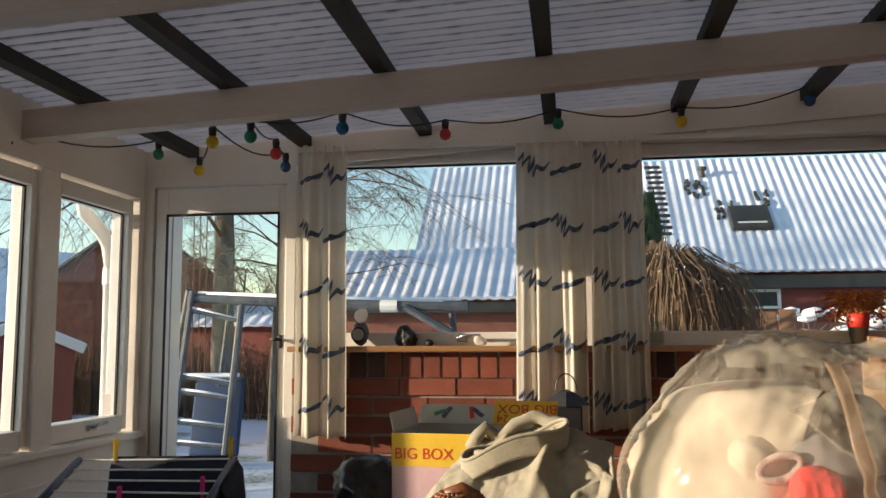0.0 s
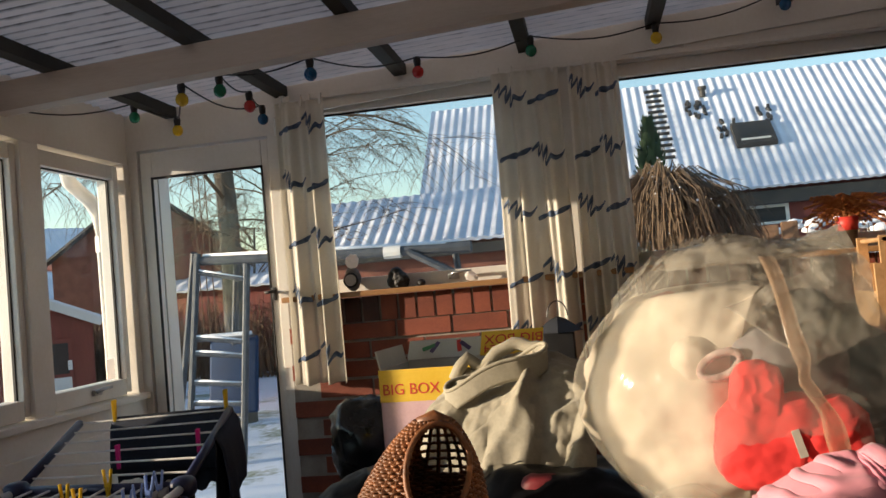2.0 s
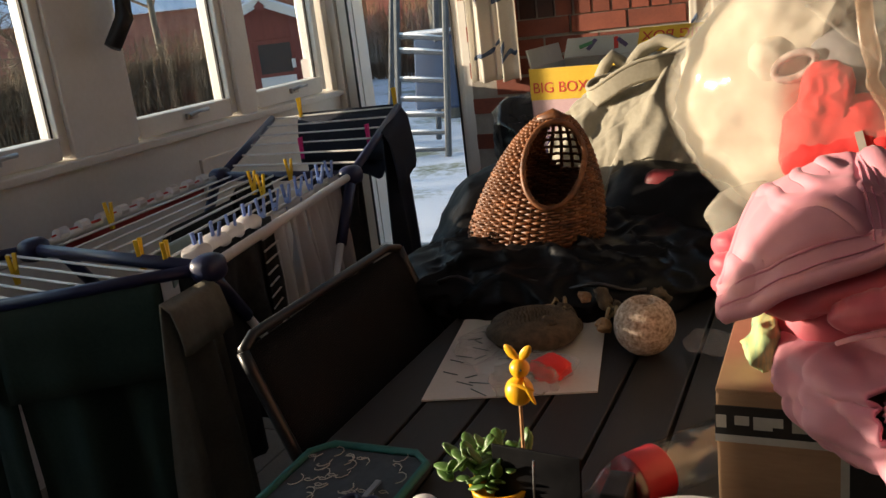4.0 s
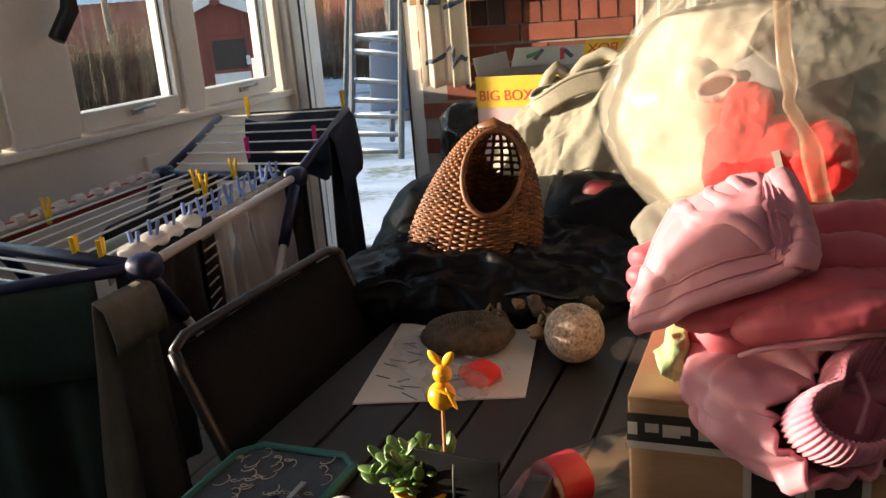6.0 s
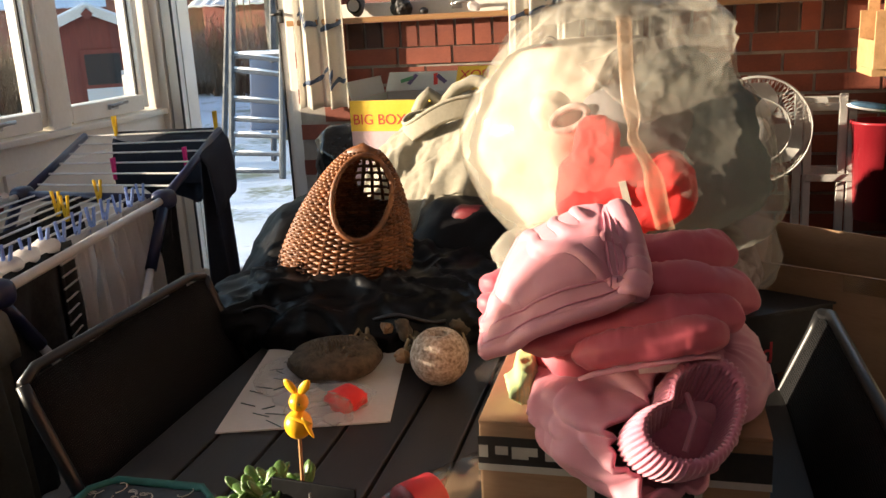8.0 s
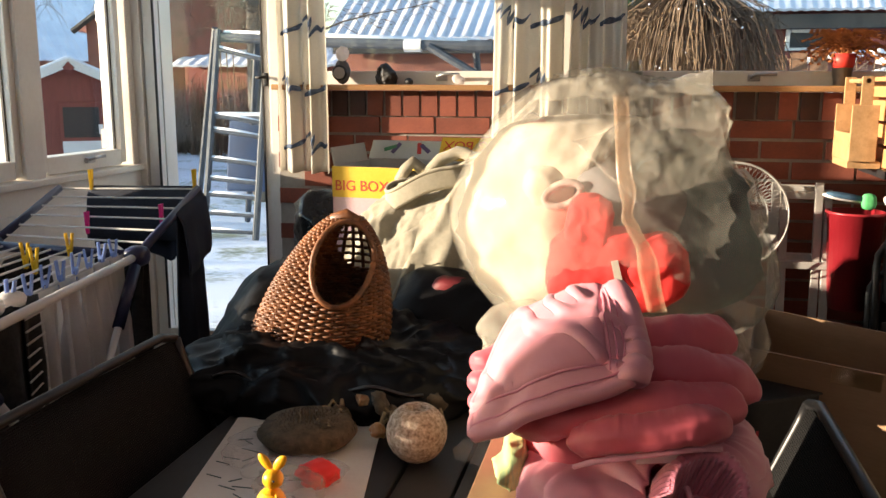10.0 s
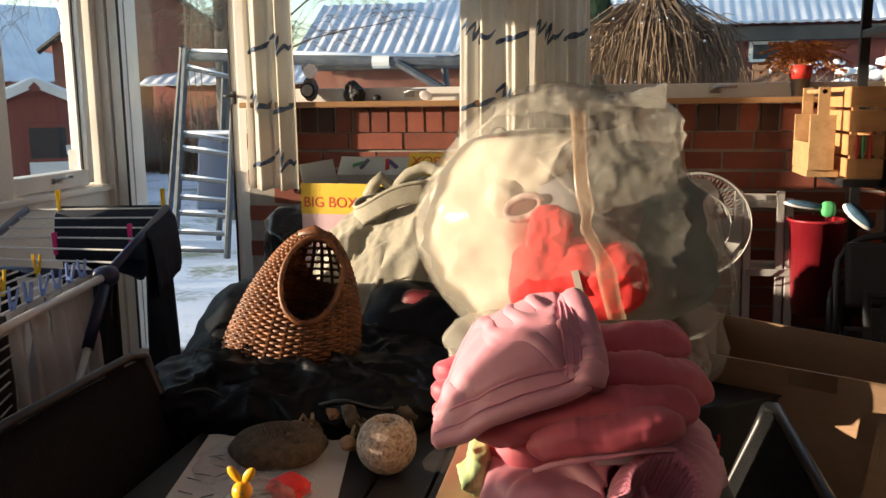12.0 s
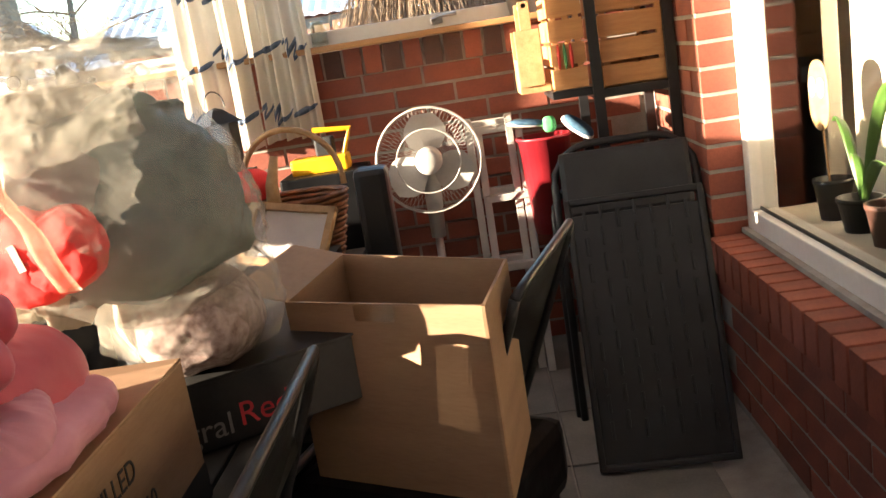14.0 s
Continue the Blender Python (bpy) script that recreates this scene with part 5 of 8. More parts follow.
# red mitten-shaped piece pressed against the front
rd = thing("fleece_hat", "bright red fleece cap pressed against the sack", "clothing", (0.05, 1.08, 1.13), group="clothes in the sack")
def lobe(cx, cz, rx, rz, rot, seed):
    return blob((cx, 1.082 + 0.03 * abs(cx - 0.03), cz), (rx, 0.032, rz), (0, rot, 0), 3.0, 0.005, 14, seed, 5, 0.003, 22)
part("crown", lobe(0.026, 1.105, 0.078, 0.066, 4, 1), REDCL, rd, "", True)
part("brim", lobe(0.085, 1.104, 0.060, 0.056, -6, 2), REDCL, rd, "", True)
part("tip", lobe(0.008, 1.165, 0.034, 0.048, 8, 5), REDCL, rd, "", True)
part("woven_label", boxm(-0.005, 0.005, -0.001, 0.001, -0.018, 0.018, m=pose(0.049, 1.0475, 1.107, 0, -14, 0)), PALE_PRINT, rd, "small grey woven label")

sack = thing("plastic_sack", "large cloudy clear plastic sack full of clothes", "bag", (BC.x, BC.y, 0.95))
bm = bmesh.new()
for v in bmesh.ops.create_icosphere(bm, subdivisions=6, radius=1.0)["verts"]:
    d = v.co.normalized()
    p = sack_point(d)
    q = p - BC
    # broad dents, and sharp creases that fan out from the lower corner and from the gathered top
    a1 = math.atan2(q.z + 0.10, q.x - 0.25)
    a2 = math.atan2(q.x - 0.02, 0.30 - q.z)
    near1, near2 = math.exp(-((q.x - 0.22) ** 2 + (q.z + 0.06) ** 2) / 0.018), math.exp(-((q.z - 0.18) / 0.09) ** 2)
    rays = max(0, 1 - abs(noise.noise(Vector((a1 * 9, q.y * 5, 1.0)))) * 4) * near1 + max(0, 1 - abs(noise.noise(Vector((a2 * 15, q.y * 7, 3.0)))) * 4) * near2
    crump = max(0, 1 - abs(noise.noise(q * 13 + Vector((3, 1, 7)))) * 5) + 0.5 * max(0, 1 - abs(noise.noise(q * 27 + Vector((8, 2, 4)))) * 5)
    v.co = p + d * (0.010 * noise.noise(q * 5) + 0.012 * rays + 0.0022 * crump * (0.3 + max(0, noise.noise(q * 4 + Vector((2, 2, 2))) * 2)) - 0.003)
part("film", bm, BAG_FILM, sack, "", True)
# the slack mouth of the sack folded down over its front
def mouth(u, v):
    a, b = Vector((-0.02, 1.085, 1.285)).lerp(Vector((0.175, 1.215, 1.345)), u), Vector((0.075, 1.050, 1.205)).lerp(Vector((0.205, 1.16, 1.235)), u)
    w_ = noise.fractal(Vector((u * 4, v * 3, 4)), 1.0, 2.0, 2)
    return a.lerp(b, v) + Vector((0, -0.014 * math.sin(math.pi * v) - 0.010 * w_, 0.008 * w_))
cloth("folded_mouth", mouth, 36, 24, BAG_FILM, sack, 0.001, "slack cloudy mouth folded over")
def flap(u, v):
    x = -0.085 + 0.255 * u
    f_ = noise.fractal(Vector((x * 14, v * 3, 4)), 1.0, 2.0, 3)
    return Vector((x + 0.01 * v, 1.16 + 0.16 * v + 0.02 * f_, 1.325 + (0.042 + 0.010 * math.sin(7 * u)) * math.sin(math.pi * (0.10 + 0.8 * v)) + 0.010 * f_ + 0.012 * u))
cloth("gathered_top", flap, 50, 18, BAG_FILM, sack, 0.001, "gathered cloudy top of the sack")
TAPE = film("brown_packing_tape", (0.66, 0.47, 0.32), 0.34, 0.3, 0.3)
def strap(u, v):
    d = Vector((0.075 + 0.16 * u + 0.075 * (v - 0.5), -0.55 - 0.45 * math.sin(math.pi * min(1, u * 0.9)), 0.62 - 0.95 * u)).normalized()
    return sack_point(d, 1.035) + Vector((0, -0.008, 0.004))
cloth("tape", strap, 30, 3, TAPE, sack, 0.001, "brown tape over the sack")
# second, smaller sack below it
sk2 = thing("plastic_sack", "smaller clear plastic sack below the large one", "bag", (0.14, 1.42, 0.86))
part("film", blob((0.125, 1.40, 0.940), (0.150, 0.20, 0.098), (0, 0, 20), 2.4, 0.016, 8, 5, 6, 0.009, 13), BAG_FILM, sk2, "", True)
garment("spotted garment inside the smaller sack", LEO, (0.145, 1.36, 0.922), (0.105, 0.165, 0.083), (0, 0, 20), 21)
garment("cream garment inside the smaller sack", CREAM, (0.06, 1.42, 0.925), (0.070, 0.15, 0.080), (0, 0, 20), 22)
part("film_fold", blob((-0.075, 1.10, 0.985), (0.075, 0.10, 0.045), (0, 18, 0), 2.2, 0.012, 10, 9, 4, 0.010, 16), BAG_FILM, sack, "", True)

# black wine carton below the smaller sack
rb = thing("black_carton", "black printed carton with red and grey lettering", "box", (0.10, 1.45, 0.45))
m = pose(0.125, 1.50, 0.42, 0, 0, -58)
part("body", boxm(-0.26, 0.26, -0.15, 0.15, TZ - 0.42 + 0.002, 0.43, 0.004, m=m), BLACK_PRINT, rb)
part("lid", boxm(-0.264, 0.264, -0.154, 0.154, 0.43, 0.434, 0.001, m=m), BLACK_PRINT, rb)
em = m @ pose(0.2612, 0, 0.345, 90, 0, 90)
words("print", "Red", 0.055, em @ pose(-0.015, 0.015, 0), paint("red_ink", (0.55, 0.03, 0.04), (0.62, 0.05, 0.06), 20, 0.5, 0.02), rb, label="red printed word")
words("print", "gral", 0.052, em @ pose(-0.105, 0.008, 0), paint("grey_ink", (0.22, 0.20, 0.18), (0.28, 0.26, 0.23), 20, 0.5, 0.02), rb, label="grey printed letters")
part("print_panel", boxm(-0.20, -0.12, -0.152, -0.150, TZ - 0.41, 0.34, m=m), PALE_PRINT, rb, "pale printed panel")

# ---- curtains ----
CURTAIN = paint("white_cotton_curtain", (0.74, 0.71, 0.64), (0.84, 0.81, 0.74), 5, 0.9, 0.3, 90, through_light=0.5)
BLUE_INK = paint("blue_brush_print", (0.07, 0.11, 0.20), (0.20, 0.26, 0.37), 40, 0.9, 0.1, 200, through_light=0.35)


def curtain(label, x0, x1, z0, z1, y, folds, seed, gather=1.0, low=0.0):
    c = thing("curtain", label, "curtain", ((x0 + x1) / 2, y, z1), group="curtains")
    rnd = random.Random(seed)
    ph = [rnd.uniform(0, 6.28) for _ in range(4)]
    def fn(u, v):
        top = 0.45 + 0.55 * min(1, (1 - v) * 1.3)
        loose = 0.55 + 0.9 * abs(noise.noise(Vector((u * 4, seed * 1.7, v * 0.8))))
        wob = loose * 0.9 * math.sin(2 * math.pi * folds * u + ph[0] + 0.8 * math.sin(2 * math.pi * u * 1.3 + ph[1])) + 0.35 * math.sin(2 * math.pi * folds * 2.1 * u + ph[2])
        mid = (x0 + x1) / 2
        spread = 1 + (gather - 1) * v
        x = mid + (x0 - mid + (x1 - x0) * u) * spread + 0.012 * wob * top
        zz = z0 + low * math.sin(math.pi * u) + 0.008 * wob
        return Vector((x, y + 0.026 * wob * top + 0.01 * math.sin(5 * v + ph[3]), zz + (z1 - zz) * v))
    cloth("panel", fn, int(26 * folds), 30, CURTAIN, c, 0.002, "white cotton with blue brush strokes")
    # brush strokes lie on the cloth and follow its folds
    scribble = [(0.0, 0.012), (0.20, 0.034), (0.13, -0.006), (0.36, 0.026), (0.30, -0.022), (0.50, 0.018), (0.40, -0.040), (0.60, -0.012), (0.80, -0.020), (1.0, 0.004)]
    dash = [(0.0, -0.012), (0.3, 0.0), (0.62, 0.004), (1.0, 0.022)]
    for k in range(5):
        for half in (0, 1):
            lead = (k + half + seed) % 2
            pts = [(u, 0.0, v) for u, v in (scribble if lead else dash)]
            u0, u1 = (0.03, 0.50) if half == 0 else (0.50, 0.97)
            v0 = 0.085 + 0.205 * k + 0.02 * lead + rnd.uniform(-0.012, 0.012)
            def stroke(s, w, v0=v0, u0=u0, u1=u1, pts=pts):
                q = along(pts, s)
                swell = 0.6 + 0.5 * math.sin(math.pi * s) + 0.25 * math.sin(17 * s)
                return fn(u0 + (u1 - u0) * q.x, v0 + q.z + (w - 0.5) * 0.017 * swell) + Vector((0, -0.0045, 0))
            cloth("brush_stroke", stroke, 70, 2, BLUE_INK, c, 0.0006, "printed blue brush stroke")
    for s in range(5):
        hx = fn((s + 0.5) / 5, 1).x
        part("hook", boxm(hx - 0.006, hx + 0.006, y - 0.01, y + 0.012, z1 - 0.02, z1 + 0.03), WHITE, c)
    return c
curtain("sheer white curtain with blue strokes beside the door", -1.515, -1.275, 0.975, 2.235, 3.60, 2.6, 2, 0.95)
curtain("white curtain with blue strokes between the windows", -0.535, -0.235, 1.00, 2.245, 3.60, 2.8, 5, 0.95)
curtain("white curtain with blue strokes, hanging in close folds", -0.225, 0.025, 1.02, 2.24, 3.605, 3.4, 9, 0.85)
rod = thing("curtain_rail", "white curtain rail over the windows", "curtain rail", (-0.2, 3.64, 2.26))
part("rail", boxm(-1.54, 1.38, 3.655, 3.675, 2.255, 2.275, 0.003), WHITE, rod)
for x in (-1.5, -0.6, 0.3, 1.2):
    part("bracket", boxm(x - 0.01, x + 0.01, 3.66, 3.72, 2.262, 2.29), WHITE, rod)

# ---- drying rack with laundry ----
rk = thing("drying_rack", "white wire drying rack with navy plastic joints", "drying rack", (-1.45, 1.6, 0))
A, Bq, C, D = Vector((-1.10, 1.12, 0.90)), Vector((-1.255, 1.965, 0.90)), Vector((-1.755, 2.01, 0.90)), Vector((-1.735, 1.36, 0.90))
D = Vector((-1.70, 1.23, 0.90))
part("side_bar", tubem([A, Bq], 0.011, 10), WHITE_ROD, rk, "", True)
part("side_bar", tubem([D, C], 0.011, 10), WHITE_ROD, rk, "", True)
part("end_bar", tubem([D + (D - A) * 0.02, A + (A - D) * 0.02], 0.015, 8), NAVY_PLASTIC, rk, "navy plastic end bar", True)
part("end_bar", tubem([C, Bq], 0.015, 8), NAVY_PLASTIC, rk, "navy plastic end bar", True)
for p in (A, Bq, C, D):
    part("joint", blob(p, (0.03, 0.035, 0.028), n=3, amp=0.001, sub=3), NAVY_PLASTIC, rk, "navy plastic joint", True)
for k in range(1, 9):
    f = k / 9
    part("wire", tubem([A.lerp(D, f) + Vector((0, 0, 0.004)), Bq.lerp(C, f) + Vector((0, 0, 0.004))], 0.0032, 6), WHITE_ROD, rk)
# raised far wing
E1, E2 = Vector((-1.36, 2.52, 1.02)), Vector((-1.87, 2.50, 1.01))
part("wing_arm", tubem([Bq, E1], 0.013, 8), NAVY_PLASTIC, rk, "navy plastic wing arm", True)
part("wing_arm", tubem([C, E2], 0.013, 8), NAVY_PLASTIC, rk, "navy plastic wing arm", True)
for k in range(1, 7):
    f = k / 6
    part("wire", tubem([Bq.lerp(E1, f), C.lerp(E2, f)], 0.0032, 6), WHITE_ROD, rk)
# near wing, level
F1, F2 = Vector((-1.46, 0.90, 0.885)), Vector((-2.06, 1.01, 0.885))
part("wing_arm", tubem([A, F1], 0.013, 8), NAVY_PLASTIC, rk, "navy plastic wing arm", True)
part("wing_arm", tubem([D, F2], 0.013, 8), NAVY_PLASTIC, rk, "navy plastic wing arm", True)
for k in range(1, 7):
    f = k / 6
    part("wire", tubem([A.lerp(F1, f), D.lerp(F2, f)], 0.0032, 6), WHITE_ROD, rk)
for a, b in (((-1.14, 1.16, 0.88), (-1.22, 1.86, 0.0)), ((-1.24, 1.93, 0.88), (-1.16, 1.2, 0.0)), ((-1.70, 1.30, 0.88), (-1.74, 1.92, 0.0)), ((-1.75, 1.97, 0.88), (-1.70, 1.3, 0.0))):
    part("leg", tubem([a, Vector(a).lerp(Vector(b), 0.16)], 0.016, 8), NAVY_PLASTIC, rk, "", True)
    part("leg", tubem([Vector(a).lerp(Vector(b), 0.15), b], 0.010, 8), WHITE_ROD, rk, "white tube leg", True)
part("stretcher", tubem([(-1.16, 1.2, 0.03), (-1.70, 1.3, 0.03)], 0.009, 8), WHITE_ROD, rk)

NAVY = paint("navy_denim", (0.010, 0.014, 0.026), (0.024, 0.032, 0.055), 6, 0.9, 0.4, 120, crease=0.5, cscale=12)
DKGREEN = paint("dark_green_towel", (0.012, 0.030, 0.022), (0.028, 0.055, 0.042), 6, 0.95, 0.5, 140, crease=0.4, cscale=10)
SOCK = paint("white_cotton_knit", (0.74, 0.70, 0.68), (0.83, 0.80, 0.78), 9, 0.95, 0.4, 160, through_light=0.55, crease=0.5, cscale=20)
STRIPE = paint("black_knit", (0.012, 0.012, 0.013), (0.035, 0.034, 0.034), 30, 0.9, 0.3)
TAN = paint("olive_cotton", (0.11, 0.10, 0.075), (0.17, 0.155, 0.12), 8, 0.95, 0.3, crease=0.4)
REDW = paint("red_checked_cotton", (0.36, 0.03, 0.03), (0.46, 0.05, 0.045), 30, 0.9, 0.3)
DUSTY = paint("dusty_green_cotton", (0.28, 0.36, 0.31), (0.36, 0.43, 0.38), 10, 0.9, 0.3)


def hung(name, label, cat, p, q, drop0, drop1, mat, seed=0, wave=3, amp=0.018, over=0.10, thick=0.004, taper=0.0, group="laundry"):
    """Cloth hung over a wire from p to q: a short side behind and a long side in front."""
    p, q = Vector(p), Vector(q)
    out = (q - p).cross(Vector((0, 0, 1))).normalized()
    rnd = random.Random(seed)
    ph, ph2 = rnd.uniform(0, 6), rnd.uniform(0, 6)
    def fn(u, v):
        s = v * 2 - 0.35                      # below 0: the far side
        w = math.sin(2 * math.pi * wave * u + ph) + 0.5 * math.sin(2 * math.pi * wave * 1.7 * u + ph2 + 2 * v)
        uu = 0.5 + (u - 0.5) * (1 - taper * max(0, s))
        b = p.lerp(q, uu)
        if s < 0:
            return b - out * (0.008 + 0.02 * min(1, -s * 4)) + Vector((0, 0, 0.008 + s * over / 0.35)) + out * amp * 0.4 * w * (-s)
        d = (drop0 + (drop1 - drop0) * u) * s / 1.65
        return b + out * (0.008 + amp * w * min(1, s * 1.2)) + Vector((0, 0, 0.008 - d - 0.01 * w * s))
    return solo_cloth(name, fn, max(10, int(wave * 10)), 28, mat, label, cat, thick, group)


hung("jeans", "dark blue damp jeans over the raised rack wing", "trousers", E1 + Vector((0.0, 0, 0)), E1.lerp(E2, 0.78), 0.26, 0.20, NAVY, 3, 3, 0.012, 0.18, 0.006)
hung("trousers", "long black trousers hanging down from the rack", "trousers", Bq.lerp(E1, 1.0) + Vector((0.015, 0.0, 0)), Bq.lerp(E1, 0.55) + Vector((0.02, 0, 0)), 0.95, 0.85, NAVY, 7, 2, 0.02, 0.2, 0.006)
hung("trousers", "long black trousers hanging over the rack's end", "trousers", Bq + Vector((0.01, 0.03, -0.01)), Bq.lerp(C, 0.3) + Vector((0, 0.03, -0.01)), 0.62, 0.5, STRIPE, 8, 2, 0.02, 0.12, 0.006, 0.3)
hung("towel", "dark green towel over the level rack wing", "towel", F1.lerp(A, 0.0) + Vector((0.0, 0, 0)), F1.lerp(F2, 1.0), 0.66, 0.70, DKGREEN, 11, 4, 0.03, 0.2, 0.006)
hung("towel", "dark green towel over the level rack wing", "towel", A.lerp(F1, 0.25) + Vector((0.01, 0, 0)), A.lerp(F1, 1.0) + Vector((0.01, 0, 0)), 0.58, 0.72, DKGREEN, 12, 2, 0.03, 0.2, 0.006)
hung("trousers", "olive trousers hanging by the rack's corner", "trousers", A + Vector((0.02, -0.02, -0.02)), A + Vector((0.03, -0.17, -0.02)), 0.70, 0.64, TAN, 14, 2, 0.02, 0.1, 0.005, -0.5)
hung("shirt", "black shirt hanging inside the drying rack", "shirt", A.lerp(Bq, 0.06) + Vector((-0.05, 0, 0)), A.lerp(Bq, 0.42) + Vector((-0.05, 0, 0)), 0.48, 0.42, STRIPE, 15, 2, 0.02, 0.12)
hung("shirt", "black top pegged over several wires", "shirt", A.lerp(D, 0.62).lerp(Bq.lerp(C, 0.62), 0.75), Bq.lerp(C, 0.62), 0.2, 0.2, STRIPE, 16, 1, 0.01, 0.15)
hung("shirt", "dark garment hanging behind the socks", "shirt", A.lerp(D, 0.5).lerp(Bq.lerp(C, 0.5), 0.25), A.lerp(D, 0.5).lerp(Bq.lerp(C, 0.5), 0.6), 0.5, 0.5, STRIPE, 17, 2, 0.02, 0.1)
# white baby clothes along the near wire
W0, W1 = A.lerp(D, 1 / 9), Bq.lerp(C, 1 / 9)
for k, (f0, f1, dr) in enumerate(((0.43, 0.53, 0.40), (0.545, 0.64, 0.36), (0.655, 0.75, 0.37), (0.765, 0.86, 0.30), (0.875, 0.97, 0.32))):
    hung("bodysuit", "small white cotton bodysuit pegged to the rack", "clothing", W0.lerp(W1, f0) + Vector((0.012, 0, 0)), W0.lerp(W1, f1) + Vector((0.012, 0, 0)), dr, dr - 0.03, SOCK, 30 + k, 1.5, 0.022, 0.05, 0.005, (0.45, -0.1, 0.35, 0.1, 0.5)[k])
sk = hung("sock", "black and white striped stocking pegged to the rack", "sock", W0.lerp(W1, 0.34) + Vector((0.015, 0, 0)), W0.lerp(W1, 0.42) + Vector((0.015, 0, 0)), 0.30, 0.28, STRIPE, 40, 1, 0.01, 0.03)
for k in range(9):
    a, b = W0.lerp(W1, 0.335) + Vector((0.032, 0, -0.03 - 0.028 * k)), W0.lerp(W1, 0.425) + Vector((0.032, 0, -0.028 - 0.026 * k))
    part("stripe", tubem([a, b], 0.003, 4), SOCK, sk, "white knitted stripe")
for k in range(4):
    solo("sock", blob(W0.lerp(W1, 0.06 + 0.09 * k) + Vector((0.0, 0, 0.012)), (0.03, 0.038, 0.018), (0, 0, 10 * k), 2.2, 0.006, 25, 60 + k, 3), SOCK, "rolled white sock on the rack wires", "sock", smooth=True, group="laundry")
# red and white checked cloth on the far side bar
def checked(u, v):
    return D.lerp(C, 0.08 + 0.82 * u) + Vector((-0.012 - 0.006 * math.sin(20 * u), 0, 0.014 - 0.05 * v)) + Vector((0.012 * (1 - v), 0, 0))
ck = solo_cloth("tea_towel", checked, 30, 6, REDW, "red and white checked tea towel on the rack", "towel", 0.004, "laundry")
for k in range(9):
    a = D.lerp(C, 0.10 + 0.095 * k) + Vector((0.0, 0, 0.013))
    part("white_check", tubem([a, D.lerp(C, 0.14 + 0.095 * k) + Vector((0, 0, 0.013))], 0.0145, 8), SOCK, ck, "white woven check")
hung("cloth", "dusty green cloth pegged to the rack", "cloth", A.lerp(D, 0.35) + Vector((0, 0.07, 0)), A.lerp(D, 0.35) + Vector((-0.01, 0.17, 0)), 0.09, 0.08, DUSTY, 44, 1, 0.01, 0.03)

# pegs
def peg_mesh():
    bm = bmesh.new()
    for s in (-1, 1):
        box(bm, -0.005, 0.005, -0.0025, 0.0025, -0.034, 0.036, 0.001, m=pose(0, s * 0.006, 0, -s * 7, 0, 0))
    tube(bm, [(-0.006, 0, -0.004), (0.006, 0, -0.004)], 0.006, 6)
    return bm
def peg(place, colour, label, turn=0, tilt=0):
    ob = new("clothes_peg", colour)
    ob.matrix_basis = pose(*place, tilt, 0, turn)
    return tagged(ob, label, "peg", "clothes pegs")
YEL = mesh_of("clothes_peg", peg_mesh(), paint("yellow_plastic", (0.80, 0.48, 0.01), (0.88, 0.56, 0.02), 20, 0.4, 0.02))
BLU = mesh_of("clothes_peg", peg_mesh(), paint("light_blue_plastic", (0.18, 0.28, 0.62), (0.24, 0.35, 0.70), 20, 0.4, 0.02))
MAG = mesh_of("clothes_peg", peg_mesh(), paint("magenta_plastic", (0.70, 0.02, 0.22), (0.80, 0.03, 0.28), 20, 0.4, 0.02))
for f in (0.02, 0.76):
    peg(E1.lerp(E2, f) + Vector((0, 0, 0.03)), YEL, "yellow plastic peg on the jeans", 10)
peg(Bq.lerp(E1, 0.55).lerp(C.lerp(E2, 0.55), 0.08) + Vector((0, 0, 0.0)), MAG, "magenta plastic peg on the raised wing", 15)
peg(Bq.lerp(E1, 0.45).lerp(C.lerp(E2, 0.45), 0.55) + Vector((0, 0, -0.01)), MAG, "magenta plastic peg on the raised wing", 15)
for f, g in ((0.30, 0.93), (0.78, 0.50), (0.72, 0.38)):
    peg(A.lerp(D, g).lerp(Bq.lerp(C, g), f) + Vector((0, 0, 0.02)), YEL, "yellow plastic peg on the wires", 95)
peg(A.lerp(D, 0.42).lerp(Bq.lerp(C, 0.42), 0.98) + Vector((0, 0, 0.02)), YEL, "yellow plastic peg on the wires", 95)
for f in (0.20, 0.34):
    peg(A.lerp(D, f) + Vector((0, 0.0, 0.012)), YEL, "yellow plastic peg at the rack's end", 20)
for f in (0.62, 0.82):
    peg(A.lerp(F1, 0.4).lerp(D.lerp(F2, 0.4), f) + Vector((0, 0, 0.0)), YEL, "yellow plastic peg on the level wing", 10)
for k in range(11):
    f = 0.06 + 0.088 * k
    peg(W0.lerp(W1, f) + Vector((0.006, 0, 0.018 + 0.004 * (k % 2))), BLU, "light blue plastic peg holding laundry", 95 + 9 * (k % 3), 6 * (k % 2))
solo("board", boxm(-2.288, -2.27, 2.55, 3.45, 0.30, 0.86, 0.004), WHITE, "plain white board leaning against the side wall", "board")

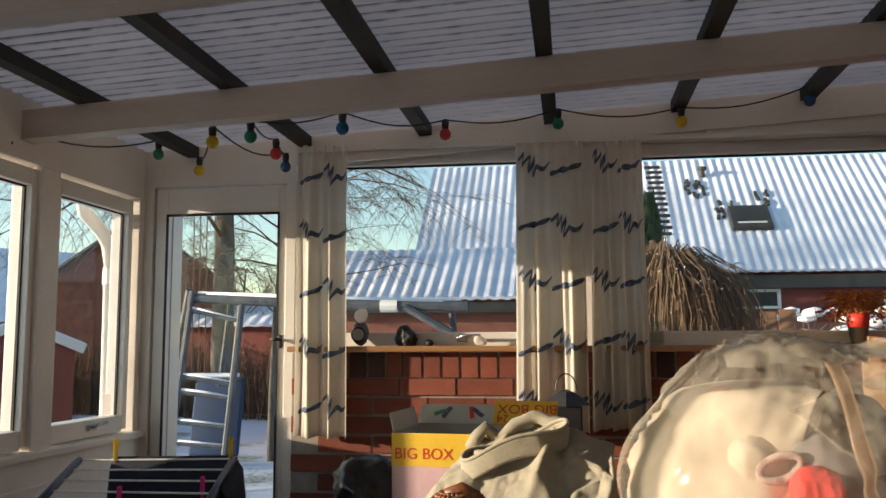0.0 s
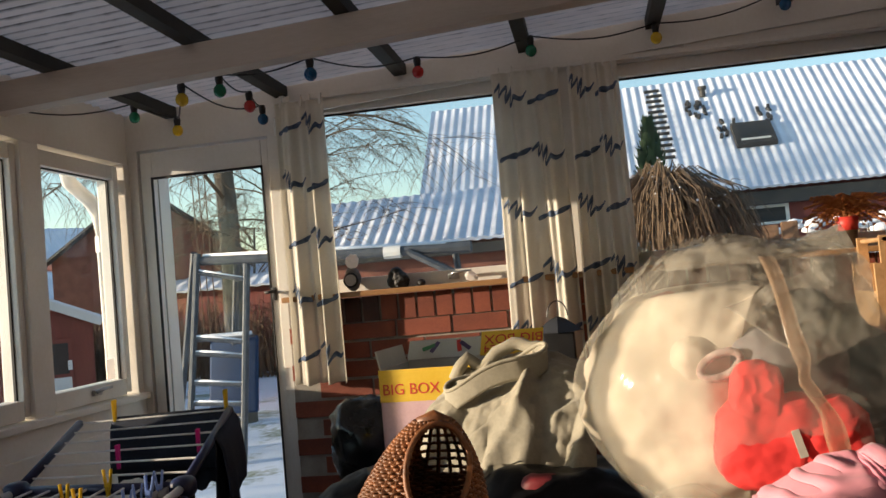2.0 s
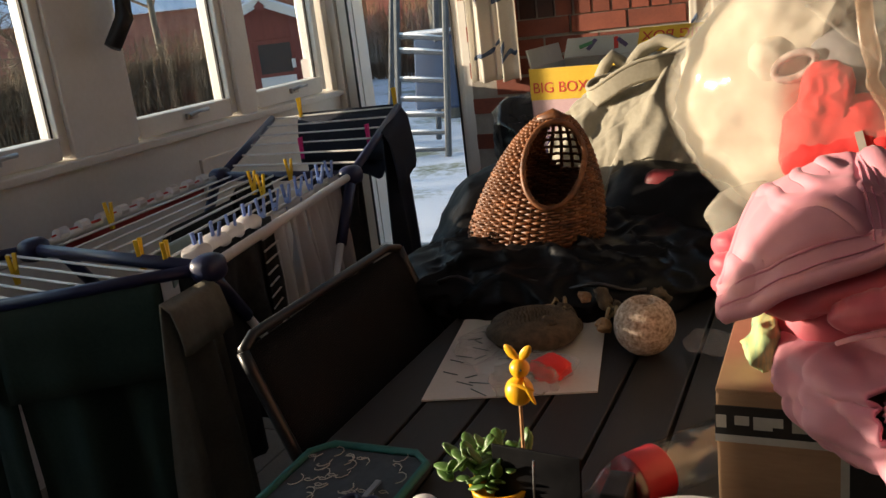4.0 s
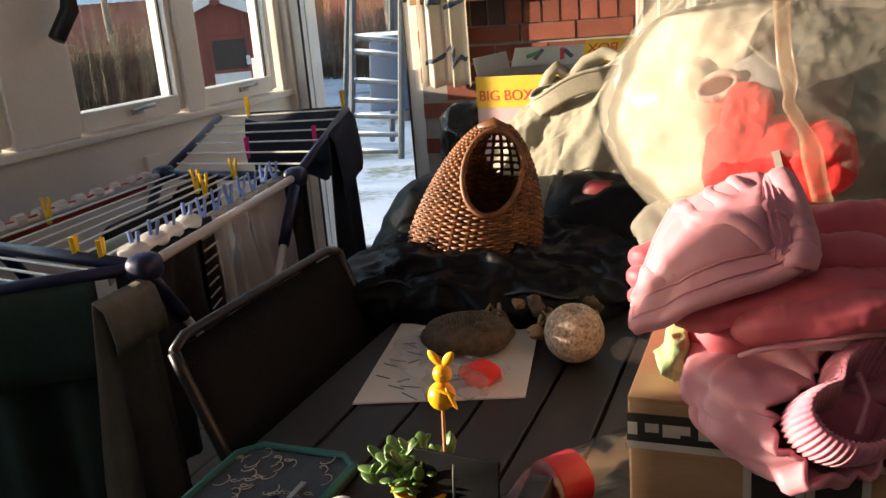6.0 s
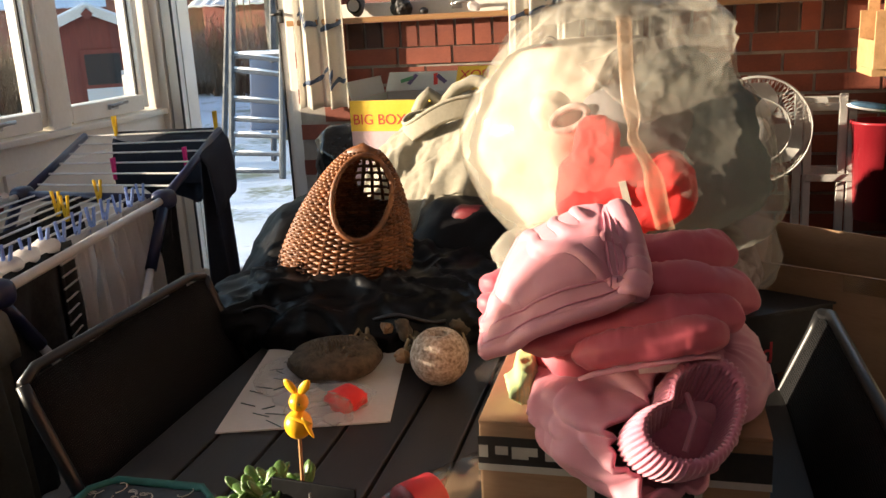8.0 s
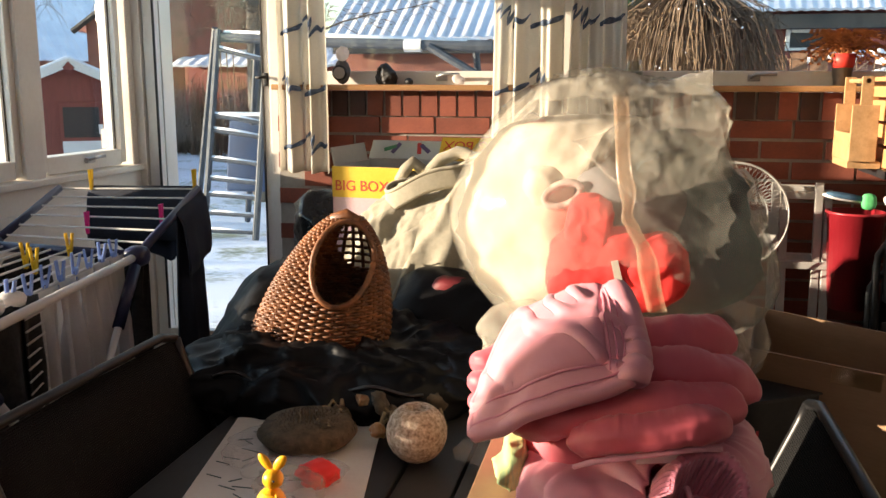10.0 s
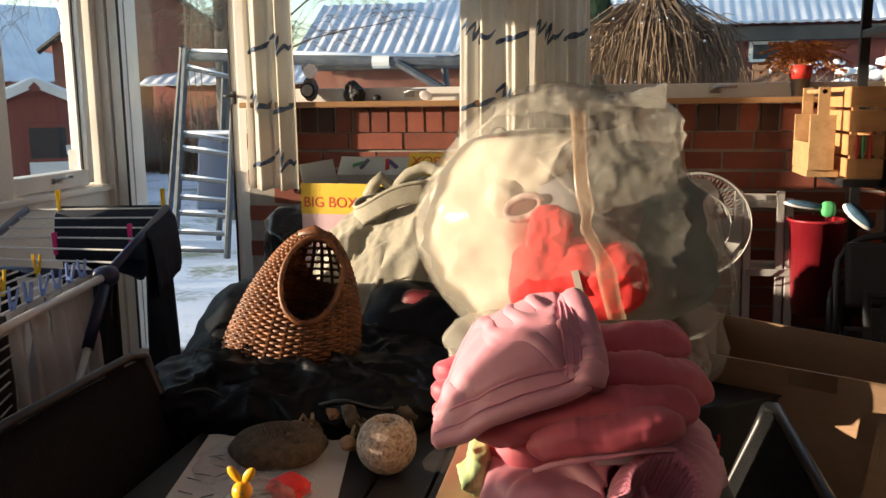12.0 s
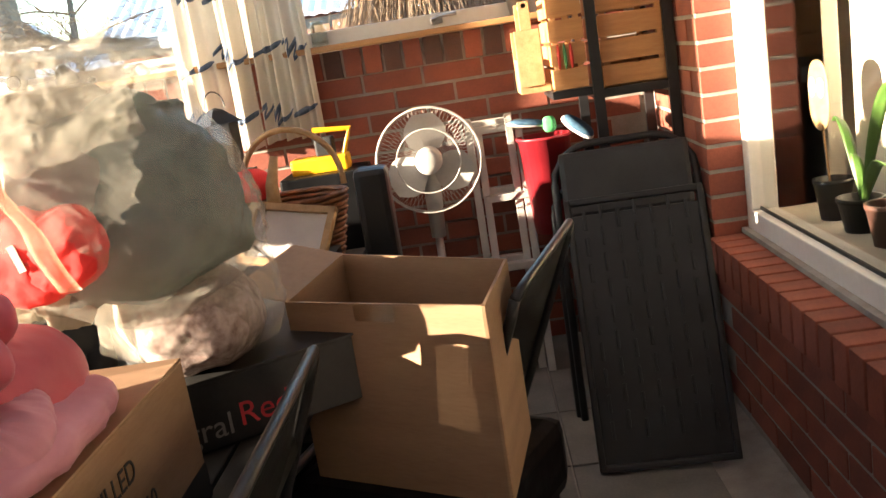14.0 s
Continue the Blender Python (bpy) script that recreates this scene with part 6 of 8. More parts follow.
# ---- heap behind the table ----
solo("black_bag", blob((-0.52, 1.58, 0.755), (0.34, 0.27, 0.10), (0, 0, 8), 2.4, 0.03, 6, 3, 6, 0.024, 8, flat=TZ + 0.001), BLACK_CLOTH, "black nylon bag lying on the table", "bag", smooth=True)
bag = bpy.data.objects["black_bag"]
part("zip", tubem([Vector((-0.72 + 0.42 * j / 20, 1.345 + 0.012 * math.sin(j * 0.7), 0.800 + 0.010 * math.sin(j * 0.9))) for j in range(21)], 0.004, 6), BLACK_METAL, bag, "black zip along the bag", True)
solo("black_bag", blob((-0.26, 1.92, 0.55), (0.30, 0.30, 0.38), (0, 0, 0), 2.8, 0.03, 5, 8, 5, 0.014, 6), BLACK_CLOTH, "black padded bag standing behind the table", "bag", smooth=True)
solo("black_jacket", blob((-0.80, 1.78, 0.52), (0.16, 0.30, 0.42), (0, 12, 0), 2.4, 0.03, 5, 12, 5, 0.014, 7), BLACK_CLOTH, "black jacket hanging over a chair", "jacket", smooth=True)

# big printed box, open at the top
YELLOW = paint("yellow_print", (0.72, 0.46, 0.03), (0.82, 0.56, 0.06), 6, 0.5, 0.05)
PINKPR = paint("pale_pink_print", (0.62, 0.40, 0.44), (0.74, 0.52, 0.55), 6, 0.5, 0.05)
PALEIN = paint("pale_grey_board", (0.46, 0.49, 0.45), (0.56, 0.58, 0.54), 5, 0.6, 0.05)
REDPR = paint("red_print", (0.55, 0.04, 0.03), (0.65, 0.06, 0.04), 9, 0.5, 0.03)
GREENPR = paint("green_print", (0.05, 0.22, 0.09), (0.08, 0.28, 0.12), 9, 0.5, 0.03)
VIOLET = paint("dark_violet_print", (0.08, 0.06, 0.14), (0.12, 0.09, 0.2), 9, 0.5, 0.03)
bx = thing("printed_box", "open yellow and pink printed detergent box", "box", (-0.55, 2.45, 0.70))
m = pose(-0.585, 2.455, 0.70, 0, 0, -5)
w, d, h = 0.218, 0.145, 0.425
for b in ((-w, w, -d, -d + 0.004, 0, h), (-w, w, d - 0.004, d, 0, h), (-w, -w + 0.004, -d, d, 0, h), (w - 0.004, w, -d, d, 0, h)):
    part("side", boxm(*b, m=m), PINKPR, bx)
part("bottom", boxm(-w, w, -d, d, 0, 0.004, m=m), PALEIN, bx)
part("yellow_band", boxm(-w - 0.001, w + 0.001, -d - 0.001, -d, h - 0.092, h, m=m), YELLOW, bx, "yellow printed band")
part("yellow_band", boxm(-w - 0.001, -w, -d, d, h - 0.092, h, m=m), YELLOW, bx, "yellow printed band")
part("yellow_band", boxm(w, w + 0.001, -d, d, h - 0.092, h, m=m), YELLOW, bx, "yellow printed band")
for b in ((-w + 0.005, w - 0.005, d - 0.006, d - 0.0045, h - 0.30, h), (-w + 0.0045, -w + 0.006, -d + 0.01, d - 0.01, h - 0.30, h), (w - 0.006, w - 0.0045, -d + 0.01, d - 0.01, h - 0.30, h)):
    part("inner_board", boxm(*b, m=m), PALEIN, bx, "pale inside of the box")
# back flap standing up, its plain inside on one half and its printed half beside it
fm_ = m @ pose(0, d, h, 52, 0, 0)
f1 = part("flap", boxm(-w, 0.02, 0, 0.072, 0, 0.004, m=fm_), PALEIN, bx, "raised pale flap")
f2 = part("flap", boxm(0.0205, w, 0, 0.088, 0, 0.004, m=fm_), YELLOW, bx, "raised yellow flap")
part("flap", boxm(-0.055, 0, -d + 0.01, d - 0.02, 0, 0.004, m=m @ pose(-w, 0, h, 0, 78, 0)), PALEIN, bx, "raised pale side flap")
words("print", "BIG BOX", 0.048, fm_ @ pose(0.125, 0.058, 0.0045, 0, 0, 180), REDPR, f2)
words("print", "24", 0.04, fm_ @ pose(0.05, 0.022, 0.0045, 0, 0, 180), REDPR, f2)
for k, (px, mt) in enumerate(((-0.15, GREENPR), (-0.13, VIOLET), (-0.05, REDPR), (-0.03, VIOLET))):
    part("print", boxm(-0.022, 0.022, -0.007, 0.007, 0, 0.005, m=fm_ @ pose(px, 0.042, 0, 0, 0, 20 + 40 * k)), mt, f1)
words("print", "BIG BOX", 0.044, m @ pose(-0.125, -d - 0.0015, h - 0.058, 90, 0, 0), REDPR, bx, label="red block letters")
for k in range(7):
    bm = tubem([m @ Vector((-0.19 + 0.05 * k, -d - 0.002, 0.12 + 0.05 * (k % 2))), m @ Vector((-0.17 + 0.05 * k, -d - 0.002, 0.22)), m @ Vector((-0.15 + 0.05 * k, -d - 0.002, 0.14))], 0.007, 5)
    part("script_print", bm, VIOLET, bx, "violet script lettering, unreadable")
solo("side_table", boxm(-0.85, -0.22, 2.22, 2.70, 0.30, 0.699, 0.01), BLACK_CLOTH, "dark covered stool under the box", "stool")

# khaki coat thrown over the heap
def coat(u, v):
    x = -0.70 + 0.50 * u + 0.05 * v * (0.5 - u)
    y = 2.22 - 0.40 * v + 0.04 * math.sin(4 * u)
    z = 1.02 + 0.125 * math.sin(math.pi * (0.12 + 0.62 * u)) - 0.30 * v ** 1.5 - 0.10 * (1 - u) ** 3
    # long folds that fall down the cloth from the waistband, and a few sharp cross creases
    f_ = noise.fractal(Vector((x * 5, y * 4, 1.5)), 1.0, 2.0, 2)
    g = max(0, 1 - abs(noise.noise(Vector((x * 9 - y * 2.5, y * 1.8, 0.3)))) * 3.5)
    e = max(0, 1 - abs(noise.noise(Vector((x * 7 + y * 9, y * 12 - x * 5, 2.3)))) * 5)
    c_ = noise.fractal(Vector((x * 15, y * 15, 7.0)), 1.0, 2.0, 3)
    return Vector((x + 0.012 * f_, y + 0.014 * f_ - 0.026 * g - 0.008 * c_, z + 0.020 * f_ + 0.026 * g + 0.012 * e + 0.009 * c_))
kc = thing("khaki_coat", "pale khaki canvas coat thrown over bags", "coat", (-0.5, 2.0, 0.9))
cloth("body", coat, 130, 100, KHAKI, kc, 0.008)
def waist(u, v):
    """The open waistband: a flattened loop standing up from the top of the cloth."""
    a = 2 * math.pi * u
    return Vector((-0.455 + 0.135 * math.cos(a), 2.13 + 0.05 * math.sin(a), 1.075 + 0.055 * v + 0.045 * math.cos(a) + 0.010 * math.sin(3 * a)))
cloth("waistband", waist, 60, 6, KHAKI, kc, 0.006, "stiff open waistband")
part("waist_hem", tubem([waist(j / 60, 1.0) for j in range(61)], 0.006, 6), KHAKI, kc, "", True)
part("collar", tubem([coat(0.25 + 0.5 * k / 12, 0.02) + Vector((0, -0.01, 0.02 + 0.015 * math.sin(k))) for k in range(13)], 0.018, 8), KHAKI, kc, "", True)
part("hem", tubem([coat(k / 20, 0.99) for k in range(21)], 0.008, 6), KHAKI, kc, "", True)
part("pocket", sheet(lambda u, v: coat(0.45 + 0.25 * u, 0.55 + 0.3 * v) + Vector((0, -0.008, 0.012)), 14, 10), KHAKI, kc, "", True)
solo("pouch", blob((-0.33, 1.80, 0.87), (0.06, 0.03, 0.06), (20, 0, 0), 3, 0.006, 18, 3, 3), paint("dark_red_cloth", (0.16, 0.012, 0.02), (0.24, 0.03, 0.035), 12, 0.5, 0.2), "dark red cloth pouch in clear wrapping", "pouch", smooth=True)
solo("black_sack", blob((-0.97, 2.72, 0.87), (0.12, 0.12, 0.14), n=2.2, amp=0.02, seed=6, sub=4, ridge=0.014, rfreq=12), paint("black_bin_liner", (0.008, 0.009, 0.01), (0.02, 0.022, 0.024), 6, 0.22, 0.3, crease=0.8, cscale=14), "crumpled shiny black bin liner by the wall", "bag", smooth=True)

# wicker basket with a hooped opening
bk = thing("wicker_basket", "brown wicker basket with a hooped side opening", "basket", (-0.58, 1.6, 0.83))
BO = Vector((-0.586, 1.58, 0.828))
def bshape(a, z):
    """Outline radius and centre of the basket at height z, by angle."""
    f = z / 0.265
    r = 0.133 * max(0.0, 1 - f ** 1.55) ** 0.66 + 0.016
    return BO + Vector((r * math.cos(a) + 0.060 * f, r * 0.80 * math.sin(a) + 0.015 * f, z))
def opening(p, row=0):
    q = (p - BO)
    if row % 3 and q.y > 0.02 and ((q.x - 0.070) / 0.055) ** 2 + ((q.z - 0.185) / 0.055) ** 2 < 1:
        return True
    return ((q.x - 0.074) / 0.055) ** 2 + ((q.z - 0.172) / 0.080) ** 2 < 1 and q.y < 0.03
NR, NA = 44, 52
for r in range(NR):
    z = 0.004 + 0.252 * (r / (NR - 1)) ** 0.95
    run = []
    for k in range(NA * 4 + 1):
        a = 2 * math.pi * k / (NA * 4)
        p = bshape(a, z) + Vector((math.cos(a), math.sin(a), 0)) * 0.0040 * math.cos(a * NA / 2 + math.pi * (r % 2))
        if opening(p, r):
            if len(run) > 2:
                part("cane", tubem(run, 0.0037, 5), WICKER, bk, "", True)
            run = []
        else:
            run.append(p)
    if len(run) > 2:
        part("cane", tubem(run, 0.0037, 5), WICKER, bk, "", True)
for k in range(NA // 2):
    a = 2 * math.pi * k / (NA // 2)
    run = []
    for p in [bshape(a, 0.256 * j / 16) for j in range(17)] + [None]:
        if p is not None and not opening(p):
            run.append(p)
            continue
        if len(run) > 2:
            part("stake", tubem(run, 0.0042, 5), WICKER, bk)
        run = []
hoop = [BO + Vector((0.074 + 0.058 * math.cos(a), 0, 0.172 + 0.083 * math.sin(a))) for a in (2 * math.pi * j / 40 for j in range(41))]
hoop = [Vector((p.x, BO.y - 0.80 * math.sqrt(max(0.0004, (0.133 * max(0, 1 - ((p.z - BO.z) / 0.265) ** 1.55) ** 0.66 + 0.016) ** 2 - min(p.x - BO.x - 0.226 * (p.z - BO.z), 0.13) ** 2)), p.z)) for p in hoop]
part("hoop", tubem(hoop, 0.0062, 8), WICKER, bk, "plaited rim of the opening", True)
part("handle_binding", tubem([BO + Vector((0.033, 0.0, 0.252)), BO + Vector((0.063, 0.01, 0.264)), BO + Vector((0.093, 0.0, 0.25))], 0.014, 8), WICKER, bk, "", True)

# ---- on the table ----
PAPER = paint("white_printed_card", (0.55, 0.55, 0.53), (0.66, 0.66, 0.64), 4, 0.5, 0.03)
mt = thing("place_mat", "white printed place mat on the table", "place mat", (-0.48, 1.2, TZ))
bm = bmesh.new()
v = [bm.verts.new((x, y, TZ + dz)) for dz in (0.001, 0.004) for x, y in ((-0.582, 0.953), (-0.316, 1.032), (-0.40, 1.47), (-0.655, 1.34))]
for q in ((0, 1, 2, 3), (4, 5, 6, 7), (0, 1, 5, 4), (1, 2, 6, 5), (2, 3, 7, 6), (3, 0, 4, 7)):
    bm.faces.new([v[k] for k in q])
part("card", bm, PAPER, mt)
rnd = random.Random(6)
bm = bmesh.new()
for k in range(24):
    c = Vector((rnd.uniform(-0.60, -0.48), rnd.uniform(1.0, 1.3), TZ + 0.0046))
    tube(bm, [c, c + Vector((rnd.uniform(0.01, 0.04), rnd.uniform(-0.02, 0.02), 0))], 0.0012, 4)
part("leaf_print", bm, TEAL, mt, "faint grey-green leaf print", kind="stuff")
SEED = paint("dry_sunflower_head", (0.045, 0.032, 0.020), (0.12, 0.09, 0.055), 60, 0.95, 0.6, 200)
sf = thing("sunflower_head", "dried brown sunflower head on the mat", "dried flower", (-0.49, 1.235, TZ))
part("disc", lathem([(0.02, 0.0), (0.075, 0.006), (0.088, 0.022), (0.075, 0.040), (0.04, 0.048), (0.0, 0.046)], 32, (-0.475, 1.215, TZ + 0.005)), SEED, sf, "", True)
bm = bmesh.new()
for k in range(420):
    r = 0.0042 * math.sqrt(k)
    a = k * 2.39996
    if r < 0.085:
        zz = TZ + 0.005 + 0.047 - (r / 0.085) ** 3 * 0.022
        bmesh.ops.create_cone(bm, segments=4, radius1=0.0022, radius2=0.0006, depth=0.006, cap_ends=False, matrix=Matrix.Translation((-0.475 + r * math.cos(a), 1.215 + r * math.sin(a), zz + 0.002)))
part("seeds", bm, SEED, sf, "", kind="stuff")
DRY = paint("dry_stalk", (0.16, 0.115, 0.06), (0.28, 0.21, 0.12), 20, 0.9, 0.3)
dr = thing("dried_flowers", "bunch of dried brown flower stalks", "dried flowers", (-0.38, 1.25, TZ))
for k in range(16):
    c = Vector((-0.42 + rnd.uniform(-0.05, 0.10), 1.30 + rnd.uniform(-0.13, 0.13), TZ + 0.02))
    e = c + Vector((rnd.uniform(-0.06, 0.06), rnd.uniform(-0.08, 0.08), rnd.uniform(0, 0.03)))
    part("stalk", tubem([c, c.lerp(e, 0.5) + Vector((0, 0, 0.025)), e], 0.0035, 6), DRY, dr, "", True)
    part("seed_head", blob(e, (0.017, 0.017, 0.013), amp=0.008, freq=60, seed=k, sub=3), SEED if k % 3 else OAK, dr)
ST = paint("speckled_stone_ball", (0.24, 0.17, 0.12), (0.62, 0.52, 0.42), 130, 0.8, 0.6, 260)
solo("candle_ball", lathem([(0.012, 0.0)] + [(0.0515 * math.sin(math.pi * k / 18), 0.0515 - 0.0515 * math.cos(math.pi * k / 18)) for k in range(2, 16)] + [(0.016, 0.094), (0.014, 0.085), (0.0, 0.084)], 32, (-0.272, 1.193, TZ)), ST, "speckled round candle holder on the table", "candle holder", smooth=True)
solo("sweet_packet", blob((-0.40, 1.065, TZ + 0.022), (0.035, 0.022, 0.018), (0, 0, 15), 2.2, 0.008, 30, 4, 4, 0.005, 40), REDCL, "red sweets in clear wrapping on the mat", "packet", smooth=True)
solo("plastic_wrap", blob((-0.44, 1.08, TZ + 0.016), (0.085, 0.045, 0.014), (0, 0, 12), 2.2, 0.01, 16, 5, 4, 0.008, 26), CLEAR_FILM, "crumpled clear plastic wrapping on the mat", "wrapping", smooth=True)
solo("plastic_wrap", blob((-0.56, 1.16, TZ + 0.014), (0.04, 0.08, 0.010), (0, 0, 12), 2.2, 0.008, 16, 6, 4, 0.006, 26), CLEAR_FILM, "crumpled clear plastic wrapping on the mat", "wrapping", smooth=True)
solo("plastic_wrap", blob((-0.155, 1.20, TZ + 0.02), (0.06, 0.03, 0.018), (0, 0, -12), 2.2, 0.008, 16, 7, 4, 0.006, 26), CLEAR_FILM, "crumpled clear plastic by the stone ball", "wrapping", smooth=True)
YP = paint("yellow_lacquer", (0.85, 0.40, 0.01), (0.92, 0.50, 0.02), 15, 0.35, 0.02)
bn = thing("plant_pick", "yellow wooden hare on a plant stick", "ornament", (-0.305, 0.675, 0.80))
K = Vector((-0.306, 0.675, 0.0))
part("stick", tubem([K + Vector((-0.004, 0, 0.79)), K + Vector((0, 0, 0.90))], 0.0022, 6), OAK, bn)
part("body", blob(K + Vector((0, 0, 0.912)), (0.0165, 0.0165, 0.0175), amp=0, sub=3), YP, bn, "", True)
part("head", blob(K + Vector((0.003, 0, 0.940)), (0.0115, 0.0115, 0.0115), amp=0, sub=3), YP, bn, "", True)
for s in (-1, 1):
    part("ear", blob(K + Vector((0.003 + s * 0.0085, 0, 0.959)), (0.0055, 0.003, 0.011), (0, s * 38, 0), amp=0, sub=3), YP, bn, "", True)
    part("arm", blob(K + Vector((0.012 + 0.004 * s, -0.01, 0.918 - 0.004 * s)), (0.003, 0.003, 0.015), (0, 130 + 25 * s, 0), amp=0, sub=2), YP, bn, "", True)
part("eye", blob(K + Vector((0.008, -0.0105, 0.942)), (0.0013, 0.0013, 0.0013), amp=0, sub=2), GASKET, bn)
LEAF = paint("green_succulent", (0.05, 0.12, 0.02), (0.12, 0.22, 0.05), 12, 0.4, 0.1, spread=0.2)
pl = thing("potted_plant", "small green succulent in a yellow pot", "plant", (-0.37, 0.68, TZ))
part("pot", lathem([(0.028, 0), (0.036, 0.05), (0.038, 0.055), (0.033, 0.055), (0.03, 0.04)], 20, (-0.34, 0.672, TZ)), YP, pl, "", True)
lf = bmesh.new()
bmesh.ops.create_icosphere(lf, subdivisions=2, radius=1.0, matrix=Matrix.Translation((0, 0, 0.9)) @ Matrix.Diagonal((0.5, 0.16, 0.95, 1)))
LM = mesh_of("leaf", lf, LEAF, True)
for k in range(70):
    a, t_ = rnd.uniform(0, 6.28), rnd.uniform(20, 95)
    c = Vector((-0.355 + rnd.uniform(-0.05, 0.03), 0.685 + rnd.uniform(-0.03, 0.04), TZ + 0.05 + rnd.uniform(0, 0.028)))
    o = piece("leaf", LM, pose(*c, 0, 0, math.degrees(a)) @ pose(0, 0, 0, t_, 0, 0) @ Matrix.Scale(rnd.uniform(0.013, 0.02), 4), pl)
fr = thing("black_stand", "black card display stand with a wire", "stand", (-0.30, 0.66, TZ))
part("panel", boxm(-0.055, 0.055, -0.002, 0.002, 0, 0.104, 0.001, m=pose(-0.292, 0.655, TZ + 0.002, -6, 0, -6)), BLACK_CLOTH, fr)
part("wire", tubem([(-0.290, 0.645, TZ + 0.0), (-0.287, 0.640, TZ + 0.07), (-0.284, 0.640, TZ + 0.108)], 0.0015, 6), METAL, fr)
part("foot", boxm(-0.22, -0.19, 0.665, 0.72, TZ, TZ + 0.06, 0.003), BLACK_PRINT, fr)
PET = clear("clear_plastic_bottle", (0.93, 0.95, 0.94), 0.05, 0.10)
bo = thing("plastic_bottle", "empty clear bottle with a red label lying down", "bottle", (-0.16, 0.79, TZ))
m = pose(-0.19, 0.745, TZ + 0.036, 90, 0, -38)
part("body", lathem([(0.01, -0.10), (0.033, -0.095), (0.034, -0.02), (0.031, -0.015), (0.034, -0.01), (0.034, 0.06), (0.028, 0.085), (0.013, 0.11), (0.013, 0.13), (0.0, 0.13)], 24, m=m @ pose(0, 0, -0.04)), PET, bo, "", True)
part("label", lathem([(0.0346, -0.045), (0.0348, -0.043), (0.0348, -0.002), (0.0346, 0.0)], 24, m=m @ pose(0, 0, 0.018)), paint("red_bottle_label", (0.34, 0.012, 0.02), (0.42, 0.02, 0.03), 9, 0.4, 0.03), bo, "red paper label", True)
b2_ = thing("plastic_bottle", "standing clear bottle with a white cap", "bottle", (-0.33, 0.45, TZ))
part("body", lathem([(0.03, 0.0), (0.032, 0.01), (0.032, 0.09), (0.026, 0.115), (0.012, 0.132), (0.012, 0.14)], 24, (-0.335, 0.47, TZ)), PET, b2_, "", True)
part("cap", lathem([(0.0145, 0), (0.0145, 0.015), (0.012, 0.018)], 24, (-0.335, 0.47, TZ + 0.138)), WHITE_ROD, b2_, "white screw cap", True)
JUTE = paint("brown_jute", (0.14, 0.055, 0.02), (0.26, 0.115, 0.045), 60, 0.95, 0.7, 240)
solo("jute_sack", blob((-0.02, 0.50, TZ + 0.045), (0.21, 0.075, 0.05), (0, 0, 4), 2.3, 0.012, 9, 9, 4, flat=TZ + 0.001), JUTE, "brown jute sack lying on the table", "sack", smooth=True)
pb = thing("paint_palette", "white board with a blue printed picture", "board", (-0.06, 0.50, TZ + 0.1))
m = pose(-0.085, 0.455, TZ + 0.10, 24, 0, 8)
bm = bmesh.new()
tube(bm, [m @ Vector((0, 0, 0)), m @ Vector((0, 0, 0.004))], 0.105, 48)
bm2 = lathem([(0.013, -0.001), (0.013, 0.0055), (0.0, 0.0055)], 20, m=m @ pose(0.02, 0.075, 0))
part("board", bm, WHITE_ROD, pb)
part("grip_hole", bm2, GASKET, pb, "dark oval grip hole")
part("picture", boxm(-0.07, 0.08, -0.06, 0.045, 0.0045, 0.006, m=m), paint("blue_print", (0.06, 0.28, 0.42), (0.5, 0.6, 0.62), 30, 0.4, 0.02), pb, "blue printed picture")
part("title_bar", boxm(-0.02, 0.055, 0.018, 0.032, 0.006, 0.0068, m=m), WHITE_ROD, pb, "pale unreadable title")
PC = paint("dark_patterned_lining", (0.02, 0.03, 0.04), (0.05, 0.065, 0.08), 50, 0.6, 0.1)
GRN = paint("teal_zip_edge", (0.01, 0.10, 0.09), (0.02, 0.15, 0.13), 20, 0.6, 0.2)
pcs = thing("pencil_case", "open dark pencil case with teal zip edge", "pencil case", (-0.55, 0.62, TZ))
part("case", boxm(-0.655, -0.475, 0.47, 0.765, TZ + 0.001, TZ + 0.02, 0.008), PC, pcs)
part("zip_edge", tubem([(-0.655, 0.47, TZ + 0.02), (-0.655, 0.74, TZ + 0.021), (-0.63, 0.768, TZ + 0.021), (-0.50, 0.768, TZ + 0.021), (-0.475, 0.745, TZ + 0.021), (-0.475, 0.47, TZ + 0.02)], 0.006, 6), GRN, pcs, "teal zip edge", True)
sc = thing("scissors", "small scissors with dark blue handles", "scissors", (-0.52, 0.64, TZ + 0.021))
for s in (-1, 1):
    part("handle", tubem([Vector((-0.515 + s * 0.014, 0.63, TZ + 0.026)) + Vector((0.011 * math.cos(a), 0.017 * math.sin(a), 0)) for a in (j * 0.4 for j in range(17))], 0.004, 6), NAVY_PLASTIC, sc, "", True)
part("blades", boxm(-0.519, -0.511, 0.645, 0.685, TZ + 0.024, TZ + 0.028, 0.001), METAL, sc)
bm = bmesh.new()
for k in range(60):
    c = Vector((rnd.uniform(-0.645, -0.49), rnd.uniform(0.48, 0.75), TZ + 0.0215))
    tube(bm, [c + Vector((0.008 * math.cos(j * 0.9 + k), 0.008 * math.sin(j * 0.9 + k) + 0.003 * j, 0)) for j in range(6)], 0.0008, 4)
part("pattern", bm, PALE_PRINT, pcs, "thin pale curled pattern", kind="stuff")

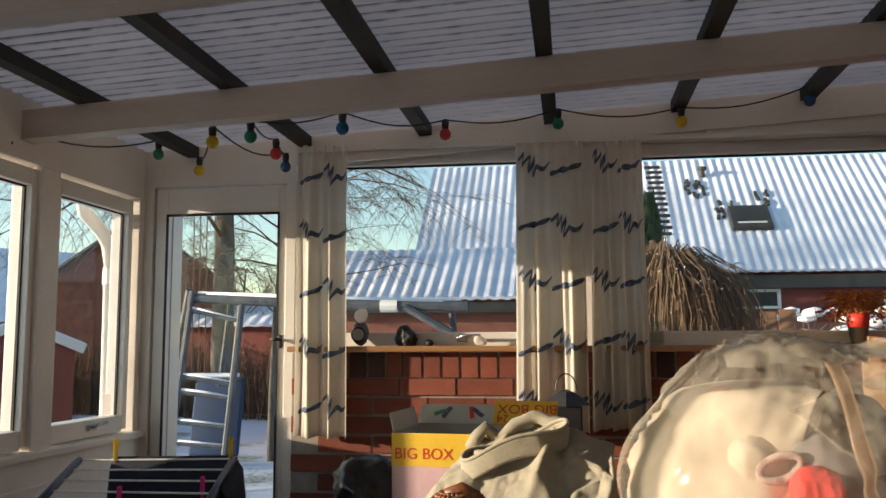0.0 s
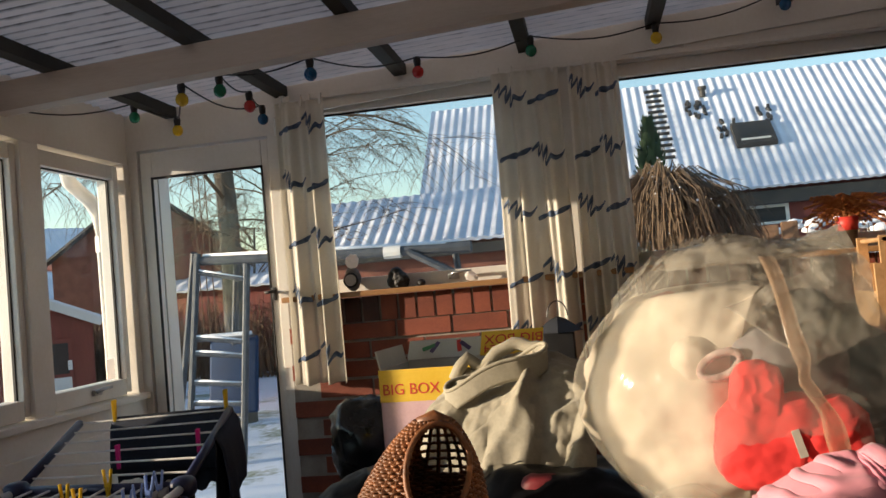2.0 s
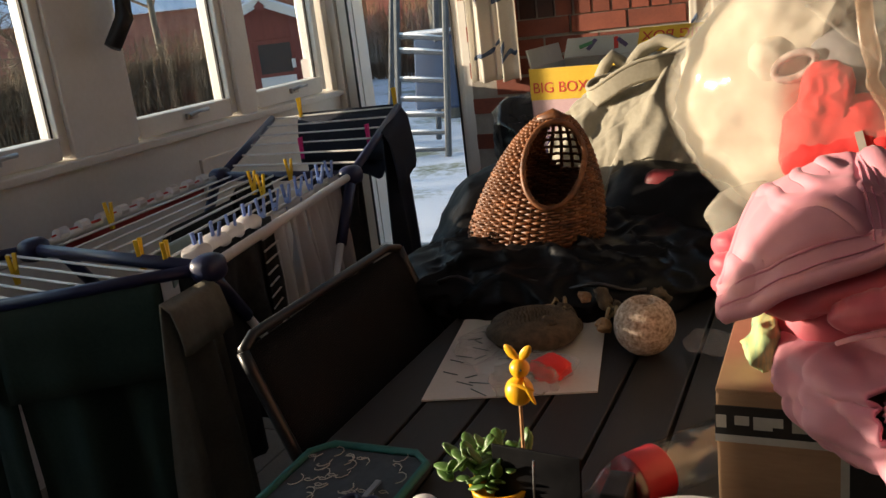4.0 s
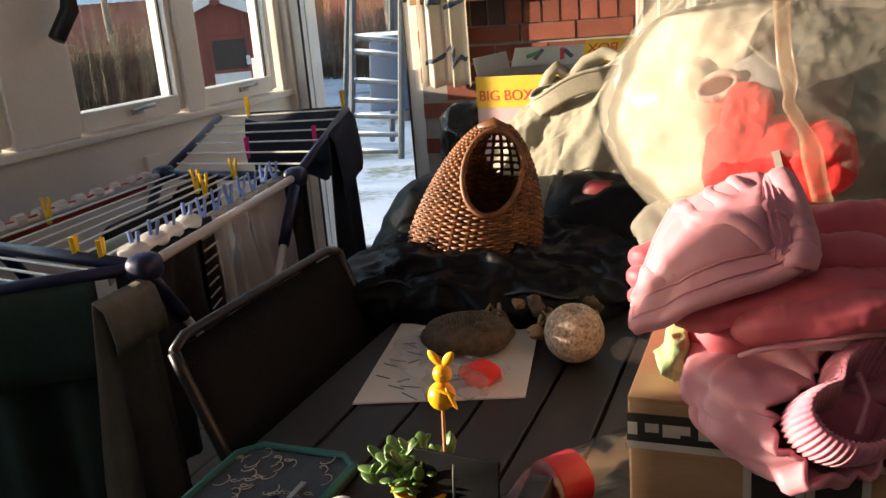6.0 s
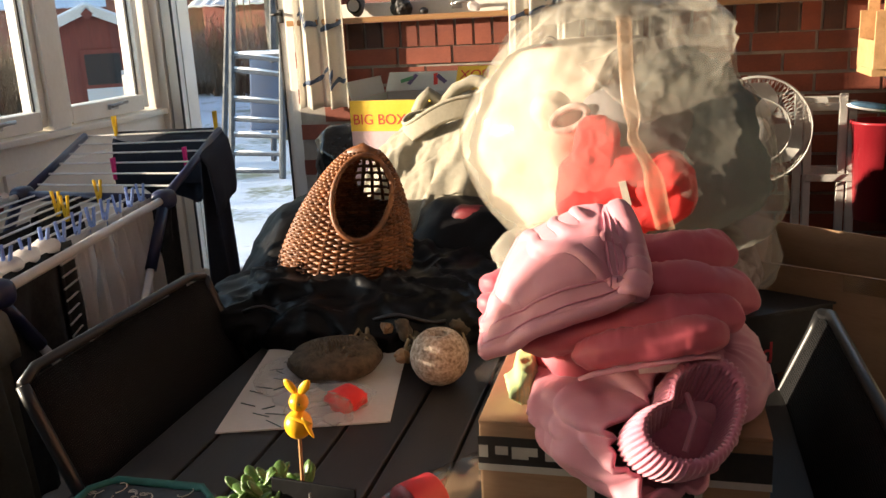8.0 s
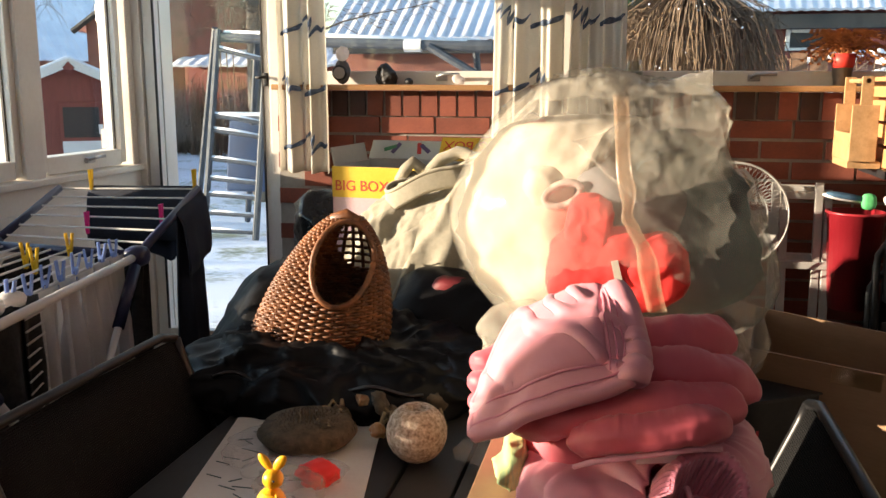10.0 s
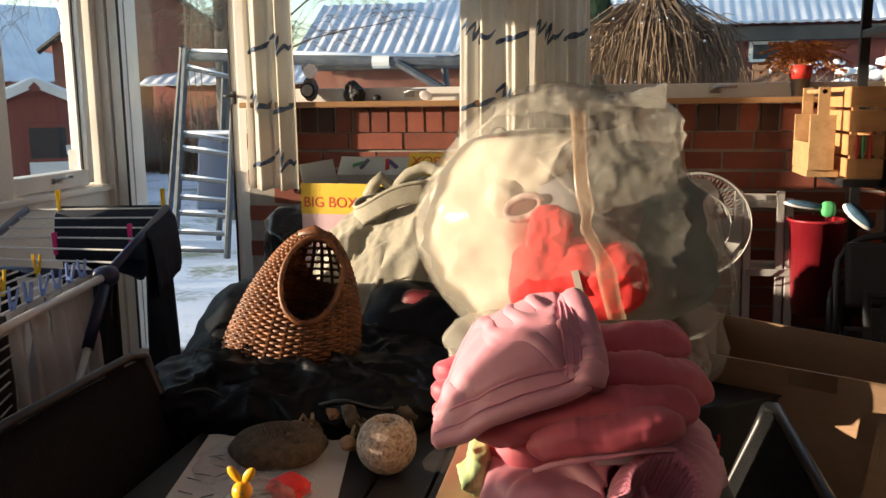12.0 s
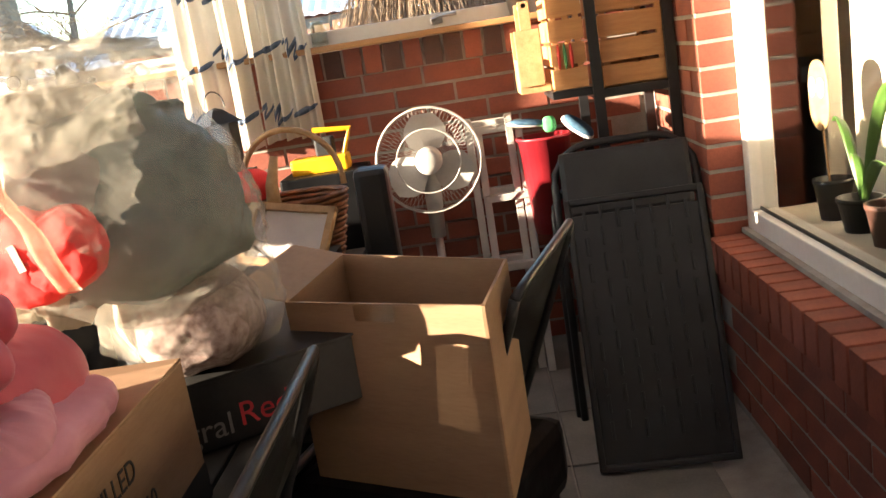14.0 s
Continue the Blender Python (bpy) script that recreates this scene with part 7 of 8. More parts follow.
rnd = random.Random(15)
for k in range(9):
    a = Vector((-0.54 + 0.022 * k, 1.40 + rnd.uniform(-0.03, 0.03), TZ + 0.012))
    b = a + Vector((rnd.uniform(0.03, 0.10), rnd.uniform(-0.09, 0.03), rnd.uniform(0.01, 0.045)))
    c = b + Vector((rnd.uniform(0.01, 0.05), rnd.uniform(-0.08, 0.0), -0.02))
    part("stalk", tubem([a, a.lerp(b, 0.5) + Vector((0, 0, 0.012)), b, c], 0.004, 6, 0.0025), DRY, dr, "", True)
    part("dry_leaf", blob(b, (0.026, 0.018, 0.012), (20 * k, 30, 50 * k), 2.0, 0.008, 40, 70 + k, 3, 0.006, 45), SEED, dr, "curled dry brown leaf", True)
solo("cling_wrap", blob((-0.43, 1.02, TZ + 0.022), (0.055, 0.042, 0.022), (0, 0, 20), 2.2, 0.010, 22, 5, 4, 0.008, 30), BAG_FILM, "crumpled clear wrapping on the mat", "wrapping", smooth=True)

# ---- right side of the room ----
bb = thing("open_carton", "large open brown carton standing on a black block", "box", (0.45, 1.48, 0.578))
# the empty carton has gone out of square, so each side runs between its own corners
OC = [Vector(p) for p in ((0.275, 1.42, 0.578), (0.615, 1.235, 0.578), (0.660, 1.50, 0.578), (0.326, 1.745, 0.578))]
h = 0.327
def wall_between(p, q, z0, z1, lean=0.0, t_=0.005):
    """A board standing on the line from p to q; lean moves its top outwards."""
    n_ = (q - p).cross(Vector((0, 0, 1))).normalized()
    up = Vector((0, 0, 1))
    bm = bmesh.new()
    vs = [bm.verts.new(c + up * z + n_ * (o + (lean if z == z1 else 0))) for z in (z0, z1) for c in (p, q) for o in (0, -t_)]
    for f_ in ((0, 2, 3, 1), (4, 5, 7, 6), (0, 1, 5, 4), (2, 6, 7, 3), (0, 4, 6, 2), (1, 3, 7, 5)):
        bm.faces.new([vs[k] for k in f_])
    return bm
for k in range(4):
    part("side", wall_between(OC[k], OC[(k + 1) % 4], 0, h), CARD, bb)
bm = bmesh.new()
vs = [bm.verts.new(p + Vector((0, 0, z))) for z in (0, 0.005) for p in OC]
for f_ in ((0, 1, 2, 3), (4, 7, 6, 5)):
    bm.faces.new([vs[k] for k in f_])
part("bottom", bm, CARD, bb)
part("flap", wall_between(OC[3], OC[0], h, h + 0.03, 0.10), CARD, bb, "bent side flap")
m = pose(*((OC[0] + OC[1]) / 2), 0, 0, math.degrees(math.atan2(-0.18, 0.327)))
part("tape", boxm(-0.05, 0.03, -0.0015, -0.0005, h - 0.03, h, m=m), clear("packing_tape", (0.95, 0.93, 0.88), 0.15, 0.08), bb, "clear packing tape")
# black block added to stand for the unknown dark thing below the carton
solo("carton_block", boxm(-0.20, 0.20, -0.19, 0.19, 0, 0.146, 0.03, m=pose(0.462, 1.476, 0.43, 0, 0, -28)), BLACK_CLOTH, "added black block under the open carton", "cushion")
garden_chair((0.354, 1.725, 0), -106, "black mesh garden chair carrying a large carton", 21)
fn_ = thing("pedestal_fan", "white pedestal fan with three blades", "fan", (0.44, 3.3, 0))
FW = paint("aged_white_plastic", (0.42, 0.41, 0.385), (0.52, 0.50, 0.47), 10, 0.5, 0.03)
FC = Vector((0.44, 3.28, 0.885))
fm = look(FC, FC + Vector((0.02, -1, 0.03)))
part("pole", tubem([(0.425, 3.32, 0.05), (0.43, 3.33, 0.62)], 0.016, 10), FW, fn_, "", True)
part("neck", tubem([(0.43, 3.32, 0.58), (0.435, 3.33, 0.80), FC + Vector((0, 0.06, 0))], 0.028, 10, 0.04), FW, fn_, "", True)
part("base", lathem([(0.19, 0), (0.18, 0.02), (0.03, 0.05), (0.0, 0.05)], 28, (0.425, 3.32, 0)), FW, fn_, "", True)
part("motor", lathem([(0.03, -0.06), (0.05, -0.05), (0.052, 0.02), (0.04, 0.035), (0.0, 0.038)], 20, m=fm), FW, fn_, "", True)
for rr_, zz in ((0.20, 0.0), (0.197, 0.02), (0.197, -0.02), (0.12, 0.034), (0.12, -0.034)):
    part("guard_ring", tubem([fm @ Vector((rr_ * math.cos(a), rr_ * math.sin(a), zz)) for a in (2 * math.pi * j / 48 for j in range(49))], 0.0028, 6), FW, fn_, "", True)
gd = bmesh.new()
for k in range(72):
    a = 2 * math.pi * k / 72
    for s in (1, -1):
        tube(gd, [fm @ Vector((r * math.cos(a + s * t_), r * math.sin(a + s * t_), 0.045 - 0.03 * (r / 0.2) ** 2)) for r, t_ in ((0.04, 0), (0.12, 0.12), (0.198, 0.25))], 0.0009, 3, False)
part("wire_guard", gd, FW, fn_, "", kind="stuff")
part("badge", lathem([(0.042, 0.046), (0.042, 0.05), (0.0, 0.052)], 20, m=fm), FW, fn_, "", True)
for k in range(3):
    mm = fm @ pose(0, 0, 0, 0, 0, 90 + 120 * k)
    part("blade", sheet(lambda u, v, mm=mm: mm @ Vector((0.04 + 0.135 * u, (v - 0.5) * (0.06 + 0.10 * math.sin(math.pi * min(1, u * 0.85 + 0.1))), 0.01 + 0.03 * (v - 0.5))), 10, 6), FW, fn_, "", True)
ldr = thing("step_ladder", "small folded white step ladder against the wall", "ladder", (0.73, 3.4, 0))
for off, dz in ((0.0, 0.0), (0.05, 0.02)):
    for s in (-1, 1):
        part("rail", boxm(-0.0145, 0.0145, -0.012, 0.012, 0, 0.99 + dz, 0.003, m=pose(0.715 + s * 0.078 + 0.035 * (off > 0) * -1, 3.24 + off + 0.0, 0, -9 + 4 * (off > 0), 0, 0)), FW, ldr)
    for z in (0.15, 0.43, 0.70, 0.965):
        part("tread", boxm(-0.085, 0.085, -0.02, 0.02, -0.014, 0.014, 0.003, m=pose(0.715 - 0.035 * (off > 0), 3.24 + off + z * 0.155, z * 0.99 + dz, 0, 0, 0)), FW, ldr)
# dark folded chair and tray leaning by the house wall
fc = thing("folding_chair", "black padded folding chair leaning by the wall", "chair", (1.08, 2.9, 0))
m = pose(1.09, 2.72, 0, -14, 0, -4)
def rr_frame(w, z0, z1, r, y=0.0):
    return [m @ Vector(p) for p in [(-w, y, z0), (-w, y, z1 - r)] + [(-w + r - r * math.cos(a), y, z1 - r + r * math.sin(a)) for a in (0.3, 0.8, 1.2, 1.57)] + [(w - r + r * math.cos(a), y, z1 - r + r * math.sin(a)) for a in (1.57, 1.2, 0.8, 0.3)] + [(w, y, z1 - r), (w, y, z0)]]
part("back_frame", tubem(rr_frame(0.235, 0.0, 0.93, 0.13, 0.02), 0.013, 8), BLACK_METAL, fc, "", True)
part("backrest", boxm(-0.215, 0.215, -0.02, 0.015, 0.68, 0.905, 0.018, m=m), BLACK_METAL, fc, "black padded backrest")
part("rear_frame", tubem(rr_frame(0.25, 0.0, 0.80, 0.1, 0.05), 0.012, 8), BLACK_METAL, fc, "", True)
part("seat", boxm(-0.21, 0.21, 0.03, 0.06, 0.20, 0.62, 0.015, m=m), BLACK_METAL, fc)
tr = thing("boot_tray", "long black ribbed plastic tray leaning upright", "tray", (1.08, 2.5, 0))
m = pose(1.055, 2.36, 0.005, -17, 0, -3)
part("panel", boxm(-0.19, 0.19, -0.006, 0.006, 0.0, 0.76, 0.004, m=m), BLACK_METAL, tr)
for b in ((-0.205, -0.185, -0.02, 0.01, 0, 0.81), (0.185, 0.205, -0.02, 0.01, 0, 0.81), (-0.19, 0.19, -0.02, 0.01, 0.79, 0.81), (-0.19, 0.19, -0.02, 0.01, 0, 0.02)):
    part("rim", boxm(*b, 0.006, m=m), BLACK_METAL, tr)
for i in range(7):
    for j in range(9):
        part("rib", boxm(-0.005, 0.005, -0.011, -0.005, 0, 0.055, 0.002, m=m @ pose(-0.15 + 0.05 * i, 0, 0.09 + 0.078 * j + 0.03 * (i % 2))), BLACK_METAL, tr)
# steel shelf with fruit crates
sh = thing("steel_shelf", "black perforated steel shelf in the corner", "shelf", (1.2, 3.3, 0))
for x, y in ((1.075, 3.10), (1.335, 3.10), (1.075, 3.56), (1.335, 3.56)):
    part("upright", boxm(x - 0.018, x + 0.018, y - 0.004, y + 0.018, 0, 2.0), BLACK_METAL, sh)
for z in (0.55, 1.06, 1.62):
    part("shelf_board", boxm(1.06, 1.35, 3.10, 3.575, z - 0.03, z, 0.003), BLACK_METAL, sh)
CR = paint("pine_crate", (0.42, 0.19, 0.07), (0.54, 0.27, 0.11), 7, 0.7, 0.2, 60, stretch=(0.6, 6, 6))
def crate(label, x0, x1, y0, y1, z0, h, n=4):
    c = thing("wooden_crate", label, "crate", ((x0 + x1) / 2, (y0 + y1) / 2, z0), group="crates")
    s = (h - 0.012 * (n - 1)) / n
    for k in range(n):
        a = z0 + k * (s + 0.012)
        part("slat", boxm(x0, x1, y0, y0 + 0.008, a, a + s, 0.001), CR, c)
        part("slat", boxm(x0, x1, y1 - 0.008, y1, a, a + s, 0.001), CR, c)
        part("slat", boxm(x0, x0 + 0.008, y0 + 0.008, y1 - 0.008, a, a + s, 0.001), CR, c)
        part("slat", boxm(x1 - 0.008, x1, y0 + 0.008, y1 - 0.008, a, a + s, 0.001), CR, c)
    for x in (x0 + 0.009, x1 - 0.03):
        for y in (y0 + 0.009, y1 - 0.03):
            part("corner_post", boxm(x, x + 0.02, y, y + 0.02, z0, z0 + h), CR, c)
    part("bottom", boxm(x0, x1, y0, y1, z0, z0 + 0.006), CR, c)
    return c
crate("slatted pine crate on the steel shelf", 1.10, 1.33, 3.13, 3.52, 1.061, 0.335)
cr2 = crate("slatted pine crate full of small toys", 0.93, 1.05, 3.14, 3.50, 1.075, 0.325)
part("shelf_arm", boxm(0.92, 1.075, 3.14, 3.52, 1.045, 1.073), BLACK_METAL, sh)
for k, c_ in enumerate((REDPR, GREENPR, REDPR)):
    solo("toy_figure", blob((0.955 + 0.022 * k, 3.132, 1.19), (0.007, 0.006, 0.045), amp=0.001, sub=3), c_, "small coloured peg clipped on the crate", "toy", smooth=True, group="toys")
caddy = thing("bottle_carrier", "pale wooden bottle carrier beside the crate", "carrier", (0.86, 3.4, 1.1))
for y in (3.22, 3.48):
    part("end_panel", boxm(0.815, 0.905, y, y + 0.012, 1.10, 1.30, 0.002), WICKER_PALE, caddy)
    part("end_top", boxm(0.84, 0.88, y, y + 0.012, 1.30, 1.40, 0.002), WICKER_PALE, caddy)
part("side_panel", boxm(0.815, 0.825, 3.232, 3.48, 1.10, 1.2, 0.002), WICKER_PALE, caddy)
part("handle", tubem([(0.86, 3.22, 1.385), (0.86, 3.49, 1.385)], 0.009, 8), WICKER_PALE, caddy)
part("bottom", boxm(0.815, 0.925, 3.232, 3.48, 1.075, 1.1), WICKER_PALE, caddy)
for k, mt_ in enumerate((SOCK, GREYCL, PALEIN, ROSE, SOCK)):
    solo("shopping_bag", blob((1.13 + 0.04 * k, 3.25 + 0.05 * (k % 3), 1.43 + 0.015 * (k % 2)), (0.06, 0.09, 0.06), (0, 20 * k, 0), 2.2, 0.015, 18, 70 + k, 4, 0.012, 22), mt_, "crumpled carrier bag stuffed in a crate", "bag", smooth=True, group="stuffed bags")
bu = thing("bucket", "red plastic bucket with sandals in it", "bucket", (0.88, 3.3, 0.55))
part("pail", lathem([(0.075, 0), (0.10, 0.36), (0.106, 0.36), (0.106, 0.37), (0.095, 0.37), (0.07, 0.01), (0, 0.01)], 24, (0.88, 3.32, 0.54)), paint("dark_red_plastic", (0.25, 0.012, 0.02), (0.32, 0.02, 0.03), 8, 0.4, 0.02), bu, "", True)
STP = paint("blue_striped_canvas", (0.02, 0.06, 0.12), (0.06, 0.14, 0.22), 30, 0.8, 0.2)
for c_, r_, g in (((0.82, 3.26, 0.965), (0.075, 0.03, 0.012), (0, 8, 0)), ((1.0, 3.22, 0.93), (0.07, 0.03, 0.02), (20, 40, 0))):
    so = thing("sandal", "blue canvas sandal with a white edge", "sandal", c_, group="sandals")
    part("sole", blob(c_, r_, g, 2.3, 0.0, sub=3), WHITE_ROD, so, "", True)
    part("upper", blob(Vector(c_) + Vector((0.004, -0.008, 0.006)), (r_[0] * 0.92, r_[1] * 0.92, r_[2] * 1.1), g, 2.3, 0.0, sub=3), STP, so, "", True)
solo("green_cloth", blob((0.90, 3.24, 0.955), (0.025, 0.02, 0.03), n=3, amp=0.003, sub=3), paint("bright_green_cloth", (0.06, 0.36, 0.12), (0.10, 0.46, 0.17), 10, 0.7, 0.1), "bright green cloth in the bucket", "cloth", smooth=True)
# round basket with handle, and what stands by it
rb2 = thing("handled_basket", "round wicker basket with a tall hooped handle", "basket", (0.04, 2.65, 0.6))
for k in range(14):
    z = 0.70 + 0.016 * k
    r = 0.115 + 0.05 * k / 14
    part("cane", tubem([(0.05 + (r + 0.003 * math.cos(10 * a + 3.14 * k)) * math.cos(a), 2.65 + r * 0.8 * math.sin(a), z) for a in (2 * math.pi * j / 40 for j in range(41))], 0.009, 5), WICKER, rb2, "", True)
part("handle", tubem([(0.05 + 0.16 * math.cos(a), 2.65 + 0.02 * math.sin(3 * a), 0.93 + 0.19 * math.sin(a)) for a in (math.pi * j / 20 for j in range(21))], 0.0095, 8), WICKER_PALE, rb2, "pale twisted hoop handle", True)
part("stool", boxm(-0.12, 0.22, 2.5, 2.8, 0.1, 0.69), BLACK_CLOTH, rb2, "dark box below the basket")
solo("driftwood", tubem([(0.03, 2.45, 0.86), (0.035, 2.46, 0.98), (0.055, 2.47, 1.06)], 0.026, 8, 0.012), WICKER_PALE, "pale piece of wood standing by the basket", "wood", smooth=True)
cv = thing("canvas_frame", "back of a white stretched canvas frame", "canvas", (0.06, 2.3, 0.8))
m = pose(0.06, 2.25, 0.79, -35, 8, -18)
for b in ((-0.13, 0.13, 0.0, 0.02, 0, 0.02), (-0.13, 0.13, 0.0, 0.02, 0.16, 0.18), (-0.13, -0.11, 0, 0.02, 0, 0.18), (0.11, 0.13, 0, 0.02, 0, 0.18)):
    part("bar", boxm(*b, 0.002, m=m), WICKER_PALE, cv)
part("canvas", boxm(-0.128, 0.128, 0.014, 0.02, 0.002, 0.178, m=m), SOCK, cv)
part("stand", boxm(-0.05, 0.2, 2.24, 2.46, 0.3, 0.78), BLACK_CLOTH, cv, "dark covered pile under the frame")
solo("black_case", boxm(0.26, 0.36, 2.50, 2.60, 0.0, 0.98, 0.02), BLACK_METAL, "tall black plastic case beside the fan", "case")
solo("red_hat", blob((-0.04, 2.52, 0.98), (0.07, 0.06, 0.05), amp=0.003, sub=4), REDCL, "red and black cap in the basket", "cap", smooth=True)
tk = thing("toy_digger", "yellow plastic toy digger by the wall", "toy", (0.06, 3.3, 0.9))
part("body", boxm(-0.08, 0.14, 3.26, 3.36, 0.90, 0.96, 0.01), YP, tk)
part("cab", boxm(0.02, 0.09, 3.28, 3.35, 0.96, 1.03, 0.008), GASKET, tk)
part("arm", tubem([(0.12, 3.3, 0.95), (0.16, 3.3, 1.05), (0.02, 3.3, 1.06)], 0.012, 6), YP, tk)
part("crate_below", boxm(-0.12, 0.2, 3.2, 3.45, 0.0, 0.90, 0.01), BLACK_CLOTH, tk, "dark box below the toy")
ln = thing("lantern", "black metal lantern with a wire loop", "lantern", (-0.33, 3.3, 0.9))
part("body", boxm(-0.39, -0.27, 3.24, 3.36, 0.95, 1.14, 0.006), BLACK_METAL, ln)
part("roof", lathem([(0.095, 0), (0.03, 0.05), (0.0, 0.06)], 4, (-0.33, 3.3, 1.14)), BLACK_METAL, ln)
part("loop", tubem([(-0.33 + 0.04 * math.cos(a), 3.3, 1.20 + 0.06 * math.sin(a)) for a in (math.pi * j / 10 for j in range(11))], 0.003, 6), BLACK_METAL, ln)
part("pedestal", boxm(-0.42, -0.24, 3.2, 3.4, 0, 0.95), BLACK_CLOTH, ln, "dark stand below the lantern")
# plants inside the house window
def indoor_pot(x, y, r, h, mat):
    t_ = thing("flower_pot", "plant pot on the inner window sill", "plant pot", (x, y, 0.61), group="window plants")
    part("pot", lathem([(r * 0.72, 0), (r, h), (r * 1.06, h), (r * 1.06, h + 0.012), (r * 0.9, h + 0.012), (r * 0.85, h - 0.01), (0, h - 0.01)], 24, (x, y, 0.611)), mat, t_, "", True)
    return t_
indoor_pot(1.66, 2.60, 0.055, 0.11, BLACK_METAL)
op = indoor_pot(1.66, 2.42, 0.06, 0.085, BLACK_METAL)
indoor_pot(1.66, 2.24, 0.06, 0.10, paint("brown_pot", (0.09, 0.04, 0.03), (0.13, 0.06, 0.045), 8, 0.5, 0.05))
indoor_pot(1.66, 2.06, 0.06, 0.12, BLACK_METAL)
for k, (dy, hh, ln_) in enumerate(((0.17, 0.24, 0.2), (-0.24, 0.36, 0.12), (-0.14, 0.14, 0.2), (0.05, 0.14, 0.1))):
    def blade(u, v, dy=dy, hh=hh):
        c = Vector((1.66, 2.40 + dy * u * 1.1, 0.69 + hh * math.sin(min(1.9, u * 2.0)) * 0.95))
        return c + Vector((-0.5, 0.2, 0.3)) * (v - 0.5) * 0.055 * math.sin(math.pi * (0.12 + 0.86 * u))
    cloth("leaf", blade, 16, 3, LEAF, op, 0.003, "long green strap leaf")
owl = thing("plant_pick", "flat wooden owl face on a stick", "ornament", (1.66, 2.62, 0.72))
part("face", blob((1.655, 2.66, 0.975), (0.006, 0.075, 0.105), n=2.6, amp=0, sub=4), WICKER_PALE, owl, "", True)
for y in (2.625, 2.69):
    part("eye", blob((1.648, y, 1.0), (0.004, 0.026, 0.03), amp=0, sub=3), WHITE_ROD, owl, "round white eye", True)
part("stick", tubem([(1.66, 2.62, 0.70), (1.656, 2.65, 0.90)], 0.004, 6), OAK, owl)

# ---- string of coloured bulbs ----
st = thing("string_lights", "black cable with coloured bulbs under the roof", "string lights", (-1.2, 3.5, 2.2))
CABLE = GASKET
BC_ = {"blue": (0.01, 0.10, 0.25), "yellow": (0.75, 0.50, 0.02), "green": (0.01, 0.20, 0.10), "red": (0.55, 0.03, 0.03)}
BM = {k: paint(k + "_lamp_glass", tuple(c * 0.8 for c in v), v, 10, 0.25, 0.0) for k, v in BC_.items()}
BULBS = [("blue", (-2.323, 2.700, 2.106)), ("green", (-2.111, 3.450, 2.221)), ("yellow", (-1.622, 2.900, 2.130)), ("yellow", (-1.984, 3.600, 2.173)), ("green", (-1.492, 2.950, 2.158)), ("red", (-1.514, 3.300, 2.170)), ("blue", (-1.572, 3.600, 2.177)), ("blue", (-1.135, 2.950, 2.176)), ("red", (-0.812, 3.400, 2.249)), ("green", (-0.344, 3.500, 2.302)), ("yellow", (0.176, 3.600, 2.314)), ("blue", (0.700, 3.600, 2.384))]
for col, p in BULBS:
    p = Vector(p)
    part("socket", lathem([(0.012, 0.0), (0.016, 0.03), (0.012, 0.045)], 12, p + Vector((0, 0, 0.018))), CABLE, st, "black bulb socket", True)
    part("bulb", blob(p, (0.024, 0.024, 0.026), amp=0, sub=3), BM[col], st, f"{col} bulb, unlit", True)
order = sorted(BULBS, key=lambda b: b[1][0])
for (c1, a), (c2, b) in zip(order, order[1:]):
    a, b = Vector(a) + Vector((0, 0, 0.062)), Vector(b) + Vector((0, 0, 0.062))
    part("cable", tubem([a.lerp(b, j / 8) + Vector((0, 0, -0.05 * math.sin(math.pi * j / 8) * min(1, (b - a).length * 1.4))) for j in range(9)], 0.0035, 5), CABLE, st, "", True)

# ---- on the window board ----
SZ = 1.369
fg = thing("figurine", "small pale dog figurine holding a round dial", "ornament", (-1.24, 3.68, SZ))
part("body", blob((-1.24, 3.685, SZ + 0.055), (0.038, 0.03, 0.055), amp=0.004, freq=50, sub=4), GREYCL, fg, "", True)
part("head", blob((-1.235, 3.68, SZ + 0.135), (0.03, 0.028, 0.032), amp=0.005, freq=60, sub=4), SOCK, fg, "", True)
part("dial", lathem([(0.034, 0), (0.034, 0.01), (0.027, 0.012), (0.0, 0.012)], 24, m=pose(-1.24, 3.655, SZ + 0.05, 90, 0, 0)), GASKET, fg)
part("dial_face", lathem([(0.026, 0.0125), (0.026, 0.014), (0, 0.014)], 24, m=pose(-1.24, 3.655, SZ + 0.05, 90, 0, 0)), SOCK, fg)
solo("stone", blob((-1.03, 3.68, SZ + 0.035), (0.05, 0.03, 0.045), (0, 25, 0), 2.6, 0.012, 25, 4, 4, flat=SZ), GASKET, "dark rough stone on the window board", "stone")
solo("stone", blob((-0.93, 3.68, SZ + 0.012), (0.02, 0.018, 0.016), amp=0.004, sub=3, flat=SZ), GASKET, "small dark stone on the window board", "stone")
solo("shell", blob((-0.70, 3.67, SZ + 0.018), (0.03, 0.02, 0.022), (0, 30, 0), 2.0, 0.006, 40, 5, 3, flat=SZ), SOCK, "pale sea shell on the window board", "shell", smooth=True)
JAR = clear("clear_jar_glass", (0.9, 0.93, 0.9), 0.02, 0.10)
for x, r, hh in ((0.05, 0.035, 0.10), (-0.04, 0.025, 0.14)):
    solo("glass_jar", lathem([(r * 0.9, 0), (r, 0.01), (r, hh * 0.75), (r * 0.7, hh * 0.9), (r * 0.8, hh), (r * 0.7, hh), (r * 0.6, hh * 0.9), (r * 0.92, hh * 0.72), (r * 0.92, 0.012), (0, 0.012)], 20, (x, 3.675, SZ)), JAR, "empty clear glass jar on the window board", "jar", smooth=True, group="jars")
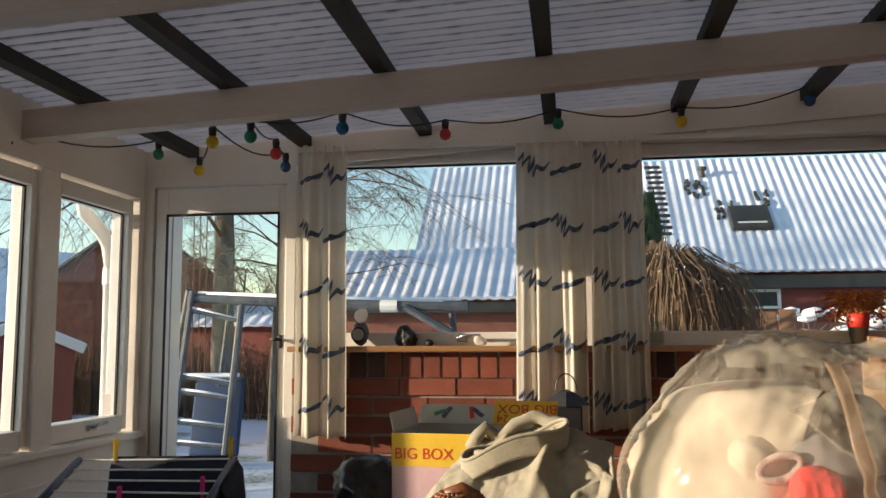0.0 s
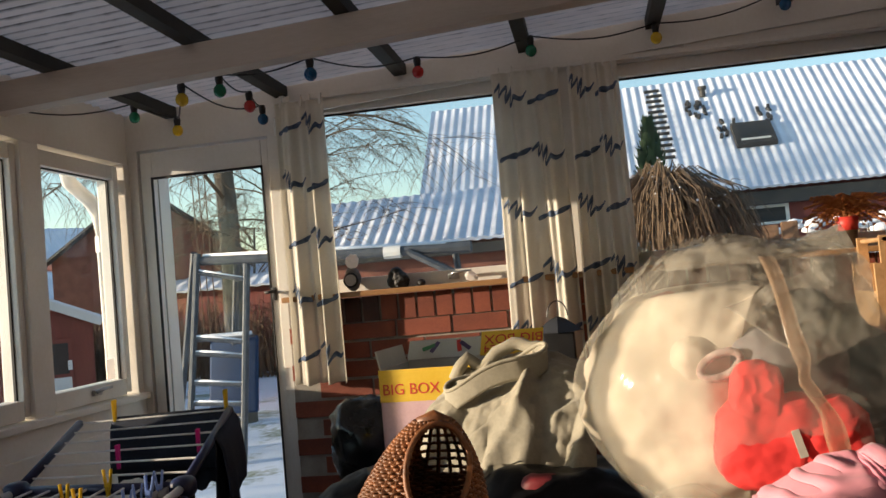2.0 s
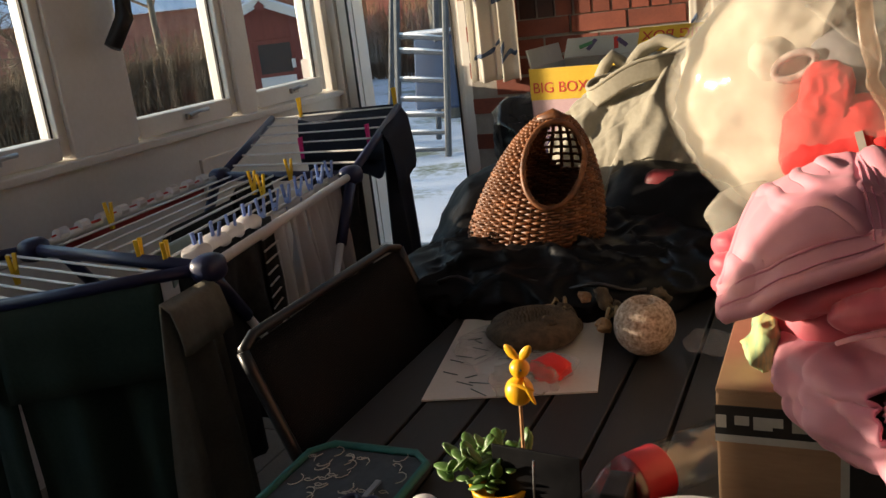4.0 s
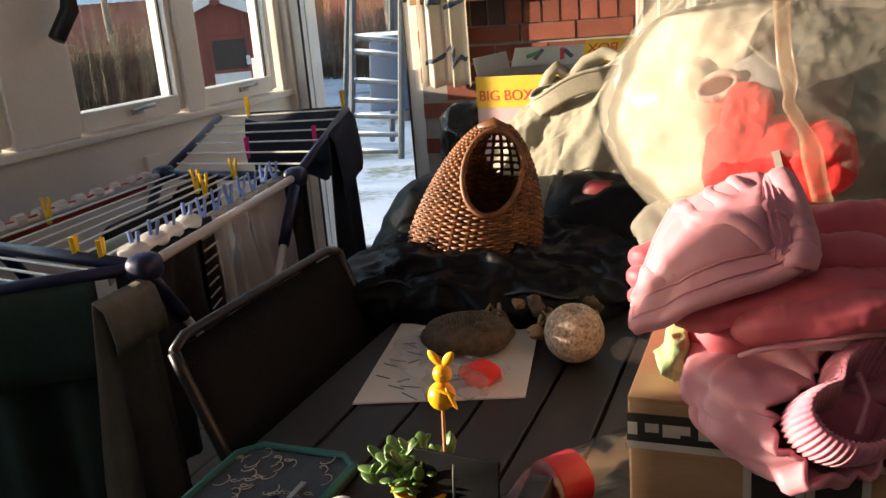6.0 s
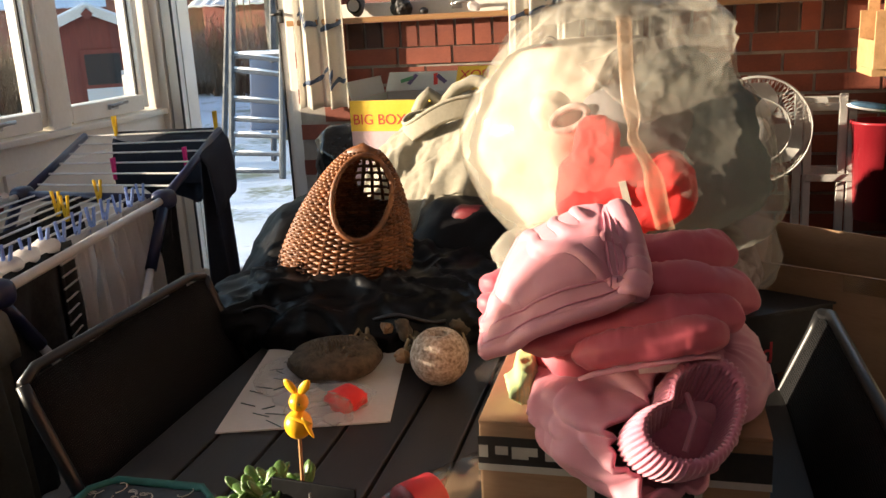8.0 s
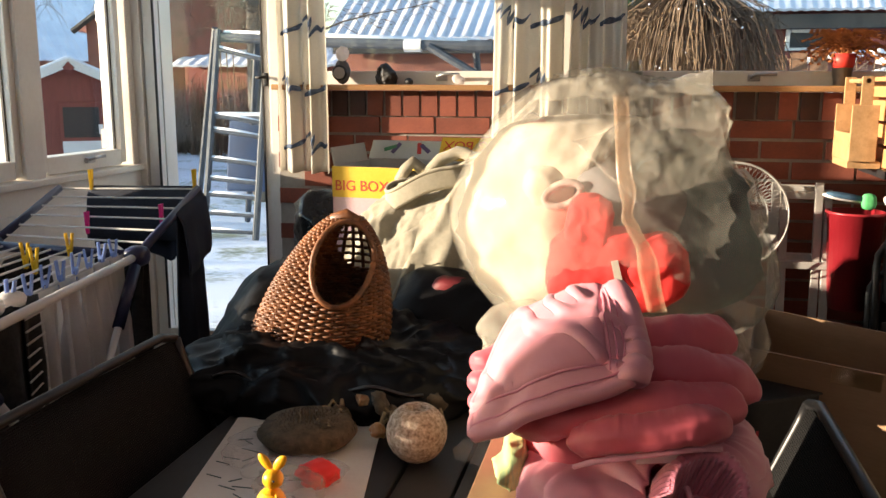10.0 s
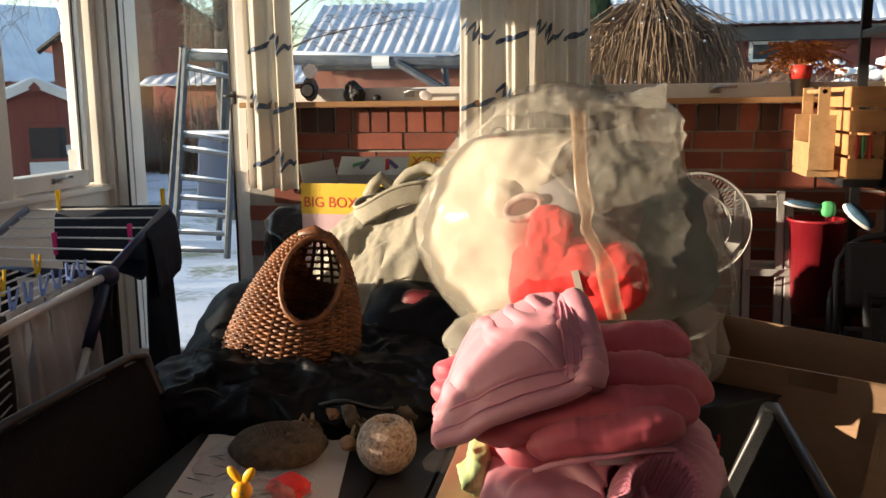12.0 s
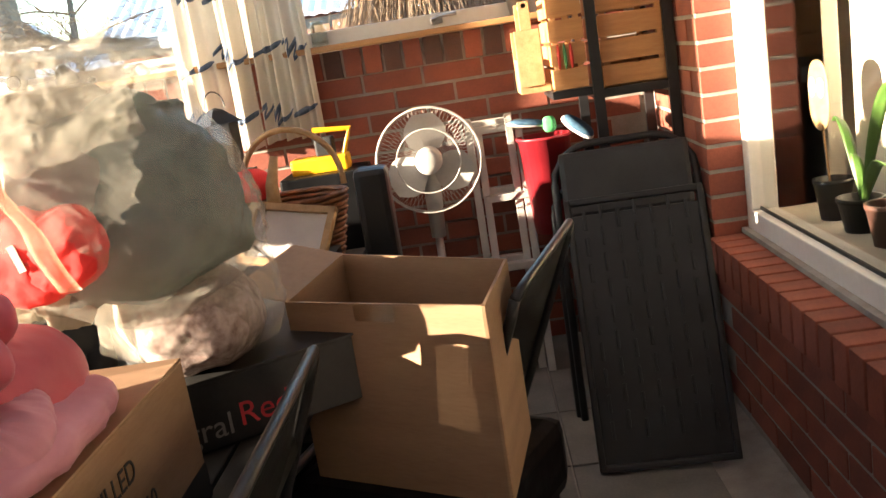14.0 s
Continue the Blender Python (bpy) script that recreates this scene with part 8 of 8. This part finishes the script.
fp = thing("potted_plant", "dried orange plant in a metal and red pot", "plant", (0.865, 3.68, SZ))
part("pot", lathem([(0.030, 0), (0.040, 0.07), (0.041, 0.07)], 20, (0.865, 3.675, SZ)), METAL, fp, "dull metal lower pot", True)
part("rim", lathem([(0.041, 0.07), (0.047, 0.125), (0.04, 0.125), (0.036, 0.08)], 20, (0.865, 3.675, SZ)), REDPR, fp, "red upper pot", True)
ORG = paint("dried_orange_leaf", (0.35, 0.11, 0.03), (0.55, 0.22, 0.07), 20, 0.8, 0.2)
bm = bmesh.new()
for k in range(120):
    a, L = rnd.uniform(0, 6.28), rnd.uniform(0.06, 0.20)
    c = Vector((0.865, 3.675, SZ + 0.12))
    e = c + Vector((math.cos(a) * L, math.sin(a) * L * 0.15 - 0.01, rnd.uniform(-0.04, 0.10)))
    mid = c.lerp(e, 0.5) + Vector((0, 0, 0.05))
    tube(bm, [c, mid, e], 0.002, 3, False)
    for j in range(4):
        q = mid.lerp(e, j / 3)
        bmesh.ops.create_icosphere(bm, subdivisions=1, radius=0.007, matrix=Matrix.Translation(q) @ Matrix.Diagonal((1.3, 0.5, 0.8, 1)))
part("dried_fronds", bm, ORG, fp)
# wall lamp on the window post
wlp = thing("wall_lamp", "steel bracket lamp with a dark lower arm", "wall lamp", (-2.28, 2.15, 1.6))
part("plate", boxm(-2.295, -2.275, 2.10, 2.17, 1.66, 1.90, 0.006), METAL, wlp)
part("clamp", boxm(-2.275, -2.22, 2.12, 2.22, 1.63, 1.68, 0.008), METAL, wlp)
part("arm", tubem([(-2.22, 2.22, 1.66), (-2.20, 2.24, 1.60), (-2.205, 2.22, 1.42), (-2.225, 2.16, 1.33)], 0.036, 8, 0.030), BLACK_METAL, wlp, "dark curved arm", True)
solo("sticker", boxm(-2.3578, -2.3565, 3.50, 3.565, 1.07, 1.16), SOCK, "small white and red sticker on the pane", "sticker")

# ---- bricks and slabs ----
me_str = mesh_of("brick", boxm(-0.119, 0.119, -0.004, 0.03, -0.035, 0.035), BRICK)
me_row = mesh_of("brick", boxm(-0.0355, 0.0355, -0.004, 0.05, -0.055, 0.055), BRICK)
me_rowd = mesh_of("brick", boxm(-0.0355, 0.0355, -0.004, 0.05, -0.055, 0.055), BRICK_DARK)
B, P = 0.25, 0.0833
rnd = random.Random(4)
dark = {1, 2, 5, 8, 16, 20, 22, 26, 28, 33}
x0 = 0.461 - 24 * P
for k in range(37):
    x = x0 + (k + 0.5) * P
    if -1.53 < x < 1.33:
        piece("brick", me_rowd if rnd.random() < 0.28 or k in (25, 27) else me_row, pose(x, WY, 1.286, 0, rnd.uniform(-1, 1), rnd.uniform(-1, 1)), wall_north)
for c in range(15):
    z = 1.190 - c * P
    for k in range(-8, 8):
        x = 0.07 + (k + (0.5 if c % 2 else 0.0)) * B
        if -1.44 < x < 1.26 and z > 0:
            piece("brick", me_str, pose(x, WY + rnd.uniform(-0.0015, 0.0015), z, 0, rnd.uniform(-0.4, 0.4), 0), wall_north)
# sill of bricks on edge, and the courses under it
me_sill = mesh_of("brick", boxm(-0.02, 0.13, -0.0355, 0.0355, -0.11, 0.004, 0.003), BRICK)
me_e = mesh_of("brick", boxm(-0.004, 0.03, -0.119, 0.119, -0.035, 0.035), BRICK)
for k in range(62):
    y = 2.847 - (k + 0.5) * P
    piece("brick", me_sill, pose(1.362, y, 0.541, 0, 0, rnd.uniform(-0.6, 0.6)), wall_east)
for c in range(5):
    z = 0.387 - c * P
    for k in range(22):
        y = 2.72 - (k + (0.5 if c % 2 else 0)) * B
        if y > -2.4:
            piece("brick", me_e, pose(1.366, y, z), wall_east)
# pier
me_p = mesh_of("brick", boxm(0, 0.13, -0.119, 0.119, -0.035, 0.035, 0.002), BRICK)
me_ph = mesh_of("brick", boxm(0, 0.13, -0.057, 0.057, -0.035, 0.035, 0.002), BRICK)
for c in range(30):
    z = 0.05 + c * P
    if z > 2.5:
        break
    if c % 2:
        ys, mes = [2.847 + 0.119 + k * B for k in range(3)], [me_p] * 3
    else:
        ys, mes = [2.847 + 0.057] + [2.847 + 0.125 + 0.119 + k * B for k in range(3)], [me_ph, me_p, me_p, me_p]
    for y, me in zip(ys, mes):
        if y < 3.62:
            piece("brick", me, pose(1.36 + rnd.uniform(0, 0.002), y, z), wall_east_pier)
me_slab = mesh_of("slab", boxm(-0.198, 0.198, -0.198, 0.198, -0.05, 0.0, 0.004), CONCRETE)
for i in range(10):
    for j in range(16):
        x, y = -2.24 + 0.402 * i, 3.45 - 0.402 * j
        if x < 1.2:
            piece("slab", me_slab, pose(x, y, rnd.uniform(-0.003, 0.001), rnd.uniform(-0.2, 0.2), rnd.uniform(-0.2, 0.2), 0), floor)
